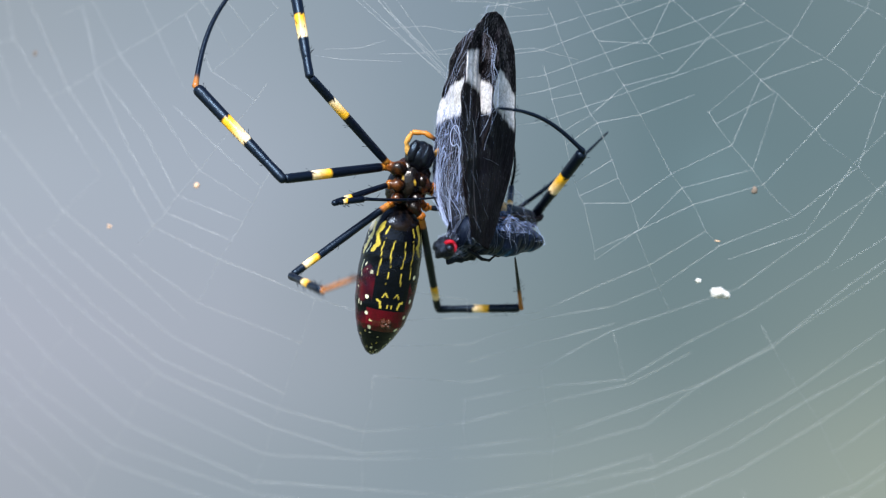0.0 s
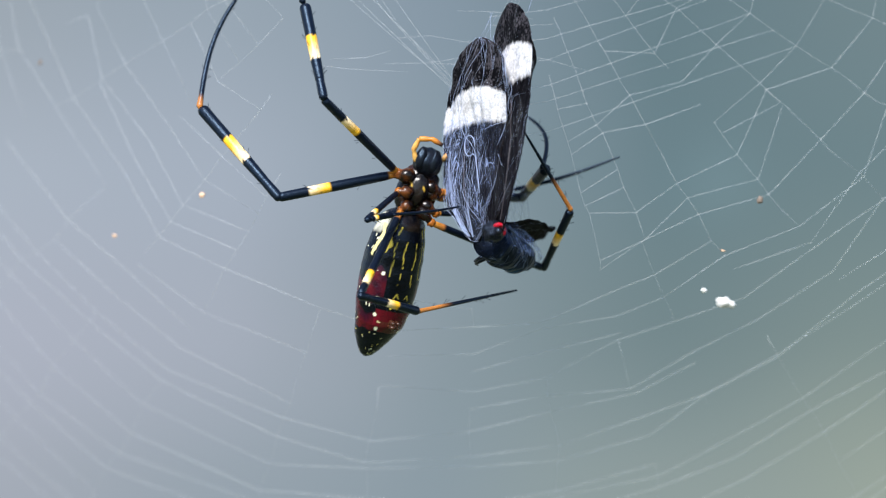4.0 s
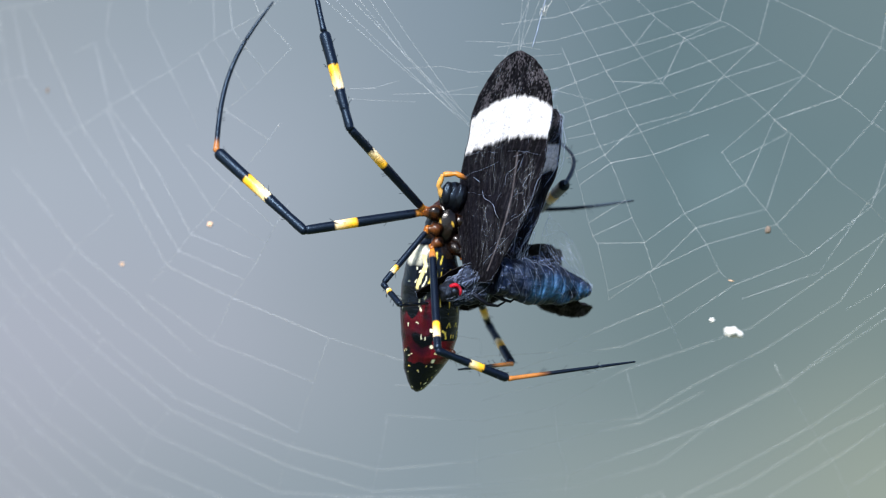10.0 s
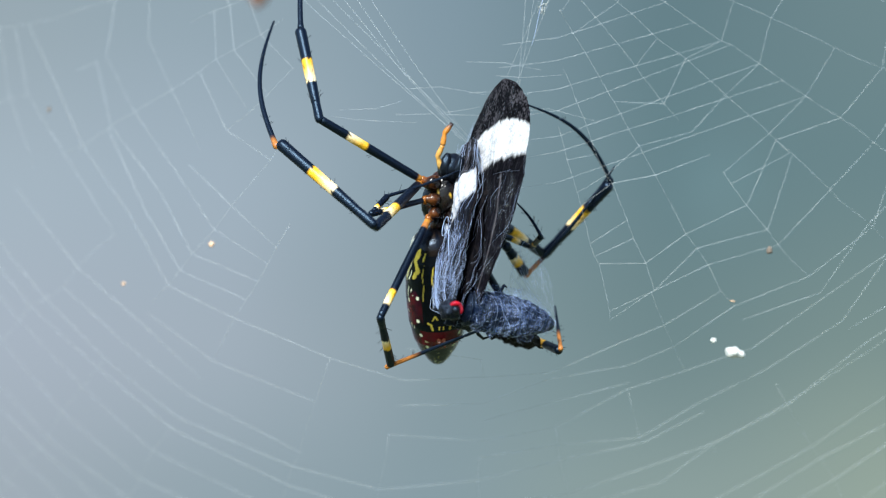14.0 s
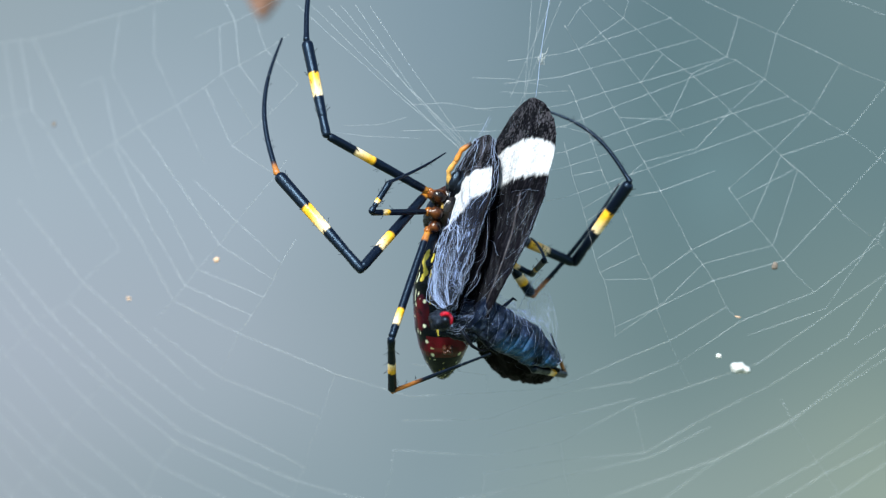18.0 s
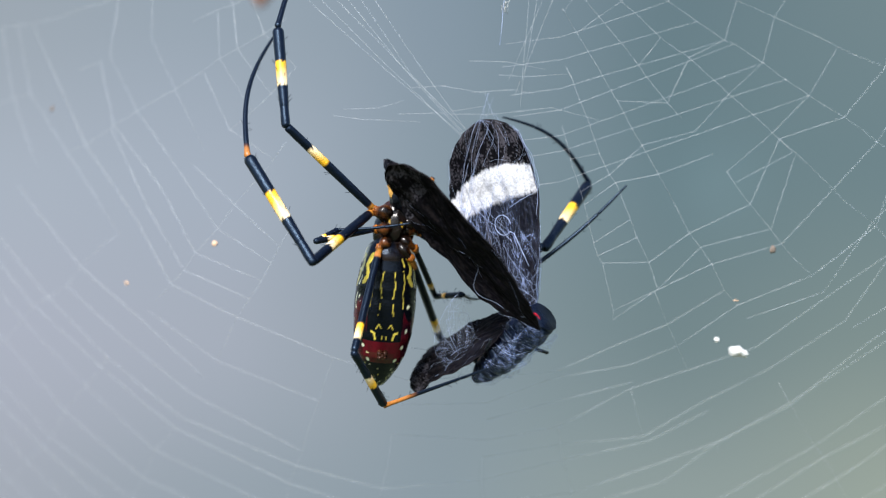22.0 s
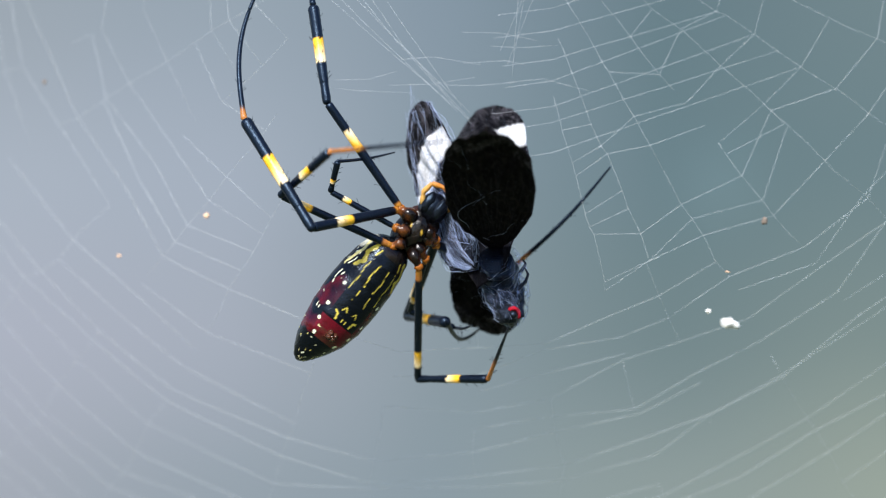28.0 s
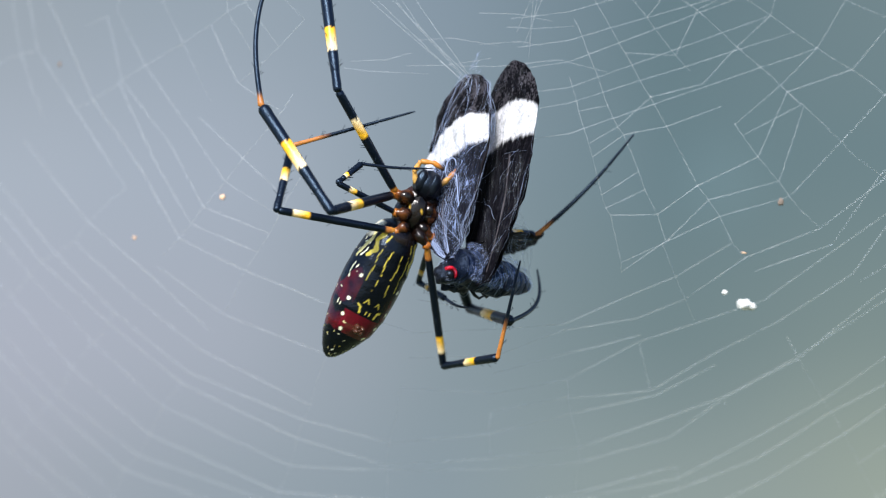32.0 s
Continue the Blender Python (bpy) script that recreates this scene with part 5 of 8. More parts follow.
    swing(left_two,
        [(0, -12.9, -8.3, 15.9, -14.9, -4.3, 26.7, -14.2, 1.5, 40.4),
         (0.5, -12.7, -8.5, 16.0, -14.7, -4.5, 26.7, -14.2, 1.2, 40.4),
         (1, -12.7, -8.3, 16.0, -14.8, -4.3, 26.7, -14.4, 1.5, 40.4),
         (1.5, -12.4, -9.5, 15.4, -14.6, -5.5, 26.2, -14.3, -0.5, 40.2),
         (2, -12.4, -8.5, 15.1, -14.6, -4.5, 25.8, -14.4, -0.5, 40.1),
         (2.5, -11.9, -9.3, 14.7, -14.3, -5.3, 25.4, -14.2, -2.5, 40.0),
         (3, -11.3, -9.5, 14.3, -14.0, -5.7, 25.0, -14.3, -3.5, 39.6),
         (3.5, -11.6, -10.8, 14.3, -14.2, -6.7, 25.0, -14.3, -4.5, 39.6),
         (5.5, -13.1, -10.0, 14.7, -15.2, -5.8, 25.4, -14.4, -2.8, 39.9)],
        [(6, -13.5, -9.2, 14.9, -15.5, -5.0, 25.5, -14.3, -1.7, 39.9),
         (6.5, -13.1, -9.7, 14.9, -15.2, -5.7, 25.7, -14.1, -2.0, 40.0),
         (7, -12.9, -9.5, 15.0, -15.0, -5.5, 25.7, -14.2, -1.3, 39.9),
         (7.5, -11.7, -10.2, 14.6, -14.1, -6.7, 25.4, -14.2, -2.3, 39.6),
         (8, -10.6, -10.3, 14.3, -13.3, -7.0, 25.2, -14.2, -4.0, 39.7),
         (8.5, -10.6, -10.0, 14.6, -13.3, -6.3, 25.3, -14.2, -2.8, 39.7),
         (9, -10.7, -8.0, 15.0, -13.5, -4.0, 25.5, -14.4, -0.5, 39.9),
         (9.5, -10.3, -9.3, 14.8, -13.2, -5.8, 25.5, -14.4, -1.5, 39.7),
         (10, -10.0, -9.5, 14.7, -13.0, -6.7, 25.6, -14.4, -2.5, 39.8)],
        [(10.5, -12.2, -9.5, 15.4, -14.8, -6.0, 26.2, -14.6, -0.3, 39.9),
         (11, -14.3, -8.3, 16.2, -16.4, -4.2, 26.9, -14.9, 1.2, 40.6),
         (11.5, -14.1, -9.5, 16.3, -16.2, -5.3, 26.9, -14.7, 1.0, 40.3),
         (12, -14.3, -7.3, 16.6, -16.3, -3.2, 27.3, -14.6, 3.5, 40.4),
         (12.5, -13.7, -9.5, 16.9, -15.8, -5.3, 27.5, -14.4, 2.0, 40.4),
         (13, -13.5, -8.3, 17.4, -15.7, -4.2, 28.1, -14.6, 3.5, 40.7),
         (13.5, -13.5, -7.3, 17.6, -15.7, -3.2, 28.3, -14.8, 4.5, 40.9),
         (15.5, -13.2, -9.5, 18.2, -15.8, -4.8, 28.6, -14.8, 4.3, 40.3),
         (16, -13.2, -7.5, 18.6, -15.8, -2.8, 28.9, -14.8, 6.3, 40.7)],
        [(16.5, -13.0, -9.0, 18.4, -15.8, -4.5, 28.7, -14.7, 4.3, 40.7),
         (17, -12.8, -8.8, 18.3, -15.8, -4.7, 28.8, -14.7, 3.7, 40.9),
         (17.5, -13.2, -7.0, 18.3, -15.9, -3.2, 29.0, -14.8, 5.5, 40.9),
         (18, -13.4, -8.5, 18.2, -15.8, -4.7, 28.9, -14.5, 4.2, 40.7),
         (18.5, -13.9, -7.8, 18.0, -15.8, -4.0, 28.8, -14.7, 4.8, 40.7),
         (19, -14.4, -7.8, 17.7, -15.9, -4.3, 28.7, -14.5, 4.7, 40.4),
         (19.5, -14.8, -8.5, 17.5, -16.3, -5.0, 28.5, -14.4, 3.6, 40.5),
         (20, -15.5, -7.8, 17.3, -17.0, -4.3, 28.3, -14.4, 3.8, 40.5),
         (20.5, -15.8, -6.0, 17.9, -17.4, -2.5, 28.9, -14.5, 6.0, 40.7)],
        [(21, -16.1, -7.2, 18.1, -17.8, -3.5, 29.0, -14.3, 5.2, 40.5),
         (21.5, -16.8, -7.8, 17.8, -18.1, -4.2, 28.8, -14.3, 4.5, 40.2),
         (22, -17.7, -7.3, 17.4, -18.8, -4.0, 28.6, -14.5, 4.3, 40.1),
         (22.5, -16.5, -9.0, 17.5, -17.7, -5.5, 28.6, -14.4, 3.5, 39.9),
         (23, -15.3, -9.2, 17.6, -16.9, -5.5, 28.6, -14.5, 4.0, 39.7),
         (23.5, -15.2, -9.3, 17.3, -16.6, -5.7, 28.3, -14.4, 3.3, 39.9),
         (24, -15.0, -8.8, 16.9, -16.4, -5.5, 28.0, -14.6, 3.5, 39.6),
         (24.5, -14.1, -8.7, 16.5, -15.7, -5.8, 27.7, -14.4, 3.2, 39.5),
         (25, -13.3, -7.0, 16.3, -15.0, -4.5, 27.6, -14.5, 4.0, 39.7)],
        [(25.5, -13.1, -7.5, 16.4, -14.8, -4.7, 27.6, -14.5, 3.7, 39.8),
         (27.5, -12.6, -4.0, 16.9, -14.3, -0.8, 28.0, -14.7, 7.8, 40.1),
         (28, -12.4, -3.5, 16.9, -14.1, -0.7, 28.1, -14.7, 8.2, 39.9),
         (28.5, -12.2, -5.0, 16.7, -13.9, -1.5, 27.6, -14.5, 6.7, 40.0),
         (29, -11.9, -6.5, 16.3, -13.6, -2.5, 27.1, -14.4, 5.0, 39.9),
         (29.5, -11.9, -8.7, 15.8, -13.7, -5.0, 26.7, -14.2, 2.2, 39.7),
         (30, -12.1, -8.2, 15.5, -13.9, -4.5, 26.4, -14.1, 2.0, 39.7),
         (30.5, -12.7, -8.0, 15.6, -14.3, -4.3, 26.5, -14.2, 2.3, 39.9),
         (31, -13.4, -6.5, 15.8, -15.0, -3.0, 26.7, -14.3, 3.8, 39.9)],
        [(31.5, -13.0, -8.7, 15.7, -14.5, -4.8, 26.5, -14.2, 2.0, 39.8),
         (32, -12.9, -8.3, 15.8, -14.4, -4.2, 26.6, -14.4, 2.5, 39.8)])
    swing(left_three,
        [(0, -10.4, -7.5, 2.0, -7.0, -5.2, 2.5, 1.4, -0.3, 2.8),
         (0.5, -10.2, -7.3, 1.7, -6.2, -6.2, 2.4, 1.1, 0.3, 2.8),
         (1, -9.8, -7.3, 1.3, -6.6, -4.7, 1.9, 1.3, -10.5, 2.8),
         (1.5, -8.9, -7.6, 1.0, -5.8, -5.0, 2.0, 1.1, -11.7, 3.6),
         (2, -7.7, -8.2, 0.6, -5.3, -5.2, 2.0, 2.3, 0.3, 4.8),
         (2.5, -6.7, -9.2, 0.5, -4.5, -5.9, 1.8, 2.7, -0.0, 5.0),
         (3, -5.7, -9.9, 1.3, -3.9, -6.3, 2.2, 4.6, -3.0, 5.8),
         (3.5, -6.0, -9.6, 1.5, -3.1, -6.7, 2.5, 2.9, 0.7, 4.5),
         (5.5, -10.2, -7.0, 0.2, -7.6, -3.7, 0.2, -0.7, -10.6, -1.1)],
        [(6, -10.6, -7.3, 1.7, -8.2, -4.0, 0.9, -1.6, -11.0, -0.8),
         (6.5, -10.6, -7.3, 1.4, -7.5, -4.8, 0.1, -2.0, -12.7, -1.0),
         (7, -10.1, -7.0, 0.8, -6.9, -4.8, -0.4, -1.6, -13.0, -1.2),
         (7.5, -8.2, -8.0, 0.3, -5.5, -5.0, -0.7, -0.1, 3.0, -2.2),
         (8, -7.9, -6.5, -1.4, -4.8, -4.2, -2.9, -0.3, -12.9, -2.5),
         (8.5, -6.9, -6.7, -1.6, -3.4, -5.0, -3.2, 1.4, -13.5, -3.1),
         (9, -6.4, -7.5, -1.2, -2.6, -7.3, -2.9, 1.8, 1.5, -3.1),
         (9.5, -6.3, -6.5, -1.9, -3.0, -4.5, -3.4, 1.8, 4.0, -3.6),
         (10, -6.5, -5.5, -2.3, -4.5, -8.3, -4.6, 0.2, 0.3, -4.1)],
        [(10.5, -7.2, -3.5, -2.6, -4.5, -6.3, -4.2, 1.3, 1.5, -3.5),
         (11, -7.9, -4.5, -1.4, -5.2, -7.5, -2.4, 1.1, 0.0, -2.0),
         (11.5, -8.3, -4.2, -0.7, -5.1, -6.5, -2.1, 1.8, 0.5, -1.6),
         (12, -6.8, -6.7, -0.4, -4.0, -3.8, -1.4, 4.4, -8.7, -1.8),
         (12.5, -9.2, -8.0, 4.4, -6.5, -5.2, 5.9, 0.2, 1.7, 7.4),
         (13, -9.9, -7.3, 5.6, -8.2, -4.5, 8.2, -0.4, -9.8, 10.9),
         (13.5, -8.0, -7.8, 6.6, -6.2, -5.0, 9.1, 0.4, 1.7, 11.8),
         (15.5, -8.1, -7.8, 8.1, -6.3, -4.2, 9.0, 0.9, -10.5, 11.1),
         (16, -8.1, -6.8, 8.0, -5.6, -3.8, 9.5, 2.1, -9.2, 11.8)],
        [(16.5, -7.7, -7.0, 7.9, -5.1, -4.0, 9.2, 2.0, -10.2, 11.5),
         (17, -7.1, -6.5, 7.2, -5.5, -2.8, 8.2, 0.8, -10.1, 10.0),
         (17.5, -6.7, -7.0, 7.9, -4.6, -4.3, 10.2, 1.9, -11.2, 12.5),
         (18, -8.6, -7.7, 9.7, -6.5, -6.8, 13.1, -0.3, -0.0, 16.6),
         (18.5, -8.8, -8.3, 7.3, -6.6, -5.2, 9.0, -0.1, 2.0, 10.6),
         (19, -11.0, -7.0, 4.9, -9.2, -3.3, 5.5, -0.4, -7.2, 7.1),
         (19.5, -11.2, -7.0, 4.7, -9.0, -3.5, 5.6, -0.7, -8.5, 7.1),
         (20, -12.5, -7.7, 5.2, -11.6, -4.2, 7.3, -1.9, -5.0, 8.6),
         (20.5, -10.7, -8.2, 5.4, -9.0, -4.8, 6.9, -1.1, -10.3, 8.7)],
        [(21, -11.6, -7.0, 5.3, -9.1, -3.8, 6.5, -1.6, -10.0, 7.0),
         (21.5, -12.8, -7.0, 5.2, -10.3, -3.7, 6.2, -1.6, -8.0, 7.2),
         (22, -14.5, -7.0, 4.6, -12.1, -3.9, 5.9, -2.5, -6.0, 6.9),
         (22.5, -13.8, -7.0, 5.0, -11.7, -3.5, 5.9, -2.3, -6.0, 6.5),
         (23, -12.3, -6.8, 5.2, -10.7, -3.0, 5.7, -1.4, -6.0, 5.9),
         (23.5, -12.8, -6.3, 5.5, -11.0, -10.0, 5.7, -2.9, -4.5, 5.6),
         (24, -13.3, -6.0, 4.8, -12.4, -2.0, 5.2, -4.6, -8.0, 4.6),
         (24.5, -12.9, -6.8, 4.3, -12.1, -2.8, 5.3, -4.8, -9.3, 5.6),
         (25, -12.7, -7.0, 3.9, -12.4, -3.2, 5.5, -5.9, -10.5, 6.2)],
        [(25.5, -12.6, -6.2, 4.5, -10.4, -3.5, 6.8, -2.1, -8.5, 8.2),
         (27.5, -11.6, -4.8, 6.8, -9.9, -7.3, 9.7, -3.8, 0.2, 11.4),
         (28, -12.0, -3.2, 6.9, -11.1, -5.5, 10.2, -4.9, 2.0, 11.5),
         (28.5, -11.6, -5.0, 7.0, -9.3, -8.0, 8.8, -3.6, -0.1, 8.1),
         (29, -10.9, -5.8, 8.0, -7.0, -7.3, 8.4, -0.6, -1.5, 3.8),
         (29.5, -12.3, -6.7, 6.6, -8.6, -5.2, 7.6, -1.8, -11.7, 4.9),
         (30, -12.5, -6.5, 5.6, -9.2, -4.8, 7.5, -1.4, -10.5, 6.2),
         (30.5, -12.7, -6.8, 5.7, -9.9, -4.5, 7.7, -1.2, -8.5, 5.5),
         (31, -12.7, -5.5, 6.6, -9.6, -7.5, 8.4, -0.5, -4.5, 6.1)],
        [(31.5, -13.0, -6.7, 6.1, -9.9, -5.7, 8.7, -0.8, -2.3, 7.4),
         (32, -13.0, -6.5, 5.6, -10.4, -4.2, 7.8, -2.3, -9.8, 7.1)])
    swing(left_four,
        [(0, -15.0, -7.3, -6.0, -11.2, -15.4, -7.5, 0.7, -7.7, -3.0),
         (0.5, -15.2, -9.0, -3.5, -15.3, -3.3, -10.6, -5.4, -14.3, -11.4),
         (1, -5.8, -13.0, -6.9, -0.6, -5.7, -8.3, 12.3, -11.5, -3.8),
         (1.5, -3.8, -15.3, -3.2, -1.8, -6.5, -4.3, 5.9, 3.3, 3.9),
         (2, -13.8, -4.0, -7.1, -14.9, -12.5, -10.0, -6.5, -0.3, -10.0),
         (2.5, -8.8, -15.1, -0.5, -4.6, -9.2, 5.1, 4.6, -1.5, 13.8),
         (3, -14.3, -6.7, -6.3, -13.6, -15.0, -2.5, -9.0, -2.2, 3.4),
         (3.5, -4.0, -12.1, -8.1, 3.3, -6.7, -7.1, 10.1, 5.8, -3.0),
         (5.5, -15.6, -10.5, -1.6, -15.8, -5.3, -9.0, -2.3, -10.0, -12.7)],
        [(6, -12.2, -13.3, -2.3, -6.0, -9.2, 3.0, 5.4, -3.5, 10.6),
         (6.5, -13.6, -9.0, -6.4, -10.3, -5.8, -14.3, 2.6, -13.0, -14.4),
         (7, -10.8, -13.8, -2.7, -4.8, -9.8, 2.8, 5.8, -2.2, 10.0),
         (7.5, -14.4, -8.5, -4.2, -14.7, -1.8, -10.3, -1.1, -6.7, -13.5),
         (8, 0.3, -10.5, -10.0, 7.4, -7.5, -14.9, 21.0, -1.5, -15.1),
         (8.5, -11.8, -10.2, -5.0, -11.0, -7.3, -13.5, 2.9, -2.3, -15.0),
         (9, -0.7, -14.8, -5.7, 7.4, -12.3, -2.4, 14.4, -0.2, 2.6),
         (9.5, -10.9, -8.8, -6.8, -9.6, -0.3, -10.0, -0.3, -11.3, -6.2),
         (10, -0.4, -11.2, -9.5, 7.4, -7.7, -12.7, 21.6, -4.0, -11.0)],
        [(10.5, -9.8, -9.3, -7.8, -6.6, -2.5, -13.1, 6.3, -8.8, -9.0),
         (11, -9.5, -8.5, -8.0, -4.9, -1.4, -11.5, 5.7, -9.2, -4.7),
         (11.5, -9.7, -7.5, -7.7, -5.0, -14.7, -10.6, 4.9, -4.5, -6.4),
         (12, -8.5, -8.2, -8.0, -3.1, -2.0, -11.9, 7.4, -9.7, -4.9),
         (12.5, -9.0, -7.0, -7.3, -4.6, -14.2, -10.7, 6.9, -7.0, -4.5),
         (13, -8.7, -9.3, -6.3, -6.1, -2.0, -11.2, 6.1, -7.5, -4.9),
         (13.5, -7.3, -10.0, -4.5, -6.2, -2.9, -10.1, 6.0, -9.5, -4.9),
         (15.5, -6.5, -8.2, -4.0, -4.9, -1.8, -10.2, 6.8, -9.5, -5.5),
         (16, -6.0, -7.0, -4.6, -4.4, -14.2, -9.9, 6.9, -5.5, -5.9)],
        [(16.5, -5.7, -6.5, -4.1, -5.0, -13.7, -9.6, 5.4, -3.8, -5.9),
         (17, -5.3, -6.5, -3.9, -5.7, -13.8, -9.4, 3.7, -2.7, -6.3),
         (17.5, -4.7, -9.2, -2.8, -5.3, -3.5, -9.8, 5.0, -13.3, -5.5),
         (18, -6.3, -9.3, -4.1, -6.3, -2.5, -10.2, 4.6, -11.5, -5.6),
         (18.5, -6.9, -10.0, -5.3, -5.9, -3.7, -11.9, 5.1, -12.0, -6.4),
         (19, -8.1, -9.8, -6.8, -6.9, -2.4, -12.0, 4.9, -9.8, -6.8),
         (19.5, -8.6, -9.7, -6.4, -7.9, -2.8, -12.2, 4.1, -9.7, -6.8),
         (20, -10.2, -11.0, -6.9, -10.2, -3.5, -12.1, 1.4, -11.7, -7.9),
         (20.5, -8.8, -11.0, -6.0, -8.8, -4.1, -11.9, 3.4, -11.5, -7.7)],
        [(21, -7.9, -9.7, -6.0, -7.1, -2.9, -12.1, 4.9, -10.5, -7.9),
         (21.5, -9.0, -9.0, -6.8, -7.3, -2.3, -12.8, 5.5, -8.5, -8.4),
         (22, -10.1, -10.5, -7.5, -6.9, -4.5, -13.6, 4.8, -12.2, -9.0),
         (22.5, -8.8, -9.0, -7.6, -5.8, -3.0, -13.9, 5.3, -11.7, -9.4),
         (23, -7.3, -6.5, -8.0, -3.9, -12.8, -13.7, 5.9, -2.0, -10.4),
         (23.5, -4.7, -10.5, -6.4, -0.4, -5.0, -12.2, 1.2, 7.8, -19.5),
         (24, -16.5, -4.2, -5.6, -15.3, -10.5, -12.2, -2.1, -3.7, -12.9),
         (24.5, -9.8, -15.7, 5.2, -2.4, -12.0, 8.9, 7.4, -1.0, 10.8),
         (25, -17.9, -10.0, -0.4, -20.4, -4.2, -7.0, -6.1, -5.4, -10.9)],
        [(25.5, -10.6, -14.8, 6.0, -3.4, -10.0, 8.8, 9.2, -2.5, 11.1),
         (27.5, -17.2, -9.2, 0.6, -18.2, -4.2, -6.9, -5.6, -10.0, -12.2),
         (28, -17.3, -7.3, 6.4, -11.7, -12.8, 11.0, 0.6, -4.7, 12.5),
         (28.5, -16.8, -9.7, 5.4, -14.1, -2.5, 10.2, -2.6, -10.3, 15.5),
         (29, -12.2, -13.5, 7.0, -7.1, -8.2, 12.4, 3.8, 1.5, 14.4),
         (29.5, -15.9, -13.0, 3.7, -22.8, -7.0, 3.5, -28.7, 4.0, -4.5),
         (30, -13.8, -11.5, 8.7, -6.4, -10.8, 14.0, 7.4, -5.3, 15.2),
         (30.5, -18.2, -11.0, -0.3, -19.0, -4.2, -6.4, -6.6, -9.2, -12.8),
         (31, -14.2, -12.8, 6.7, -6.2, -10.2, 10.2, 7.4, -4.5, 8.6)],
        [(31.5, -14.8, -14.0, 3.4, -11.4, -6.8, 7.9, 2.7, -4.0, 11.4),
         (32, -19.6, -7.8, 2.6, -18.2, -2.5, 9.9, -4.4, -6.5, 13.5)])
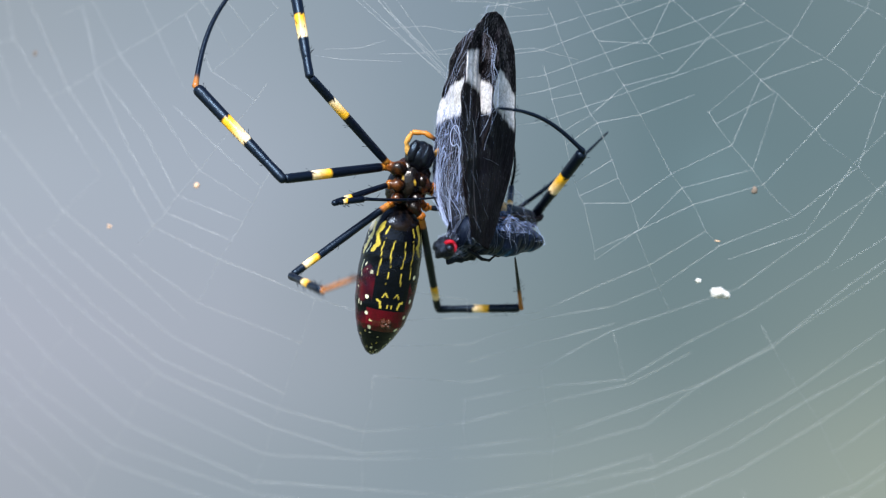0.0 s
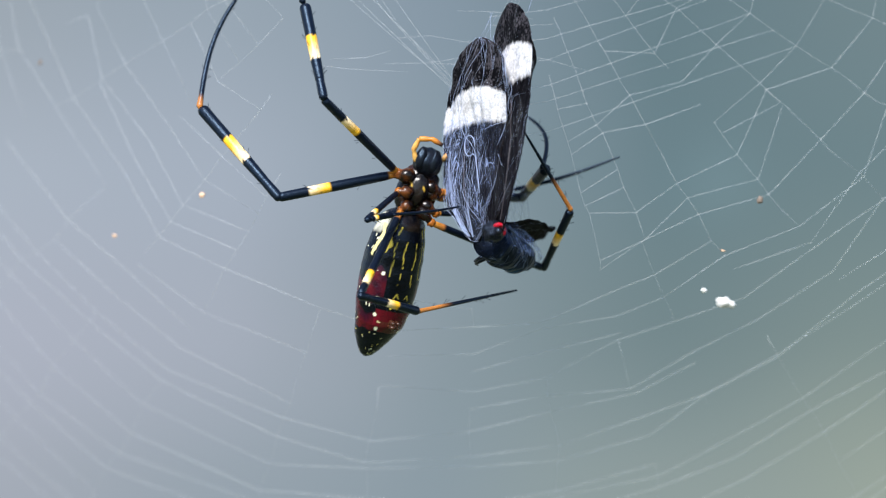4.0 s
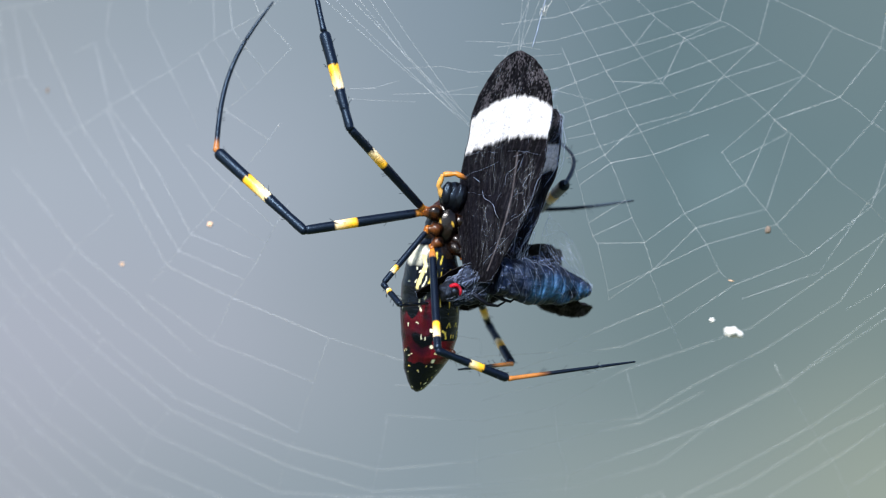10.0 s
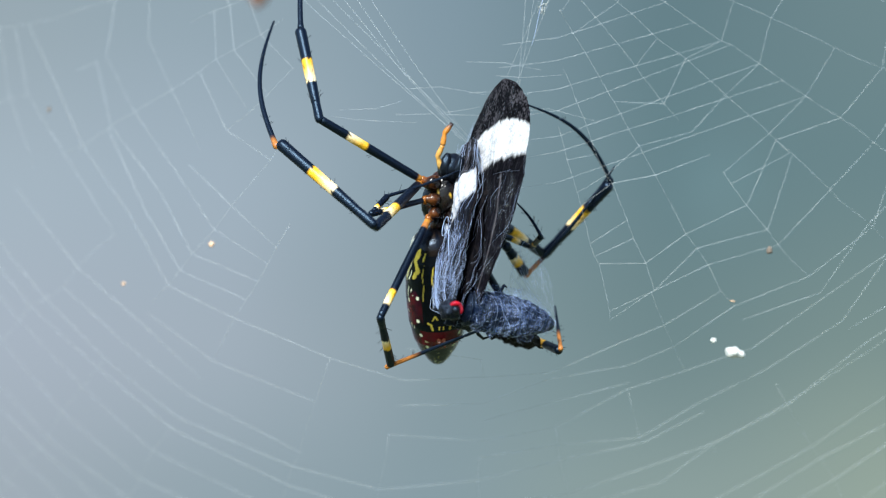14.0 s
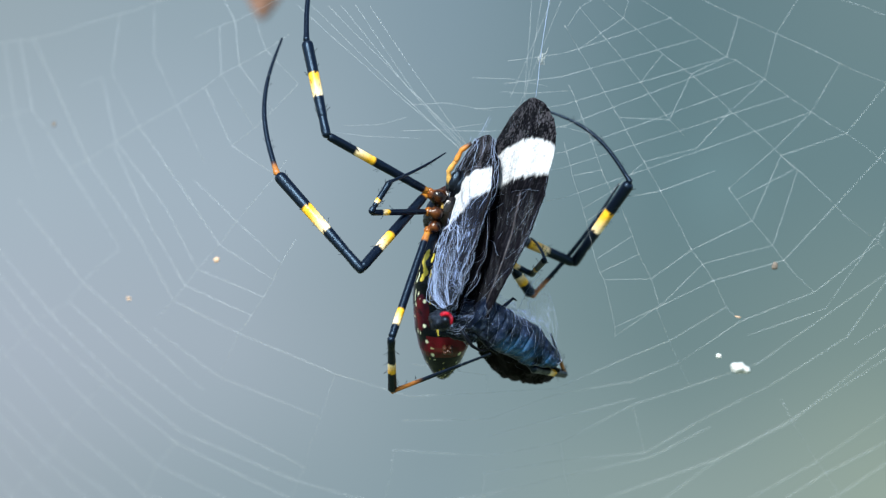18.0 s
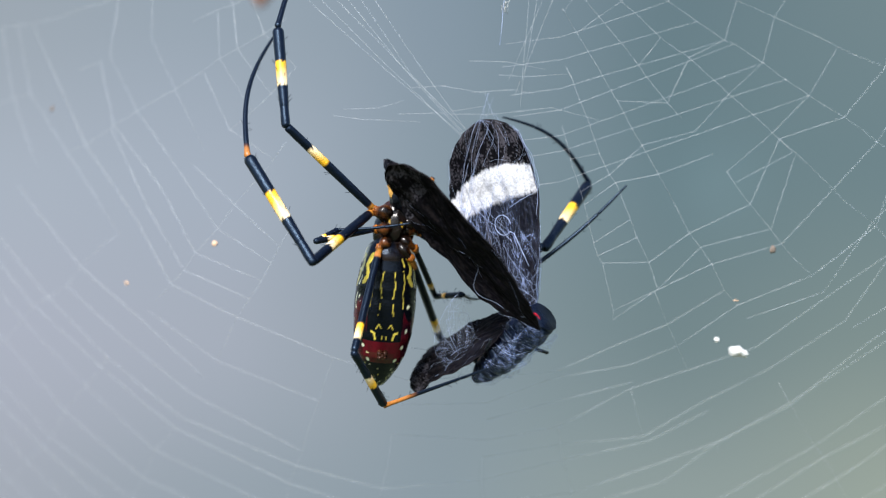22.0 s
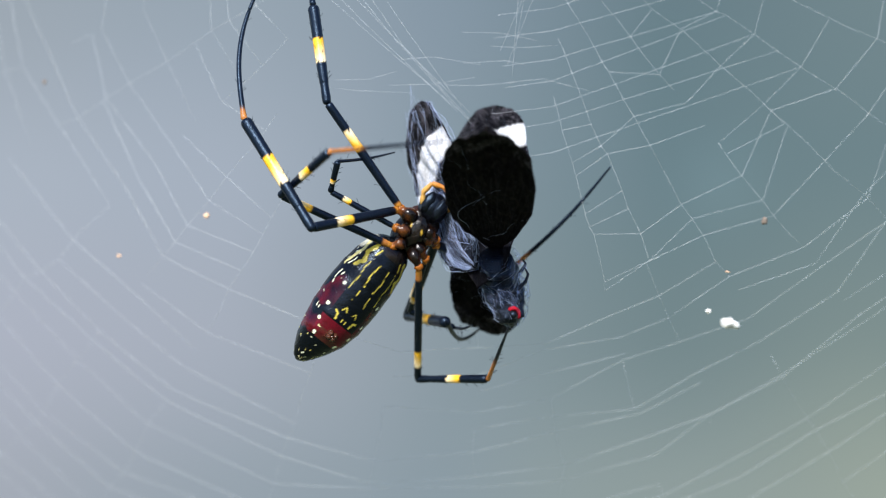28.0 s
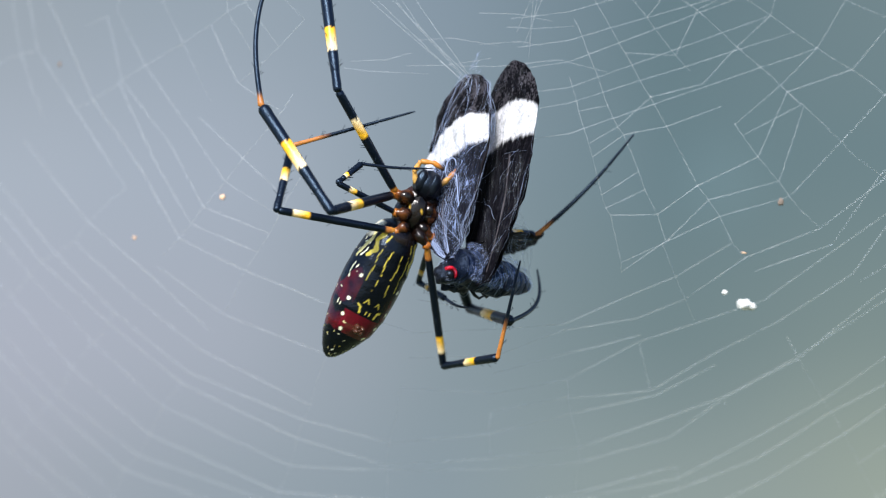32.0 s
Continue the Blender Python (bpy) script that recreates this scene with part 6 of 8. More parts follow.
    swing(right_four,
        [(0, 1.1, 10.7, -10.1, 10.8, 8.5, -9.9, 9.8, -1.4, -4.0),
         (0.5, 2.5, 10.3, -10.0, 11.6, 6.5, -9.6, 11.0, -3.5, -3.7),
         (1, 4.0, 10.3, -9.5, 12.4, 5.0, -9.2, 10.2, -5.1, -3.9),
         (1.5, 3.6, 11.3, -8.1, 7.4, 4.2, -13.9, 3.5, -6.7, -12.9),
         (2, 12.8, 7.0, -6.5, 19.8, 0.5, -3.8, 15.4, -0.7, 6.9),
         (2.5, 9.0, 9.8, -7.9, 16.3, 5.0, -3.1, 14.3, -3.5, 4.5),
         (3, 13.7, 7.2, -5.4, 20.1, 1.5, -0.4, 15.4, 0.3, 10.1),
         (3.5, 13.6, 7.2, -3.0, 16.4, 0.7, 4.0, 11.7, -6.0, 12.1),
         (5.5, 11.4, 6.5, -5.9, 13.4, -1.2, -0.0, 5.7, 0.3, 8.5)],
        [(6, 3.8, 13.4, -3.8, 4.8, 12.3, -13.6, -3.8, 4.5, -12.7),
         (6.5, 11.6, 7.8, -4.0, 14.1, -0.8, 0.3, 10.5, 3.2, 10.6),
         (7, 5.0, 13.2, -3.7, 7.1, 12.0, -13.3, -2.5, 5.7, -11.8),
         (7.5, 6.2, 10.0, -9.2, 15.6, 7.0, -9.9, 19.3, -3.2, -5.8),
         (8, 5.6, 10.5, -9.7, 10.5, 8.9, -18.1, 2.9, 1.0, -14.5),
         (8.5, 13.0, 9.3, -4.1, 17.2, 0.3, -3.3, 15.4, -5.2, 6.7),
         (9, 3.1, 13.5, -6.3, 8.2, 5.5, -8.9, 13.6, -4.8, -8.7),
         (9.5, 14.0, 9.5, -2.3, 19.5, 3.0, 2.8, 17.7, -5.0, 11.0),
         (10, 5.5, 12.4, -7.3, 8.0, 3.8, -11.6, 1.8, -6.0, -11.8)],
        [(10.5, 11.9, 7.5, -6.1, 17.3, 0.2, -10.0, 13.9, -10.8, -10.2),
         (11, 11.4, 3.5, -7.7, 14.9, -4.5, -12.3, 11.2, 6.2, -14.8),
         (11.5, 11.8, 3.2, -6.4, 15.0, -5.0, -10.8, 12.2, 6.0, -13.3),
         (12, 10.4, 6.2, -7.4, 15.2, -1.8, -10.9, 11.2, 8.8, -8.2),
         (12.5, 7.9, 7.5, -7.0, 14.4, 0.5, -9.5, 13.0, -9.3, -3.4),
         (13, 9.1, 7.3, -7.1, 14.2, -1.1, -8.5, 11.0, -10.0, -1.8),
         (13.5, 9.2, 7.3, -6.7, 13.2, -1.6, -8.5, 13.2, 8.8, -3.4),
         (15.5, 9.4, 4.7, -5.8, 12.9, -4.5, -6.4, 12.1, 6.3, -2.3),
         (16, 8.9, 6.2, -6.0, 12.1, -3.1, -6.6, 11.4, 7.3, -1.5)],
        [(16.5, 9.1, 1.3, -6.9, 12.8, -8.0, -7.1, 11.4, 2.5, -2.4),
         (17, 9.0, -1.0, -7.2, 14.0, 7.5, -8.1, 10.9, -2.7, -3.5),
         (17.5, 9.8, -1.0, -7.2, 14.4, 7.7, -7.9, 11.6, -2.5, -3.3),
         (18, 9.5, -1.0, -7.8, 13.5, 8.0, -8.8, 11.4, -2.2, -3.8),
         (18.5, 9.6, 3.0, -8.1, 12.3, -6.5, -7.9, 11.2, 4.3, -3.9),
         (19, 9.0, 5.7, -7.5, 10.6, -3.8, -5.5, 10.0, 4.7, 2.3),
         (19.5, 7.3, 6.3, -7.8, 9.2, -3.5, -7.4, 8.3, 7.1, -2.7),
         (20, 5.2, 8.0, -8.5, 7.2, -1.7, -9.0, 6.2, 9.4, -5.9),
         (20.5, 5.7, 7.8, -8.1, 8.0, -1.9, -8.3, 6.6, 8.6, -3.5)],
        [(21, 5.5, 7.5, -7.1, 7.2, -2.2, -8.0, 6.8, 7.6, -1.9),
         (21.5, 0.5, 11.7, -4.9, 3.7, 3.0, -8.5, 4.8, -8.4, -6.8),
         (22, -0.7, 11.3, -6.8, 3.8, 2.8, -9.0, 4.9, -8.4, -6.1),
         (22.5, 0.6, 10.3, -7.0, 4.3, 1.3, -8.7, 6.0, -9.9, -6.1),
         (23, 2.5, 9.3, -7.1, 5.9, 0.0, -8.0, 7.6, -11.3, -6.3),
         (23.5, 1.2, 9.8, -7.5, 5.3, 1.3, -10.6, 8.9, -9.6, -8.9),
         (24, 2.7, 8.8, -9.2, 9.7, 7.3, -16.0, 15.0, -1.5, -10.6),
         (24.5, -0.9, 11.5, -8.5, -0.9, 5.7, -16.5, -6.9, -2.5, -11.1),
         (25, 6.8, 6.3, -11.7, 14.0, -0.5, -10.7, 15.9, -10.8, -5.6)],
        [(25.5, 0.6, 11.9, -9.1, 3.3, 10.5, -18.5, -4.0, 2.2, -15.0),
         (27.5, 3.3, 9.0, -12.3, 11.7, 4.0, -10.8, 16.7, 1.5, -0.6),
         (28, -2.4, 8.2, -14.6, 5.7, 2.5, -14.3, 7.8, -7.0, -8.1),
         (28.5, -5.4, 8.8, -14.0, 0.5, 1.8, -17.8, 3.6, -7.9, -12.3),
         (29, -7.7, 9.7, -12.8, -3.9, 4.5, -20.4, 0.9, -4.9, -15.7),
         (29.5, -7.4, 9.0, -13.8, -6.6, 1.5, -20.1, -7.1, -6.5, -11.8),
         (30, -7.1, 9.5, -13.8, -9.2, 1.3, -19.0, -11.6, -6.0, -10.3),
         (30.5, -6.2, 9.0, -14.2, -6.3, 0.3, -18.9, -5.8, -7.8, -10.6),
         (31, -5.3, 8.3, -14.9, -1.5, -0.2, -18.3, 1.0, -9.1, -11.2)],
        [(31.5, -4.8, 8.0, -14.6, 3.0, 2.0, -14.5, 10.5, -2.0, -6.6),
         (32, -1.3, 6.8, -15.2, 4.8, -0.9, -13.9, 7.3, -3.7, -2.9)])
    swing(right_two,
        [(0, 12.3, 8.7, 0.8, 17.6, 0.7, 8.0, 5.4, -5.0, 12.6),
         (0.5, 11.8, 9.8, 1.6, 17.2, 3.2, 10.0, 8.9, 12.5, 16.8),
         (1, 10.1, 11.7, 1.5, 16.9, 6.8, 10.0, 8.5, -2.5, 16.7),
         (1.5, 10.3, 11.8, 2.3, 15.9, 4.3, 9.7, 9.0, 14.3, 16.9),
         (2, 10.8, 12.1, 3.4, 15.0, 2.7, 9.6, 9.0, 13.7, 16.1),
         (2.5, 10.9, 11.8, 4.1, 14.9, 1.8, 9.3, 10.3, 13.7, 15.4),
         (3, 11.1, 11.8, 4.7, 14.7, 1.2, 9.0, 11.5, 13.7, 14.8),
         (3.5, 10.9, 11.8, 4.7, 13.3, 0.5, 8.0, 10.5, 12.8, 14.4),
         (5.5, 8.7, 12.5, 3.7, 11.2, 1.2, 6.7, 10.0, 12.8, 14.6)],
        [(6, 9.5, 12.1, 3.5, 12.8, 0.9, 6.6, 10.5, 12.0, 15.1),
         (6.5, 9.8, 11.7, 4.0, 13.0, 0.6, 6.9, 10.8, 11.8, 15.2),
         (7, 10.4, 11.5, 4.4, 13.7, 0.2, 6.9, 11.8, 11.5, 15.2),
         (7.5, 11.9, 10.8, 5.1, 14.2, -0.7, 7.3, 12.7, 10.8, 15.4),
         (8, 12.3, 11.1, 5.2, 14.3, -0.5, 7.8, 12.7, 11.7, 14.9),
         (8.5, 11.9, 11.7, 5.9, 13.9, 0.1, 8.1, 12.7, 12.5, 14.9),
         (9, 11.4, 12.5, 6.1, 12.9, 0.8, 8.2, 12.1, 13.2, 15.0),
         (9.5, 11.2, 12.7, 6.1, 13.0, 1.1, 8.5, 12.2, 13.7, 14.8),
         (10, 11.6, 12.5, 6.3, 14.0, 1.1, 8.9, 13.1, 14.0, 14.7)],
        [(10.5, 10.4, 12.2, 6.5, 11.6, 0.6, 9.2, 11.4, 14.1, 13.6),
         (11, 9.4, 12.0, 8.9, 10.6, 0.4, 11.5, 11.5, 14.3, 13.7),
         (11.5, 9.1, 12.3, 8.7, 10.4, 0.4, 10.0, 10.2, 14.1, 13.7),
         (12, 10.1, 12.1, 8.9, 11.2, 0.2, 9.7, 9.3, 13.3, 14.5),
         (12.5, 10.7, 11.0, 4.5, 18.1, 2.7, 9.0, 23.6, 15.3, 12.5),
         (13, 11.2, 9.8, 1.2, 18.6, 8.1, 10.5, 9.4, 6.5, 21.1),
         (13.5, 11.7, 10.5, 2.1, 19.3, 6.2, 10.3, 9.7, 0.2, 18.8),
         (15.5, 12.2, 9.2, 3.6, 19.7, 7.5, 12.8, 9.1, 5.8, 22.1),
         (16, 12.6, 10.0, 3.7, 20.2, 7.8, 12.6, 9.6, 6.3, 21.8)],
        [(16.5, 12.9, 8.7, 3.4, 19.8, 5.8, 12.8, 9.6, 0.5, 21.3),
         (17, 13.2, 8.2, 2.8, 19.6, 6.5, 12.9, 10.7, -2.0, 19.8),
         (17.5, 14.0, 8.8, 3.5, 19.9, 4.7, 13.1, 10.7, -3.5, 20.0),
         (18, 14.5, 7.2, 4.1, 20.7, 2.8, 13.3, 9.9, 5.5, 22.0),
         (18.5, 13.4, 8.3, 3.5, 19.3, 4.2, 13.1, 9.5, -0.2, 22.3),
         (19, 12.2, 8.5, 2.9, 18.1, 6.0, 13.0, 9.3, 3.8, 23.9),
         (19.5, 10.9, 9.0, 2.0, 16.4, 5.7, 12.1, 7.9, 2.7, 23.0),
         (20, 9.5, 9.2, 1.0, 14.8, 4.2, 10.6, 5.2, 4.0, 21.0),
         (20.5, 8.1, 11.3, 1.0, 14.5, 6.3, 9.9, 5.1, 1.0, 19.1)],
        [(21, 8.0, 11.3, 2.3, 15.4, 6.5, 10.4, 5.8, 0.5, 19.0),
         (21.5, 10.1, 8.7, 3.7, 14.3, -0.5, 10.0, 11.2, 10.2, 18.8),
         (22, 11.2, 3.2, 3.9, 16.7, 10.8, 11.5, 6.4, 4.5, 18.9),
         (22.5, 11.7, 4.5, 5.0, 17.0, 13.3, 11.3, 6.5, 6.8, 18.2),
         (23, 13.1, 4.0, 5.1, 17.0, 14.2, 10.2, 6.0, 9.8, 17.9),
         (23.5, 13.5, 1.0, 4.2, 21.4, 10.0, 4.7, 24.8, -3.5, 7.2),
         (24, 13.5, 0.9, 4.4, 21.1, 10.0, 6.5, 17.4, -1.7, 13.8),
         (24.5, 13.6, 1.0, 3.8, 17.6, 12.2, 5.2, 15.0, -0.2, 11.4),
         (25, 12.0, 7.0, 3.0, 14.1, -4.8, 2.4, 14.0, 8.1, 8.3)],
        [(25.5, 8.3, 12.2, 1.1, 10.5, 0.6, -0.8, 13.7, 13.8, 3.1),
         (27.5, 1.3, 12.1, -7.2, 3.8, 0.4, -7.5, 8.7, 13.6, -9.2),
         (28, -3.7, 11.9, -7.4, 1.0, 0.9, -7.8, 5.0, 14.5, -8.8),
         (28.5, 1.9, 4.7, -12.8, 9.6, 14.0, -13.0, 14.1, 4.3, -3.7),
         (29, -1.4, 11.0, -9.6, 8.2, 8.5, -16.4, 16.4, -2.0, -21.2),
         (29.5, 2.4, 5.3, -12.3, 13.0, 10.7, -11.2, 19.7, 1.2, -3.1),
         (30, -0.2, 11.1, -9.6, 11.7, 9.5, -8.3, 15.7, -2.3, -1.6),
         (30.5, 1.0, 8.0, -11.6, 11.2, 2.5, -8.5, 15.6, 12.5, 0.5),
         (31, -3.7, 12.2, -8.1, 8.1, 10.8, -9.2, 13.1, -1.5, -4.3)],
        [(31.5, -0.2, 11.5, -8.0, 6.8, 1.8, -8.7, 11.5, 13.8, -2.9),
         (32, 1.7, 10.3, -8.6, 6.3, -0.7, -9.8, 9.7, 11.8, -4.1)])
    swing(right_one,
        [(0, 5.2, 6.2, 1.4, 8.4, 10.3, 0.3, 20.9, 7.5, 10.6),
         (0.5, 5.1, 6.5, 1.7, 8.0, 10.8, 0.6, 20.9, 8.3, 10.5),
         (1, 4.9, 7.0, 2.1, 7.3, 11.6, 1.4, 20.8, 9.0, 10.4),
         (1.5, 4.8, 7.2, 2.8, 6.9, 12.1, 2.3, 21.0, 9.5, 10.2),
         (2, 5.0, 7.6, 2.9, 6.6, 12.6, 3.2, 21.3, 10.0, 10.0),
         (2.5, 4.6, 7.7, 3.1, 6.0, 12.7, 4.1, 21.3, 10.0, 9.4),
         (3, 4.5, 7.9, 3.3, 5.5, 12.7, 5.1, 21.4, 10.3, 8.8),
         (3.5, 4.5, 7.7, 3.9, 5.9, 12.7, 4.9, 21.6, 10.0, 9.0),
         (5.5, 4.6, 6.8, 3.6, 7.3, 11.2, 4.5, 22.6, 8.3, 9.9)],
        [(6, 4.9, 6.8, 3.5, 7.7, 11.2, 4.5, 22.8, 8.3, 10.1),
         (6.5, 4.8, 6.8, 3.5, 7.7, 11.1, 4.2, 22.9, 8.0, 9.8),
         (7, 4.9, 7.0, 3.4, 7.6, 11.5, 4.1, 22.8, 8.5, 9.6),
         (7.5, 5.2, 7.3, 3.7, 7.4, 12.0, 4.8, 22.9, 9.3, 9.6),
         (8, 5.6, 7.6, 3.8, 7.2, 12.3, 5.6, 22.9, 9.5, 9.6),
         (8.5, 5.5, 7.8, 3.9, 6.9, 12.6, 5.6, 22.8, 9.8, 8.7),
         (9, 5.7, 7.9, 3.5, 6.6, 12.8, 5.4, 22.6, 10.0, 8.0),
         (9.5, 5.6, 8.0, 4.0, 6.2, 3.0, 5.7, 22.4, 5.2, 7.5),
         (10, 5.7, 8.0, 4.2, 6.3, 12.8, 6.3, 22.5, 10.3, 7.2)],
        [(10.5, 4.6, 7.7, 5.2, 6.0, 12.4, 7.1, 22.2, 9.8, 6.8),
         (11, 4.1, 7.5, 5.9, 5.8, 2.7, 7.5, 22.0, 5.0, 6.2),
         (11.5, 3.9, 7.5, 5.9, 5.9, 12.3, 6.8, 22.1, 9.8, 6.7),
         (12, 4.5, 7.6, 5.2, 5.8, 2.5, 5.7, 22.0, 4.8, 7.1),
         (12.5, 4.7, 6.4, 3.9, 6.9, 10.8, 1.9, 21.0, 8.3, 10.0),
         (13, 6.3, 5.0, 2.9, 9.6, 8.2, 0.4, 19.8, 6.0, 13.1),
         (13.5, 7.1, 5.2, 3.6, 9.6, 8.5, 0.4, 19.8, 6.0, 13.0),
         (15.5, 6.9, 3.2, 4.6, 9.6, 4.5, 0.2, 19.8, 6.3, 13.0),
         (16, 7.5, 4.0, 4.4, 9.7, 6.2, 0.2, 19.9, 7.5, 13.0)],
        [(16.5, 7.6, 1.8, 4.6, 10.1, 2.0, -0.1, 19.0, 5.0, 13.3),
         (17, 7.9, 1.5, 4.5, 10.3, 1.7, -0.2, 18.3, 5.2, 13.7),
         (17.5, 8.0, 3.8, 4.6, 10.1, 4.7, -0.1, 19.0, 6.5, 13.5),
         (18, 6.9, 4.5, 4.2, 9.7, 6.8, 0.3, 19.7, 6.0, 13.3),
         (18.5, 5.9, 5.7, 3.7, 8.5, 9.3, 0.7, 19.7, 6.8, 12.4),
         (19, 4.7, 6.3, 3.4, 7.1, 10.7, 1.7, 19.9, 8.3, 11.7),
         (19.5, 5.0, 5.0, 3.1, 8.3, 8.3, 0.5, 19.7, 6.0, 12.0),
         (20, 4.6, 3.7, 2.1, 9.1, 5.7, 0.1, 19.7, 7.0, 12.6),
         (20.5, 4.9, 5.0, 2.8, 8.5, 8.0, 0.4, 20.1, 6.0, 11.8)],
        [(21, 4.5, 5.2, 3.8, 7.7, 8.5, 1.2, 20.6, 6.0, 11.2),
         (21.5, 4.0, 4.2, 3.5, 8.1, 6.5, 0.9, 20.8, 7.5, 11.2),
         (22, 3.5, 2.2, 2.6, 8.3, 3.2, 0.7, 20.8, 5.5, 11.2),
         (22.5, 4.0, 2.3, 3.0, 8.6, 3.2, 0.7, 21.0, 5.5, 11.2),
         (23, 4.9, 3.5, 3.3, 8.9, 5.5, 0.6, 21.3, 6.8, 11.2),
         (23.5, 4.9, 3.5, 2.9, 8.9, 5.5, 0.2, 21.0, 7.0, 11.2),
         (24, 4.8, 3.7, 2.0, 9.1, 5.7, -0.4, 20.6, 7.0, 11.4),
         (24.5, 4.8, 4.5, 1.6, 8.9, 7.5, 0.0, 20.7, 6.0, 11.4),
         (25, 4.6, 5.2, 0.7, 8.9, 8.3, 0.3, 20.8, 6.0, 11.4)],
        [(25.5, 5.0, 5.5, 0.9, 9.0, 8.8, -0.1, 20.6, 6.0, 11.1),
         (27.5, 5.5, 5.8, -0.1, 8.7, 9.8, -1.3, 20.1, 7.3, 10.3),
         (28, 5.2, 5.7, -0.5, 8.7, 9.5, -1.6, 20.0, 7.0, 10.1),
         (28.5, 5.3, 5.3, -0.4, 9.1, 8.8, -1.4, 19.9, 6.0, 10.6),
         (29, 5.3, 4.5, -0.4, 9.4, 7.8, -1.1, 20.0, 6.0, 11.3),
         (29.5, 4.7, 3.5, -0.1, 9.4, 6.0, -0.6, 20.5, 7.0, 11.4),
         (30, 4.9, 4.0, 0.0, 9.3, 7.0, 0.1, 21.0, 6.0, 11.5),
         (30.5, 4.7, 3.7, 0.0, 9.4, 6.2, -0.2, 21.0, 7.3, 11.3),
         (31, 4.8, 4.0, -0.1, 9.5, 6.5, -0.4, 21.0, 7.7, 11.3)],
        [(31.5, 4.6, 3.5, 0.2, 9.3, 5.7, -0.3, 20.8, 6.8, 11.3),
         (32, 4.6, 4.3, 0.2, 9.3, 6.7, -0.2, 20.7, 6.0, 11.6)])
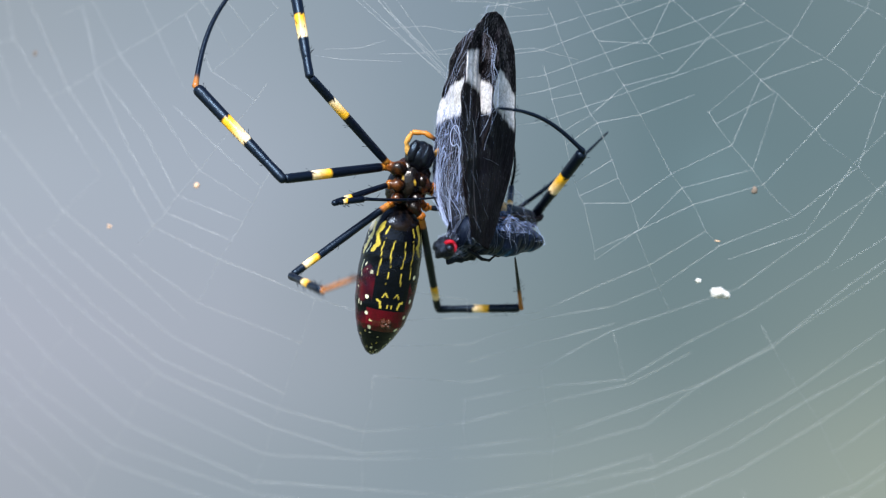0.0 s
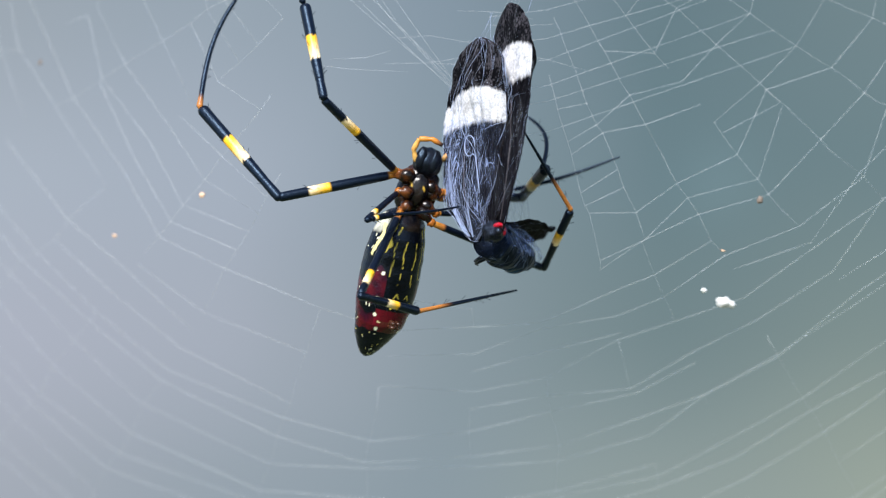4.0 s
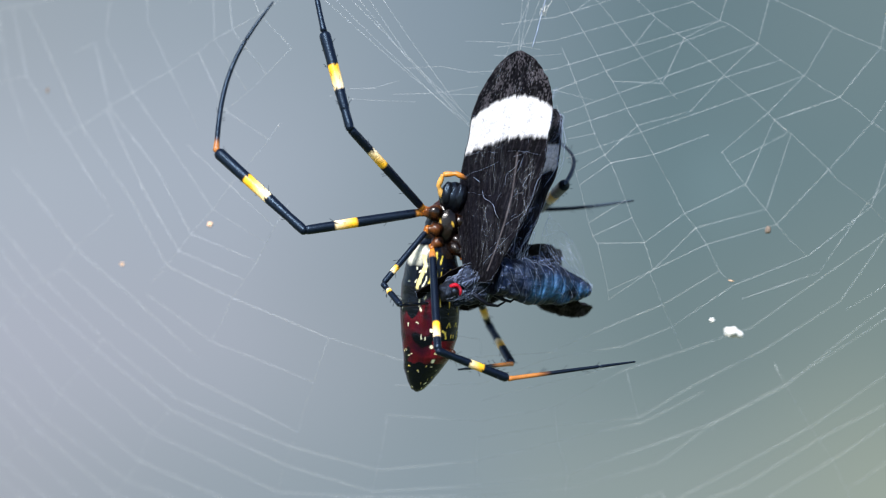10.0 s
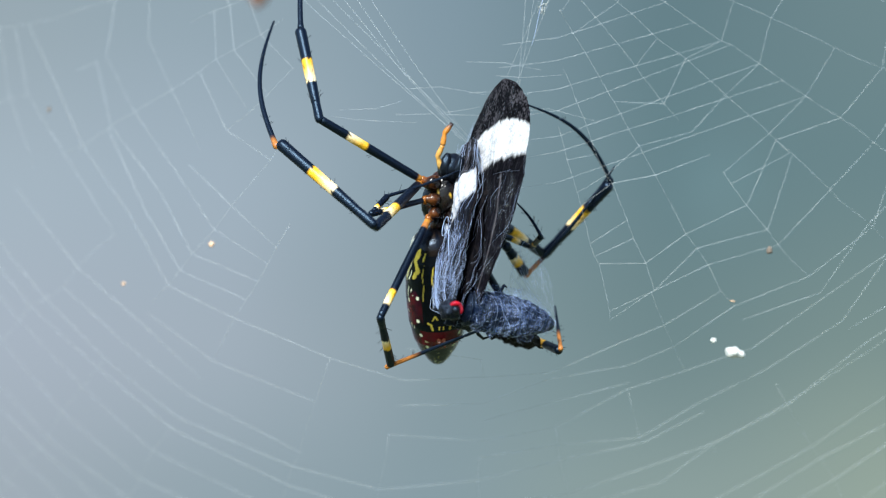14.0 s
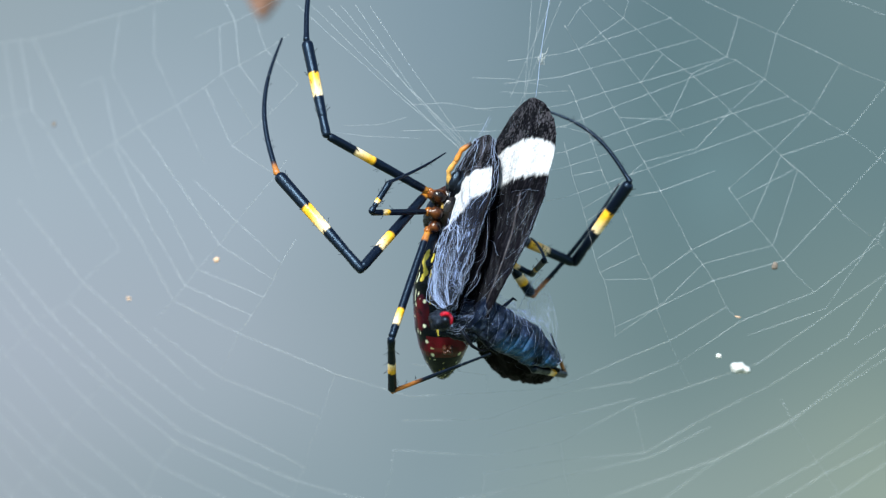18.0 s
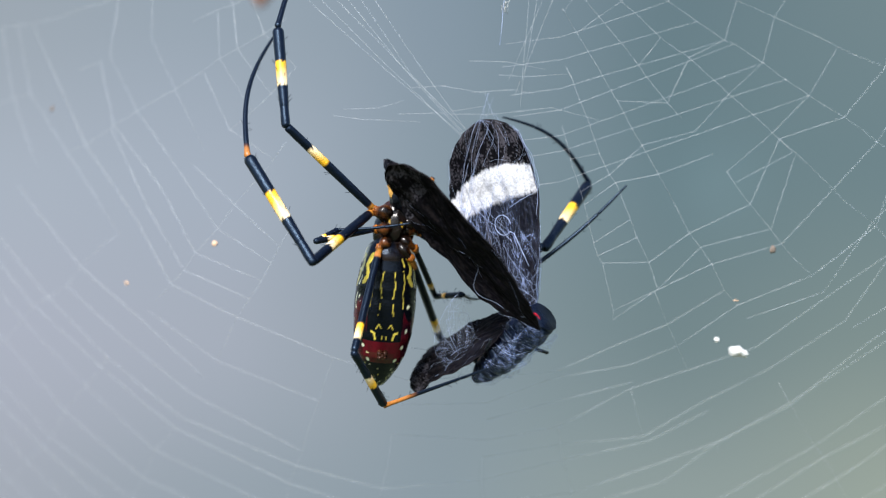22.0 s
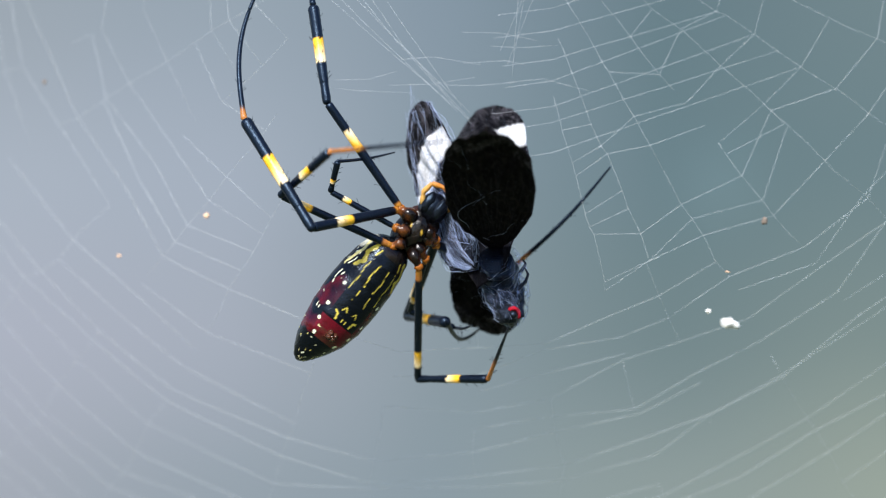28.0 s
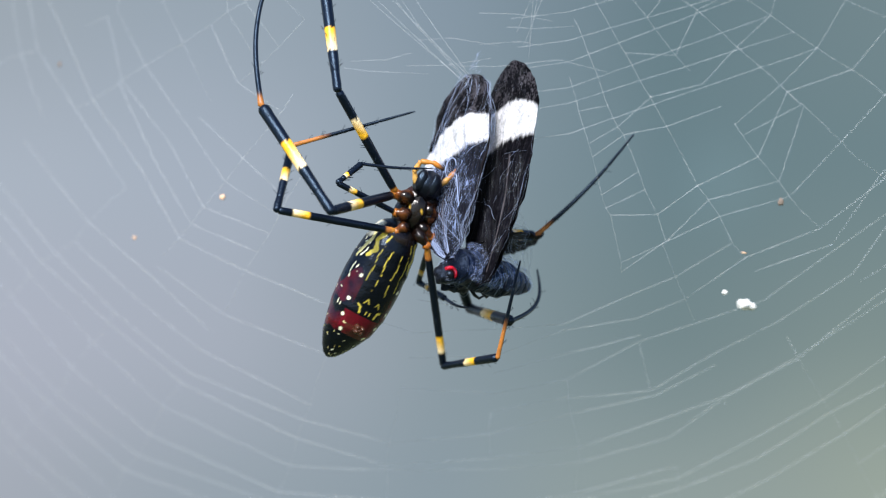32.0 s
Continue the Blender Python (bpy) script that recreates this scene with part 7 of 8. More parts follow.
    swing(right_three,
        [(0, 9.2, 2.0, 0.9, 9.6, 6.5, 4.2, 9.8, 2.8, 8.7),
         (0.5, 9.7, 1.0, 1.6, 9.5, 5.8, 4.5, 9.0, 1.2, 8.2),
         (1, 10.1, 0.5, 2.3, 9.3, 5.5, 4.8, 8.2, 0.4, 7.6),
         (1.5, 10.1, 2.3, 3.2, 9.2, 7.5, 5.1, 8.3, 2.1, 7.2),
         (2, 9.9, 3.8, 4.1, 8.8, -1.6, 5.1, 8.3, 4.0, 6.8),
         (2.5, 9.7, 3.8, 3.8, 9.3, -1.7, 4.9, 8.9, 3.7, 7.1),
         (3, 9.5, 4.5, 3.6, 9.7, -1.0, 4.8, 9.5, 4.2, 7.5),
         (3.5, 8.9, 5.3, 3.1, 8.9, -0.2, 4.5, 8.6, 5.0, 7.2),
         (5.5, 6.1, 7.0, 1.2, 5.4, 1.9, 3.5, 5.0, 7.1, 6.3)],
        [(6, 5.3, 7.7, 0.8, 4.6, 2.8, 3.3, 4.1, 7.9, 6.0),
         (6.5, 5.6, 7.5, 1.1, 4.9, 2.5, 3.5, 4.4, 7.7, 6.2),
         (7, 5.8, 7.8, 1.5, 5.2, 2.7, 3.8, 4.7, 7.9, 6.6),
         (7.5, 6.0, 8.3, 1.8, 5.5, 3.1, 4.0, 5.0, 8.2, 6.8),
         (8, 6.2, 8.6, 2.2, 5.9, 3.4, 4.3, 5.1, -1.9, 6.6),
         (8.5, 6.4, 8.6, 2.5, 6.2, 3.3, 4.5, 5.6, 8.5, 7.2),
         (9, 6.7, 8.6, 2.9, 6.5, 3.3, 4.7, 5.8, -2.0, 7.2),
         (9.5, 6.9, 8.6, 3.2, 6.8, 3.3, 5.0, 6.1, -2.0, 7.5),
         (10, 7.1, 8.5, 3.5, 7.2, 3.2, 5.2, 6.4, -2.1, 7.7)],
        [(10.5, 7.3, 7.3, 3.9, 7.4, 1.9, 5.5, 6.9, 7.1, 8.2),
         (11, 7.4, 6.2, 4.2, 7.7, 0.8, 5.6, 7.2, 6.0, 8.4),
         (11.5, 7.7, 5.8, 4.6, 8.1, 0.4, 5.9, 7.5, 5.6, 8.6),
         (12, 7.9, 6.7, 4.9, 8.4, 1.3, 6.2, 7.9, 6.5, 8.8),
         (12.5, 9.0, 4.5, 3.8, 9.7, -1.0, 5.0, 7.4, 3.2, 8.5),
         (13, 10.2, 2.0, 2.8, 11.4, 7.4, 4.0, 7.3, 7.0, 8.2),
         (13.5, 10.2, 4.8, 3.1, 11.0, -0.7, 4.3, 7.6, 1.8, 8.4),
         (15.5, 9.8, 4.2, 4.4, 11.0, -1.1, 5.7, 10.3, 3.8, 8.9),
         (16, 9.8, 5.8, 4.4, 10.9, 0.4, 5.7, 10.8, 5.3, 9.0)],
        [(16.5, 10.5, 3.8, 4.6, 11.6, -1.2, 6.9, 11.0, 3.8, 9.9),
         (17, 11.2, 2.7, 4.7, 12.8, 6.9, 8.0, 11.2, 2.0, 10.8),
         (17.5, 10.4, 4.5, 3.8, 11.7, -0.3, 6.3, 10.4, 4.7, 9.0),
         (18, 9.5, 3.5, 2.8, 10.8, -1.7, 4.5, 9.4, 3.4, 7.0),
         (18.5, 9.2, 4.0, 2.9, 10.5, -1.3, 4.0, 9.5, 4.0, 6.3),
         (19, 9.0, 2.3, 2.9, 10.5, 7.6, 3.6, 9.6, 2.2, 5.6),
         (19.5, 7.0, 4.8, 1.6, 8.9, -0.3, 3.1, 7.4, 5.0, 5.3),
         (20, 5.0, 5.7, 0.3, 7.7, 1.5, 2.7, 5.2, 6.2, 5.2),
         (20.5, 5.3, 6.2, 0.5, 7.2, 1.3, 2.3, 5.7, 6.4, 4.9)],
        [(21, 5.5, 5.2, 0.8, 6.7, -0.1, 2.1, 6.2, 5.2, 4.6),
         (21.5, 2.1, 6.5, -0.5, 4.3, 1.5, 0.3, 5.0, 7.2, 1.3),
         (22, -1.3, 7.6, -1.7, 1.9, 3.0, -1.4, 3.9, 8.5, -2.0),
         (22.5, 0.1, 5.2, -2.9, 2.7, 0.4, -4.1, 4.6, 5.9, -4.1),
         (23, 1.4, 0.5, -4.0, 3.5, 4.8, -6.9, 5.3, -0.7, -6.0),
         (23.5, -0.2, 3.5, -4.1, 3.4, -0.7, -4.8, 5.3, 4.7, -6.1),
         (24, -2.0, 6.5, -3.8, 3.6, 6.0, -3.1, 5.2, 1.2, -6.0),
         (24.5, -1.7, 7.3, -4.2, 3.8, 6.8, -3.1, 5.9, 2.5, -6.6),
         (25, -1.4, 8.5, -4.4, 4.1, 8.0, -3.2, 6.7, 4.8, -7.4)],
        [(25.5, -1.4, 7.8, -5.0, 4.1, 7.0, -4.2, 7.1, 3.2, -7.6),
         (27.5, -1.3, 6.8, -7.0, 3.9, 5.0, -8.2, 8.4, 1.2, -8.8),
         (28, -3.3, 7.3, -6.7, 1.9, 6.8, -8.6, 3.9, 1.2, -8.1),
         (28.5, -2.8, 6.8, -7.7, 2.4, 5.2, -9.1, 5.7, 0.8, -7.2),
         (29, -2.3, 6.0, -8.6, 2.7, 3.8, -9.7, 7.6, 3.3, -6.5),
         (29.5, -2.1, 5.3, -9.0, 2.9, 3.0, -9.8, 7.7, 3.0, -6.5),
         (30, -1.9, 5.2, -9.4, 3.0, 2.7, -10.0, 7.8, 3.0, -6.5),
         (30.5, -2.4, 6.0, -8.6, 2.7, 3.7, -9.1, 6.3, 0.2, -6.1),
         (31, -2.8, 7.0, -7.8, 2.4, 5.0, -8.1, 3.9, -0.5, -6.5)],
        [(31.5, -3.6, 7.3, -6.8, 0.6, 3.8, -7.8, 2.7, -1.7, -7.4),
         (32, -4.2, 8.0, -5.5, -1.0, 3.8, -7.4, 1.5, -1.4, -8.3)])
    carry_moth(
        [(0, 2.0, -10.5, -3.1),
         (0.5, 1.8, -10.5, -3.1),
         (1, 1.9, -10.5, -3.0),
         (1.5, 3.5, -10.5, -2.2),
         (2, 3.9, -10.5, -1.3),
         (2.5, 5.3, -10.5, -0.5),
         (3, 6.9, -10.5, -0.0),
         (3.5, 7.8, -10.5, -0.2),
         (5.5, -0.3, -4.5, 0.3),
         (6, -0.7, -4.5, -1.3),
         (6.5, -1.5, -4.5, -1.2),
         (7, -1.1, -4.5, -1.9),
         (7.5, 0.2, -4.5, -2.7),
         (8, -0.1, -4.5, -3.1),
         (8.5, 1.5, -4.5, -3.3),
         (9, 2.6, -4.5, -3.6),
         (9.5, 2.1, -4.5, -3.3),
         (10, 1.0, -4.5, -3.3),
         (10.5, 1.6, -4.5, -2.3),
         (11, 1.2, -4.5, -0.5)],
        [(11.5, 1.8, -4.5, -0.9),
         (12, 5.1, -4.5, -1.4),
         (12.5, 3.2, -12.0, -2.1),
         (13, 1.8, -12.0, -2.5),
         (13.5, 0.7, -12.0, -2.8),
         (15.5, 5.1, -12.0, -2.5),
         (16, 7.0, -12.0, -1.8),
         (16.5, 2.9, -12.0, -2.3),
         (17, -2.5, -12.0, -2.9),
         (17.5, -0.5, -12.0, -3.0),
         (18, -0.8, -12.0, -2.1),
         (18.5, 0.2, -12.0, -2.3),
         (19, 1.9, -12.0, -2.8),
         (19.5, 1.6, -12.0, -3.1),
         (20, 0.9, -12.0, -3.3),
         (20.5, 1.6, -12.0, -3.9),
         (21, 3.4, -12.0, -4.0),
         (21.5, 6.8, -4.5, -4.0),
         (22, 9.1, -4.5, -4.3),
         (22.5, 11.2, -4.5, -3.9)],
        [(23, 13.7, -4.5, -3.7),
         (23.5, 17.5, -4.5, -3.2),
         (24, 21.4, -4.5, -1.4),
         (24.5, 21.6, -4.5, -1.6),
         (25, 21.3, -4.5, -1.7),
         (25.5, 21.0, -4.5, -2.3),
         (27.5, 12.0, -4.5, -4.8),
         (28, 7.9, -4.5, -6.9),
         (28.5, 6.5, -4.5, -5.8),
         (29, 7.2, -4.5, -3.9),
         (29.5, 0.4, -4.5, -4.0),
         (30, -0.5, -4.5, -4.7),
         (30.5, -0.6, -4.5, -5.1),
         (31, -0.7, -4.5, -5.8),
         (31.5, -0.3, -4.5, -5.0),
         (32, -1.0, -4.5, -4.6)])
    carry(forewing_near,
        [(0, 5.5, -10.5, -2.4, 8.0, -2.5, 23.4, 61),
         (0.5, 5.5, -10.5, -1.9, 7.8, -3.5, 23.9, 66),
         (1, 5.3, -10.5, -2.0, 8.0, -5.5, 23.8, 77),
         (1.5, 5.4, -10.5, -1.3, 8.2, -4.0, 24.2, 87),
         (2, 6.2, -10.5, -0.6, 8.4, -2.5, 24.5, 97),
         (2.5, 7.1, -10.5, -0.8, 8.9, -3.0, 24.6, 104),
         (3, 8.0, -10.5, -0.0, 9.5, -2.5, 25.1, 113),
         (3.5, 7.8, -10.5, -0.0, 8.6, -2.5, 25.1, 112),
         (5.5, 1.6, -5.5, -1.6, 6.9, 2.0, 23.2, 119),
         (6, 1.3, -5.5, -1.7, 6.7, 2.5, 22.9, 124),
         (6.5, 1.0, -5.5, -1.3, 6.6, 2.5, 23.4, 130),
         (7, 2.2, -5.5, -1.5, 7.8, 1.0, 23.5, 137)],
        [(7.5, 2.7, -5.5, -1.3, 7.9, -0.5, 24.2, 140),
         (8, 2.8, -5.5, -1.7, 7.7, 0.0, 23.7, 143),
         (8.5, 4.3, -5.5, -1.7, 7.9, 0.5, 23.8, 136),
         (9, 4.8, -5.5, -1.8, 7.7, 0.5, 23.8, 126),
         (9.5, 4.3, -5.5, -1.9, 7.8, 0.0, 23.8, 130),
         (10, 4.3, -5.5, -2.2, 8.5, 0.0, 23.4, 134),
         (10.5, 3.8, -5.5, -0.9, 8.7, 3.0, 23.7, 126),
         (11, 4.5, -5.5, -1.6, 9.0, 3.0, 23.1, 114),
         (11.5, 4.9, -5.5, -1.5, 8.8, 3.0, 23.3, 112),
         (12, 7.2, -5.5, -0.7, 8.6, 5.5, 24.2, 97),
         (12.5, 5.4, -9.5, -1.7, 8.4, 1.5, 23.1, 103),
         (13, 4.8, -9.5, -2.4, 7.7, 1.5, 22.4, 105)],
        [(13.5, 3.4, -9.5, -2.3, 6.9, -1.0, 22.5, 124),
         (15.5, 6.0, -9.5, -2.5, 8.6, 2.5, 22.3, 100),
         (16, 8.7, -9.5, -2.3, 9.8, 3.5, 22.6, 100),
         (16.5, 5.2, -9.5, -2.5, 9.6, 2.5, 22.0, 108),
         (17, 2.0, -9.5, -2.3, 8.7, -0.5, 21.8, 130),
         (17.5, 2.5, -9.5, -2.4, 9.2, -0.5, 21.7, 126),
         (18, 3.1, -9.5, -2.0, 9.1, -0.5, 22.2, 123),
         (18.5, 3.5, -9.5, -2.6, 9.0, -0.5, 21.8, 121),
         (19, 5.2, -9.5, -3.3, 8.9, 1.5, 21.3, 108),
         (19.5, 4.8, -9.5, -5.1, 7.0, 2.5, 19.7, 99),
         (20, 3.9, -9.5, -5.9, 5.9, 3.0, 18.9, 97),
         (20.5, 4.6, -9.5, -5.9, 6.0, 3.0, 18.9, 97)],
        [(21, 5.9, -9.5, -5.5, 6.6, 2.0, 19.4, 96),
         (21.5, 7.7, -5.5, -7.0, 1.2, 4.0, 17.0, 78),
         (22, 10.0, -1.0, -6.5, -5.9, 3.0, 12.8, 75),
         (22.5, 11.4, -3.0, -5.5, -7.3, -2.0, 11.2, 74),
         (23, 13.0, -6.0, -4.9, -7.3, -6.0, 9.6, 77),
         (23.5, 16.0, -9.0, -2.6, -7.2, -9.5, 8.3, 79),
         (24, 19.9, -9.0, -1.3, -6.3, -9.5, 7.2, 79),
         (24.5, 20.3, -9.0, -1.2, -5.9, -9.5, 7.6, 79),
         (25, 20.5, -9.0, -1.0, -6.0, -9.5, 8.4, 79),
         (25.5, 20.5, -9.0, -1.8, -5.4, -9.5, 9.3, 79),
         (27.5, 9.4, -5.5, -2.4, 6.2, 12.5, 15.6, 140),
         (28, 6.2, -5.5, -2.6, 4.6, 12.5, 15.9, 140)],
        [(28.5, 5.4, -5.5, -2.2, 3.4, 12.5, 16.4, 140),
         (29, 4.6, -9.0, -1.9, 0.3, 7.5, 18.3, 136),
         (29.5, 3.5, -5.5, -3.7, 5.0, 3.0, 21.3, 177),
         (30, 2.6, -5.5, -4.4, 4.4, -0.5, 21.5, 177),
         (30.5, 2.5, -5.5, -4.6, 4.7, 0.0, 21.2, 159),
         (31, 3.2, -5.5, -4.7, 6.6, 1.5, 20.6, 148),
         (31.5, 2.5, -5.5, -4.7, 6.6, 3.0, 20.0, 128),
         (32, 2.9, -5.5, -5.6, 6.5, 3.0, 19.2, 119)])
    carry(forewing_far,
        [(0, 3.0, -4.0, -1.1, 5.5, -5.0, 21.5, -61),
         (0.5, 2.8, -4.0, -1.0, 5.7, -5.0, 21.9, -55),
         (1, 2.5, -4.0, -0.8, 6.3, -5.0, 21.2, -47),
         (1.5, 2.9, -4.0, -1.0, 5.5, -5.0, 21.0, -49),
         (2, 4.0, -4.0, -1.0, 4.6, -5.0, 20.7, -49),
         (2.5, 4.6, -4.0, -1.1, 5.0, -5.0, 20.5, -55),
         (3, 6.2, -4.0, -0.3, 4.9, -5.0, 21.0, -50),
         (3.5, 5.6, -4.0, -1.0, 5.0, -5.0, 20.6, -52),
         (5.5, 0.3, -4.0, -0.7, 4.3, -5.0, 20.5, -63),
         (6, 1.0, -4.0, -0.6, 4.6, 2.5, 19.4, -65),
         (6.5, 3.0, -4.0, -0.4, 7.7, 4.0, 19.1, -66),
         (7, 5.9, -4.0, -0.5, 11.8, 6.5, 17.8, -58)],
        [(7.5, 5.9, -4.0, -1.6, 12.1, 2.0, 18.4, -58),
         (8, 6.8, -4.0, -1.7, 12.1, 5.5, 17.1, -58),
         (8.5, 7.7, -4.0, -1.7, 11.6, 5.5, 17.1, -58),
         (9, 8.7, -4.0, -1.8, 11.3, 6.0, 17.0, -58),
         (9.5, 8.0, -4.0, -1.9, 11.3, 5.0, 17.2, -58),
         (10, 7.3, -4.0, -2.2, 11.4, 5.5, 16.6, -58),
         (10.5, 2.1, -4.0, -1.0, 5.8, 4.5, 18.3, -70),
         (11, 1.6, -4.0, 0.3, 5.0, 7.0, 18.3, -63),
         (11.5, 2.4, -4.0, 0.5, 5.4, 5.0, 19.6, -58),
         (12, 4.5, -4.0, 0.5, 5.5, 2.0, 21.0, -51),
         (12.5, 3.3, -11.0, -0.2, 4.9, -7.0, 20.7, -53),
         (13, 2.1, -11.0, -0.6, 4.2, -3.5, 19.3, -55)],
        [(13.5, 0.6, -11.0, -3.0, 3.4, 0.5, 14.9, -77),
         (15.5, 4.7, -11.0, -1.3, 3.7, 3.5, 17.9, -54),
         (16, 6.4, -11.0, -1.2, 5.1, 3.5, 18.0, -57),
         (16.5, 4.2, -11.0, -2.0, 4.5, 3.5, 17.3, -57),
         (17, -0.8, -11.0, -0.9, 2.6, -0.5, 17.4, -65),
         (17.5, 0.1, -11.0, -1.1, 3.4, -1.0, 17.6, -65),
         (18, 0.3, -11.0, -0.7, 3.1, 0.5, 17.2, -65),
         (18.5, 0.8, -11.0, -1.1, 3.2, -0.5, 17.2, -65),
         (19, 3.4, -11.0, -3.9, 3.8, 3.0, 14.2, -50),
         (19.5, 3.3, -11.0, -4.2, 1.6, 4.6, 13.8, -52),
         (20, 1.9, -11.0, -4.3, 0.0, 4.6, 13.7, -54),
         (20.5, 2.8, -11.0, -5.2, 0.2, 4.6, 12.8, -54)],
        [(21, 4.1, -11.0, -6.3, 1.5, 3.5, 11.5, -50),
         (21.5, 6.2, -4.0, -3.5, 3.7, -5.0, 17.8, -47),
         (22, 9.2, -1.0, -3.7, 4.0, -1.5, 18.4, -31),
         (22.5, 11.4, -1.0, -2.9, 2.4, -1.5, 15.8, -31),
         (23, 13.9, -1.0, -2.2, 1.2, -1.5, 12.3, -31),
         (23.5, 17.7, -1.0, -1.0, 1.0, -1.5, 11.8, -31),
         (24, 19.8, -1.0, 0.9, -1.3, -1.5, 11.2, -16),
         (24.5, 20.2, -1.0, 0.9, -1.1, -1.5, 10.7, -16),
         (25, 20.4, -1.0, 0.9, -1.0, -1.5, 10.3, -19),
         (25.5, 20.1, -1.0, -0.1, 1.2, -1.5, 11.5, -42),
         (27.5, 7.9, -4.0, -2.0, -0.3, 7.0, 14.2, -63),
         (28, 4.4, -4.0, -1.3, -2.7, 7.0, 15.6, -59)],
        [(28.5, 4.5, -4.0, -0.8, -3.1, 7.0, 15.8, -61),
         (29, 8.0, 1.0, -1.9, 8.7, 4.5, 19.1, -70),
         (29.5, 5.6, 1.0, -1.2, 11.3, 0.0, 21.7, -55),
         (30, 6.9, 1.0, -0.7, 13.0, 0.0, 22.3, -47),
         (30.5, 6.6, 1.0, -1.1, 12.1, 0.0, 19.9, -55),
         (31, 6.8, 1.0, -1.4, 12.8, 10.0, 16.9, -57),
         (31.5, 0.7, -4.0, -3.1, 3.3, -1.0, 17.9, -66),
         (32, -0.3, -4.0, -2.9, 1.4, 3.5, 17.1, -55)])
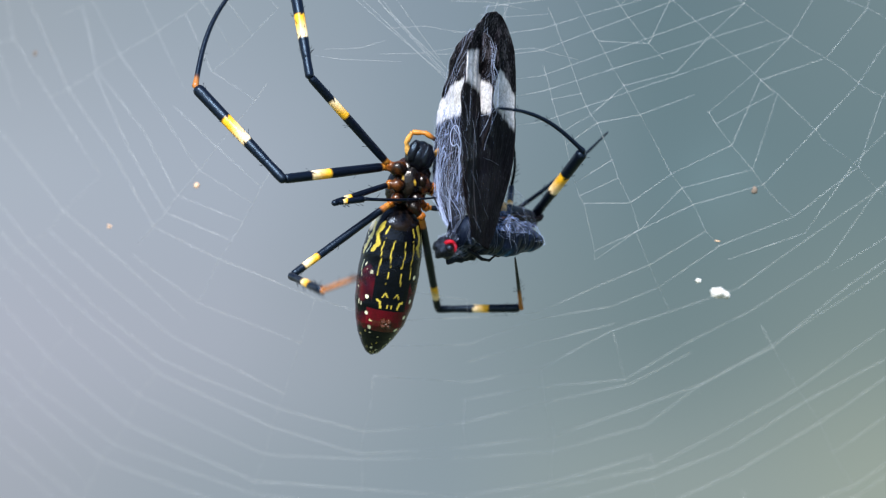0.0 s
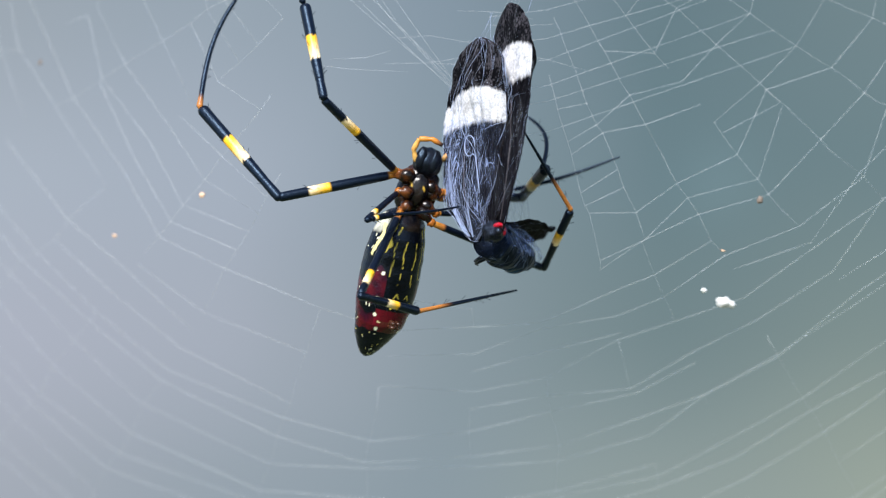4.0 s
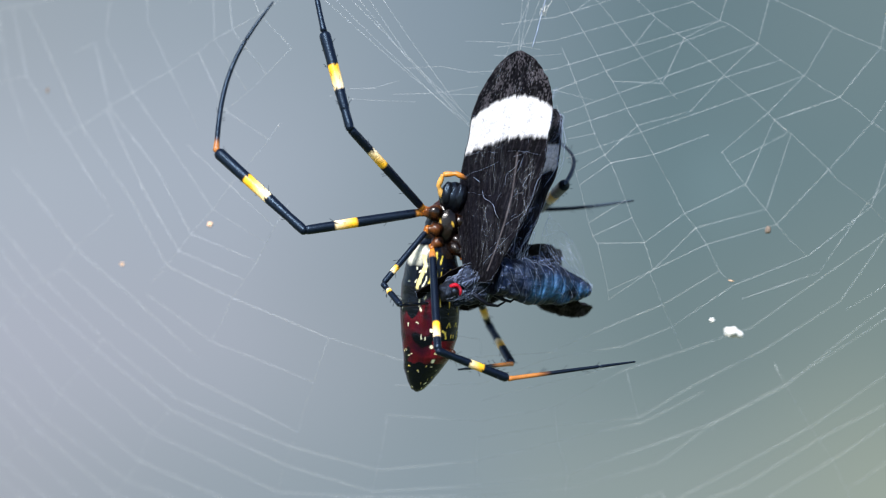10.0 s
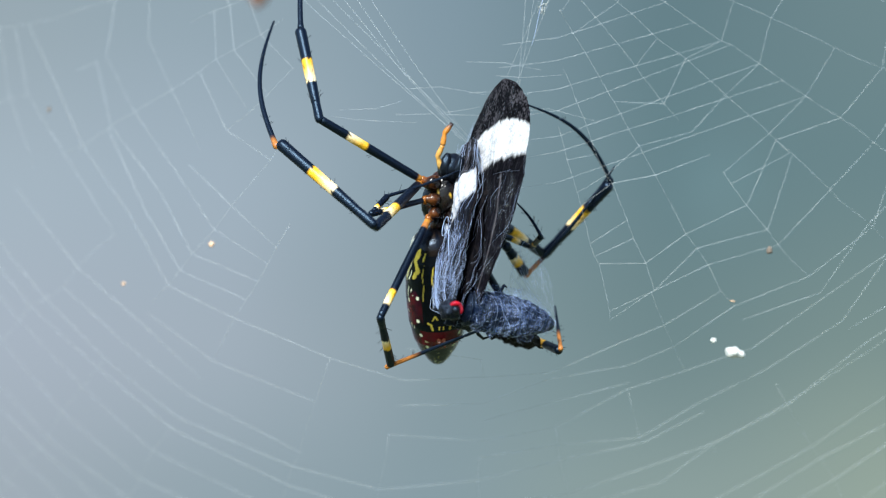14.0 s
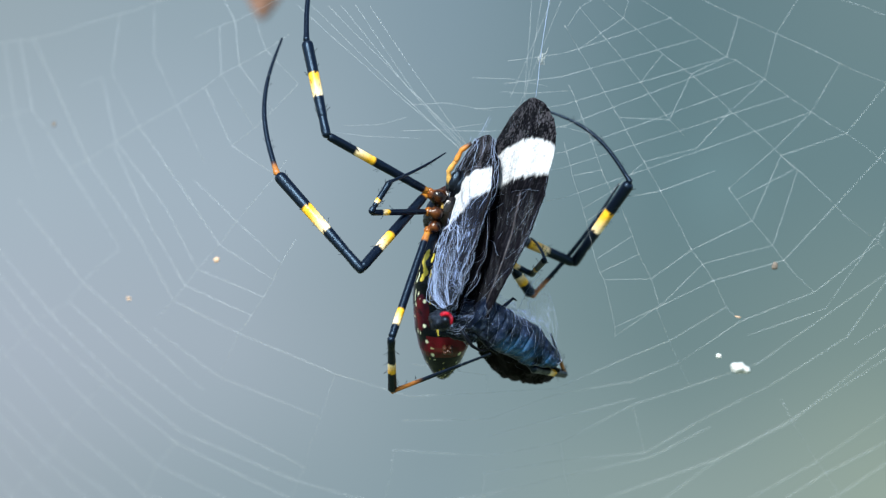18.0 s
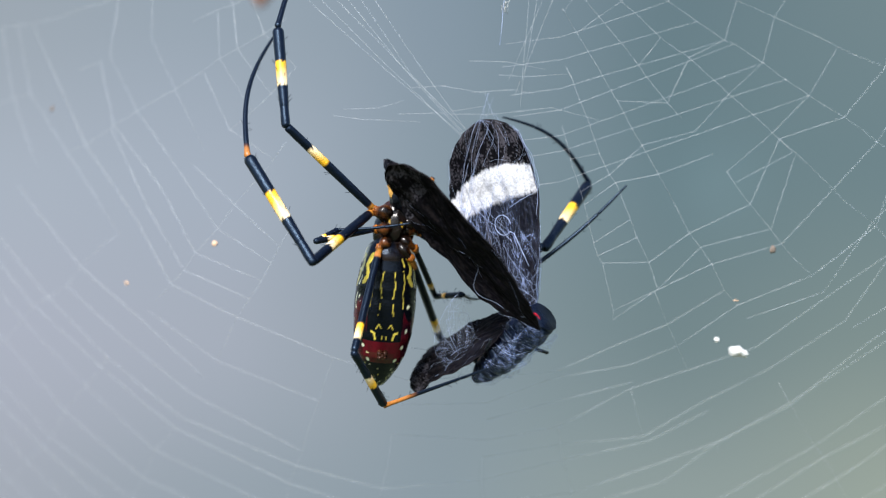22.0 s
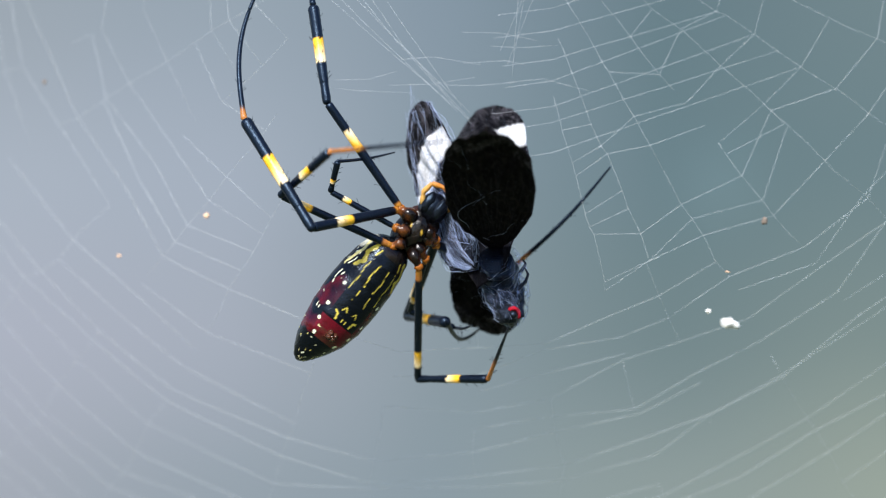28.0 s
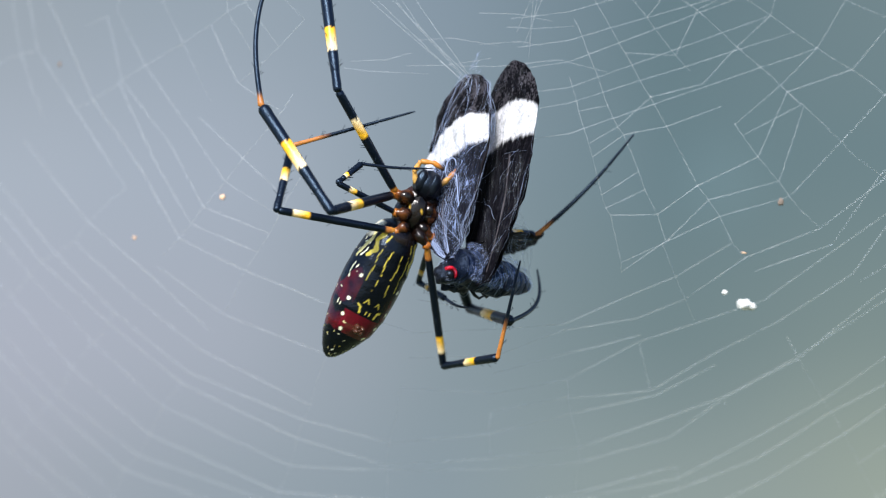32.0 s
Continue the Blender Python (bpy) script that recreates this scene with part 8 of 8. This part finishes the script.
    carry(moth_abdomen,
        [(0, 3.4, -5.0, -1.1, 13.0, 2.5, -2.3, 72),
         (0.5, 3.9, -5.0, -0.9, 12.7, 3.5, -1.3, 81),
         (1, 3.7, -5.0, -1.2, 12.5, 3.5, -2.0, 90),
         (1.5, 4.6, -5.0, -1.3, 9.5, 6.0, -1.3, 119),
         (2, 5.6, -5.0, -0.3, 9.6, 6.5, -1.6, 167),
         (2.5, 6.1, -5.0, -0.9, 10.3, 6.5, -0.4, 151),
         (3, 6.8, -5.0, -1.4, 10.9, 6.0, 1.7, 140),
         (3.5, 7.2, -5.0, -1.3, 10.9, 6.5, -1.3, 113),
         (5.5, 0.3, -5.0, -0.6, 11.2, 0.5, -1.0, 3),
         (6, 2.5, -5.0, -0.3, 13.1, 0.0, -3.2, 3),
         (6.5, 2.8, -5.0, -0.4, 13.8, 0.0, -1.7, 3),
         (7, 4.1, -5.0, -0.5, 15.6, -1.5, -1.5, 3)],
        [(7.5, 4.6, -5.0, -1.6, 17.0, -6.0, -1.3, 3),
         (8, 4.7, -5.0, -1.7, 17.2, -6.0, -1.4, 3),
         (8.5, 5.9, -5.0, -1.4, 18.1, -6.0, -0.8, 3),
         (9, 6.6, -5.0, -1.2, 18.6, -3.5, -1.2, 3),
         (9.5, 6.1, -5.0, -1.6, 17.4, -0.5, -2.2, 3),
         (10, 5.9, -5.0, -1.5, 16.8, 0.0, -3.2, 3),
         (10.5, 3.9, -5.0, -0.6, 14.1, 0.0, -4.6, 61),
         (11, 3.9, -5.0, 1.0, 12.4, 1.0, -5.1, 92),
         (11.5, 4.2, -5.0, 1.2, 11.4, 2.5, -4.7, 124),
         (12, 4.9, -5.0, 1.2, 13.2, 2.0, -4.1, 167),
         (12.5, 3.6, -9.0, 0.1, 12.6, -2.0, -3.9, 167),
         (13, 3.0, -9.0, -1.0, 11.8, -1.5, -4.6, 167)],
        [(13.5, 2.3, -9.0, -2.5, 13.1, -4.0, -4.2, 145),
         (15.5, 4.4, -9.0, -1.6, 10.7, 0.5, -5.7, 132),
         (16, 6.1, -9.0, -1.1, 11.1, 0.5, -6.6, 119),
         (16.5, 3.1, -9.0, -1.7, 11.1, -1.5, -6.7, 77),
         (17, 1.9, -9.0, -1.8, 11.3, -4.0, -7.4, 18),
         (17.5, 2.7, -9.0, -2.2, 12.6, -4.0, -7.2, 18),
         (18, 2.8, -9.0, -1.2, 12.1, -4.0, -7.0, 18),
         (18.5, 2.6, -9.0, -1.4, 11.7, -4.0, -7.6, 18),
         (19, 3.3, -9.0, -2.3, 9.9, -1.0, -8.7, 85),
         (19.5, 2.3, -9.0, -3.2, 7.2, 0.0, -9.6, 140),
         (20, 1.8, -9.0, -3.8, 4.4, 1.0, -10.4, 140),
         (20.5, 2.7, -9.0, -4.5, 5.9, 1.0, -10.7, 140)],
        [(21, 4.4, -9.0, -4.6, 8.0, 1.0, -10.6, 140),
         (21.5, 7.8, -5.0, -4.1, 6.3, 5.0, -10.9, 116),
         (22, 10.7, -5.0, -3.7, 3.2, 1.0, -11.0, 96),
         (22.5, 11.1, -5.0, -3.8, 3.6, 0.5, -11.7, 84),
         (23, 12.2, -5.0, -4.5, 5.0, 0.5, -12.6, 74),
         (23.5, 14.6, -5.0, -4.1, 7.9, 0.5, -12.7, 64),
         (24, 17.9, -5.0, -3.6, 11.1, -2.5, -13.2, 64),
         (24.5, 18.6, -5.0, -3.1, 9.5, -5.0, -12.0, 64),
         (25, 19.1, -5.0, -2.6, 8.1, -5.0, -11.1, 64),
         (25.5, 18.5, -5.0, -3.3, 8.8, -5.0, -10.8, 64),
         (27.5, 9.4, -5.0, -0.9, 12.3, 3.5, -8.8, 72),
         (28, 6.4, -5.0, -0.7, 8.4, 4.5, -8.2, 62)],
        [(28.5, 6.1, -5.0, -0.6, 8.9, 4.5, -7.6, 50),
         (29, 3.8, -5.0, -1.1, 12.2, 3.0, -4.4, 36),
         (29.5, 4.8, -5.0, -2.5, 15.8, 0.0, -1.8, 13),
         (30, 5.1, -5.0, -2.5, 16.4, -0.5, -1.0, 11),
         (30.5, 4.3, -5.0, -3.4, 15.2, 0.0, -1.8, 7),
         (31, 2.9, -5.0, -4.1, 13.8, 0.0, -3.4, 3),
         (31.5, 0.6, -5.0, -3.8, 11.0, 1.0, -3.5, 52),
         (32, 0.1, -5.0, -3.5, 8.4, 3.5, -6.0, 108)])
    carry(hindwing,
        [(0, 5.4, -3.5, -0.5, 11.4, 12.5, -0.3, 75),
         (0.5, 5.8, -3.5, -0.0, 11.8, 12.5, 0.1, 75),
         (1, 6.1, -3.5, -0.4, 11.2, 12.5, 0.6, 75),
         (1.5, 6.5, -3.5, -0.3, 9.6, 13.0, 0.8, 75),
         (2, 7.1, -3.5, 0.9, 9.8, 13.5, 1.1, 75),
         (2.5, 7.4, -3.5, 0.7, 10.1, 13.5, 1.3, 75),
         (3, 7.6, -3.5, 0.1, 11.8, 12.5, 3.1, 75),
         (3.5, 7.3, -3.5, 0.6, 11.5, 13.0, 1.7, 75),
         (5.5, 3.9, -3.5, 1.5, 8.0, 11.5, -5.9, 71),
         (6, 3.9, -3.5, 2.6, 8.0, 9.0, -8.1, 53),
         (6.5, 3.7, -3.5, 2.7, 11.6, 7.5, -7.5, 48),
         (7, 5.6, -3.5, 1.5, 15.8, 7.0, -7.3, 40)],
        [(7.5, 5.5, -3.5, 3.5, 18.3, 4.0, -4.8, 20),
         (8, 6.2, -2.0, 5.2, 20.2, 1.0, -4.2, 16),
         (8.5, 4.6, -3.5, -0.5, 21.4, -2.0, 1.1, 20),
         (9, 4.5, -3.5, 0.8, 21.4, -2.0, 0.4, 58),
         (9.5, 5.0, -3.5, -0.1, 18.5, 6.5, -3.0, 62),
         (10, 6.8, -3.5, 0.3, 15.7, 9.5, -6.0, 66),
         (10.5, 6.2, -3.5, -1.1, 11.4, 11.5, -7.5, 66),
         (11, 6.7, -3.5, -1.1, 9.2, 12.0, -8.0, 66),
         (11.5, 6.5, -3.5, -1.7, 8.8, 12.5, -7.3, 68),
         (12, 5.8, -3.5, -1.8, 8.0, 13.0, -6.3, 66),
         (12.5, 6.4, -7.5, -2.0, 8.7, 9.0, -6.2, 68),
         (13, 6.6, -7.5, -2.0, 8.9, 9.0, -6.2, 71)],
        [(13.5, 6.5, -7.5, -2.8, 9.7, 9.0, -6.5, 71),
         (15.5, 4.2, -7.5, -3.3, 6.4, 9.0, -7.7, 40),
         (16, 4.5, -7.5, -3.0, 5.8, 8.5, -8.2, 40),
         (16.5, 3.7, -7.5, -3.6, 7.8, 8.5, -8.4, 40),
         (17, 3.5, -7.5, -3.0, 10.5, 6.5, -9.3, 40),
         (17.5, 4.6, -7.5, -3.0, 11.1, 7.0, -9.7, 40),
         (18, 5.2, -7.5, -2.3, 10.3, 7.0, -9.5, 40),
         (18.5, 5.3, -7.5, -3.0, 9.5, 7.5, -9.9, 40),
         (19, 4.7, -7.5, -4.1, 7.9, 8.0, -10.4, 40),
         (19.5, 2.3, -7.5, -4.4, 4.4, 8.0, -11.7, 40),
         (20, 0.6, -7.5, -4.5, 0.6, 7.5, -12.4, 40),
         (20.5, 2.0, -7.5, -4.8, 2.0, 7.5, -12.5, 40)],
        [(21, 4.3, -7.5, -4.5, 3.6, 7.5, -12.4, 40),
         (21.5, 6.4, -3.5, -4.6, 0.5, 10.5, -12.2, 60),
         (22, 7.1, -3.5, -4.2, -4.0, 7.5, -11.3, 66),
         (22.5, 6.9, -3.5, -3.8, -3.7, 6.5, -12.5, 66),
         (23, 7.6, -3.5, -3.6, -2.1, 6.0, -13.8, 66),
         (23.5, 11.0, -3.5, -2.8, 2.8, 6.5, -13.8, 62),
         (24, 15.1, -3.5, -1.9, 8.5, 6.5, -13.9, 37),
         (24.5, 14.5, -3.5, -2.4, 7.9, 8.5, -12.6, 37),
         (25, 13.6, -3.5, -2.5, 7.5, 9.5, -11.8, 40),
         (25.5, 13.4, -3.5, -3.1, 8.2, 10.5, -11.5, 60),
         (27.5, 8.2, 2.0, 2.0, 10.6, 14.0, -9.0, 21),
         (28, 5.0, 2.0, 2.0, 6.5, 14.0, -9.0, 21)],
        [(28.5, 4.9, 2.0, 2.0, 7.4, 14.0, -8.6, 21),
         (29, 4.8, -3.5, -1.2, 19.3, 5.5, -0.3, 68),
         (29.5, 2.0, -3.5, -1.9, 18.5, -2.0, 1.9, 60),
         (30, 2.0, -3.5, -2.1, 18.2, -2.0, 2.8, 51),
         (30.5, 1.3, -3.5, -2.8, 16.1, 4.0, 1.5, 51),
         (31, 1.7, -3.5, -2.7, 13.3, 8.5, -0.0, 48),
         (31.5, 1.8, -3.5, -2.3, 10.1, 11.5, -0.9, 58),
         (32, 2.4, -3.5, -1.0, 8.4, 12.5, -1.0, 73)])
    carry(broad_hindwing,
        [(0, 4.9, -10.2, -1.4, 6.9, -3.8, 18.2, 61),
         (0.5, 4.8, -10.2, -0.9, 6.7, -4.6, 18.7, 66),
         (1, 4.6, -10.4, -1.0, 6.8, -6.4, 18.6, 77),
         (1.5, 4.7, -10.5, -0.3, 6.9, -5.3, 19.1, 87),
         (2, 6.9, -10.4, 0.4, 8.6, -4.0, 19.5, 97),
         (2.5, 7.8, -10.3, 0.2, 9.2, -4.3, 19.5, 104),
         (3, 8.7, -10.2, 1.0, 9.9, -3.8, 20.1, 113),
         (3.5, 8.5, -10.2, 1.0, 9.1, -3.8, 20.1, 112),
         (5.5, -3.4, -4.5, -2.1, 9.7, 13.0, 0.4, 66),
         (6, -4.0, -4.5, -2.1, 9.8, 12.5, 1.0, 50),
         (6.5, -4.3, -4.5, -2.1, 10.8, 11.5, 1.0, 43),
         (7, -3.6, -4.5, -2.5, 12.7, 10.0, 0.4, 39)],
        [(7.5, -1.4, -4.5, -2.6, 16.3, 8.0, 1.2, 37),
         (8, 0.7, -4.5, -2.3, 18.4, 8.0, 1.7, 36),
         (8.5, 2.0, -4.5, -2.4, 19.6, 8.0, 2.3, 38),
         (9, 2.3, -4.5, -2.7, 19.7, 8.0, 2.4, 39),
         (9.5, -2.6, -4.5, -3.2, 14.4, 8.0, 0.2, 47),
         (10, -2.9, -4.5, -3.3, 12.0, 11.0, -0.8, 53),
         (10.5, 1.9, -3.3, -2.7, 5.6, 5.5, 17.2, -70),
         (11, 1.7, -3.5, -1.5, 5.2, 7.9, 17.1, -63),
         (11.5, 2.5, -3.3, -1.2, 5.6, 6.1, 18.6, -58),
         (12, 4.6, -3.0, -1.1, 5.6, 3.2, 20.1, -51),
         (12.5, 3.4, -8.8, -1.7, 5.0, -4.7, 20.0, -53),
         (13, 2.2, -9.1, -2.2, 4.3, -1.4, 18.4, -55)],
        [(13.5, 1.1, -9.6, -4.8, 4.0, 2.2, 13.7, -77),
         (15.5, 4.6, -9.3, -3.0, 3.6, 0.5, 16.8, -37),
         (16, 6.2, -9.3, -2.9, 4.9, 0.5, 16.9, -34),
         (16.5, 4.0, -9.3, -3.7, 4.3, 0.5, 16.1, -37),
         (17, -0.6, -9.4, -2.7, 2.9, 1.4, 16.3, -65),
         (17.5, 0.3, -9.4, -2.8, 3.7, 0.9, 16.4, -65),
         (18, 0.5, -9.5, -2.5, 3.4, 2.3, 16.0, -65),
         (18.5, 1.1, -9.4, -2.8, 3.6, 1.5, 16.2, -65),
         (19, 3.2, -9.5, -5.7, 3.6, 2.4, 13.0, -37),
         (19.5, 3.1, -9.5, -6.0, 2.1, 2.4, 12.6, -34),
         (20, 1.7, -9.5, -6.1, 0.5, 2.4, 12.5, -32),
         (20.5, 2.7, -9.5, -7.0, 0.7, 2.4, 11.6, -33)],
        [(21, 4.0, -9.5, -8.1, 1.8, 2.4, 10.4, -32),
         (21.5, 6.9, -10.0, -3.1, 1.5, -3.0, 17.0, 105),
         (22, 10.2, -10.0, -5.1, -5.4, -10.0, 12.3, 118),
         (22.5, 11.6, -10.0, -4.9, -6.3, -10.0, 10.2, 138),
         (23, 13.5, -10.0, -5.6, -6.2, -10.0, 7.9, 150),
         (23.5, 14.7, -7.0, -3.7, -6.1, 0.0, 6.0, 162),
         (24, 18.1, -7.0, -2.9, -5.1, -7.5, 4.9, 162),
         (24.5, 18.5, -7.0, -2.7, -4.7, -7.5, 5.3, 162),
         (25, 18.6, -7.0, -2.5, -4.9, -7.5, 6.1, 162),
         (25.5, 18.7, -7.0, -2.9, -4.2, -7.5, 7.0, 162),
         (27.5, 9.0, -3.0, 0.3, 7.6, -20.5, 10.8, 165),
         (28, 6.2, -3.0, 0.3, 5.4, -20.5, 10.8, 165)],
        [(28.5, 5.6, -3.0, 0.8, 4.4, -18.5, 12.2, 165),
         (29, 5.7, -8.0, -0.5, 2.1, 5.8, 16.4, 44),
         (29.5, 5.6, 3.5, -1.6, 12.2, 4.5, 15.0, 14),
         (30, 5.4, 4.5, -1.8, 13.0, 5.5, 15.2, 14),
         (30.5, 5.0, 7.0, -2.2, 12.6, 8.0, 14.6, 20),
         (31, 4.8, 9.0, -2.6, 12.4, 12.0, 13.8, 26),
         (31.5, 4.0, 1.0, -2.8, 10.6, 4.0, 15.0, 60),
         (32, 4.2, -4.8, -4.6, 7.1, 2.0, 14.2, 119)])
    carry(thorax,
        [(0, 2.0, -4.8, -3.1, 5.9, -0.3, -1.4, 3),
         (0.5, 1.8, -4.8, -3.1, 6.2, -0.8, -0.9, 3),
         (1, 1.9, -4.8, -3.0, 6.0, -0.3, -1.4, 3),
         (1.5, 3.5, -4.8, -2.2, 5.8, 1.2, -1.3, 3),
         (2, 3.9, -4.8, -1.3, 6.6, 0.7, -0.6, 3),
         (2.5, 5.3, -4.8, -0.5, 7.2, 1.2, -0.8, 3),
         (3, 6.9, -4.8, -0.0, 7.9, 1.7, -0.6, 3),
         (3.5, 7.8, -4.8, -0.2, 8.2, 1.7, -1.3, 3),
         (5.5, -0.3, -4.8, 0.3, 3.2, 0.7, -0.7, 3),
         (6, -0.7, -4.8, -1.3, 3.9, -0.3, -0.6, 3),
         (6.5, -1.5, -4.8, -1.2, 3.5, -0.8, -0.4, 3),
         (7, -1.1, -4.8, -1.9, 4.2, -1.3, -0.5, 3)],
        [(7.5, 0.2, -4.8, -2.7, 4.7, -0.3, -1.6, 3),
         (8, -0.1, -4.8, -3.1, 4.8, -0.8, -1.7, 3),
         (8.5, 1.5, -4.8, -3.3, 5.9, -0.8, -1.4, 3),
         (9, 2.6, -4.8, -3.6, 6.8, -0.3, -1.2, 3),
         (9.5, 2.1, -4.8, -3.3, 6.2, -0.3, -1.6, 3),
         (10, 1.0, -4.8, -3.3, 6.2, -1.8, -1.6, 3),
         (10.5, 1.6, -4.8, -2.3, 5.8, -0.3, -1.4, 3),
         (11, 1.2, -4.8, -0.5, 6.1, -0.8, -0.6, 3),
         (11.5, 1.8, -4.8, -0.9, 6.1, -0.3, -0.3, 3),
         (12, 5.1, -4.8, -1.4, 7.1, 1.2, -0.2, 3),
         (12.5, 3.2, -8.8, -2.1, 5.9, -3.3, -1.0, 3),
         (13, 1.8, -8.8, -2.5, 5.3, -3.3, -2.0, 3)],
        [(13.5, 0.7, -8.8, -2.8, 4.5, -3.8, -2.9, 3),
         (15.5, 5.1, -8.8, -2.5, 6.1, -2.3, -2.7, 3),
         (16, 7.0, -8.8, -1.8, 7.5, -2.3, -2.6, 3),
         (16.5, 2.9, -8.8, -2.3, 5.2, -2.8, -3.1, 3),
         (17, -2.5, -8.8, -2.9, 3.6, -7.3, -2.8, 3),
         (17.5, -0.5, -8.8, -3.0, 4.2, -4.8, -3.1, 3),
         (18, -0.8, -8.8, -2.1, 4.8, -5.8, -2.5, 3),
         (18.5, 0.2, -8.8, -2.3, 5.0, -4.8, -3.1, 3),
         (19, 1.9, -8.8, -2.7, 5.0, -3.3, -4.1, 3),
         (19.5, 1.6, -8.8, -3.1, 3.6, -2.8, -5.0, 3),
         (20, 0.9, -8.8, -3.3, 2.5, -2.8, -5.6, 3),
         (20.5, 1.6, -8.8, -3.9, 3.6, -3.3, -6.2, 3)],
        [(21, 3.4, -8.8, -4.0, 5.4, -3.3, -6.2, 3),
         (21.5, 6.8, -4.8, -3.9, 7.5, 1.2, -5.9, 3),
         (22, 9.1, -4.8, -4.3, 8.9, 1.2, -5.7, 3),
         (22.5, 11.2, -4.8, -3.9, 9.8, 1.2, -5.5, 3),
         (23, 13.7, -4.8, -3.7, 11.7, 1.2, -5.5, 3),
         (23.5, 17.5, -4.8, -3.2, 14.9, 1.2, -4.3, 3),
         (24, 21.3, -4.8, -1.4, 18.2, 0.2, -3.7, 3),
         (24.5, 21.6, -4.8, -1.6, 18.9, 0.7, -3.2, 3),
         (25, 21.3, -4.8, -1.7, 19.5, 1.2, -2.8, 3),
         (25.5, 21.0, -4.8, -2.3, 18.9, 1.2, -3.4, 3),
         (27.5, 12.0, -4.8, -4.8, 10.3, 1.2, -3.0, 3),
         (28, 7.9, -4.8, -6.9, 7.0, -0.3, -2.6, 3)],
        [(28.5, 6.5, -4.8, -5.8, 6.9, 0.7, -2.4, 3),
         (29, 7.2, -4.8, -3.9, 6.0, 1.2, -1.9, 3),
         (29.5, 0.4, -4.8, -4.0, 5.2, -0.8, -2.5, 3),
         (30, -0.5, -4.8, -4.7, 5.2, -2.8, -2.5, 3),
         (30.5, -0.6, -4.8, -5.1, 5.1, -2.8, -3.3, 3),
         (31, -0.7, -4.8, -5.8, 5.1, -2.8, -3.9, 3),
         (31.5, -0.3, -4.8, -4.9, 3.3, 0.2, -3.8, 3),
         (32, -1.0, -4.8, -4.6, 2.2, 0.7, -4.2, 3)])
    stretch_tent()
    lift_palp([(0, 0), (11, 0), (12, 42), (12.5, 60), (13, 74), (16, 80), (17, 74), (18, 72), (19, 30), (20, 0), (22, 12), (24, 0), (32, 0)])


motions()
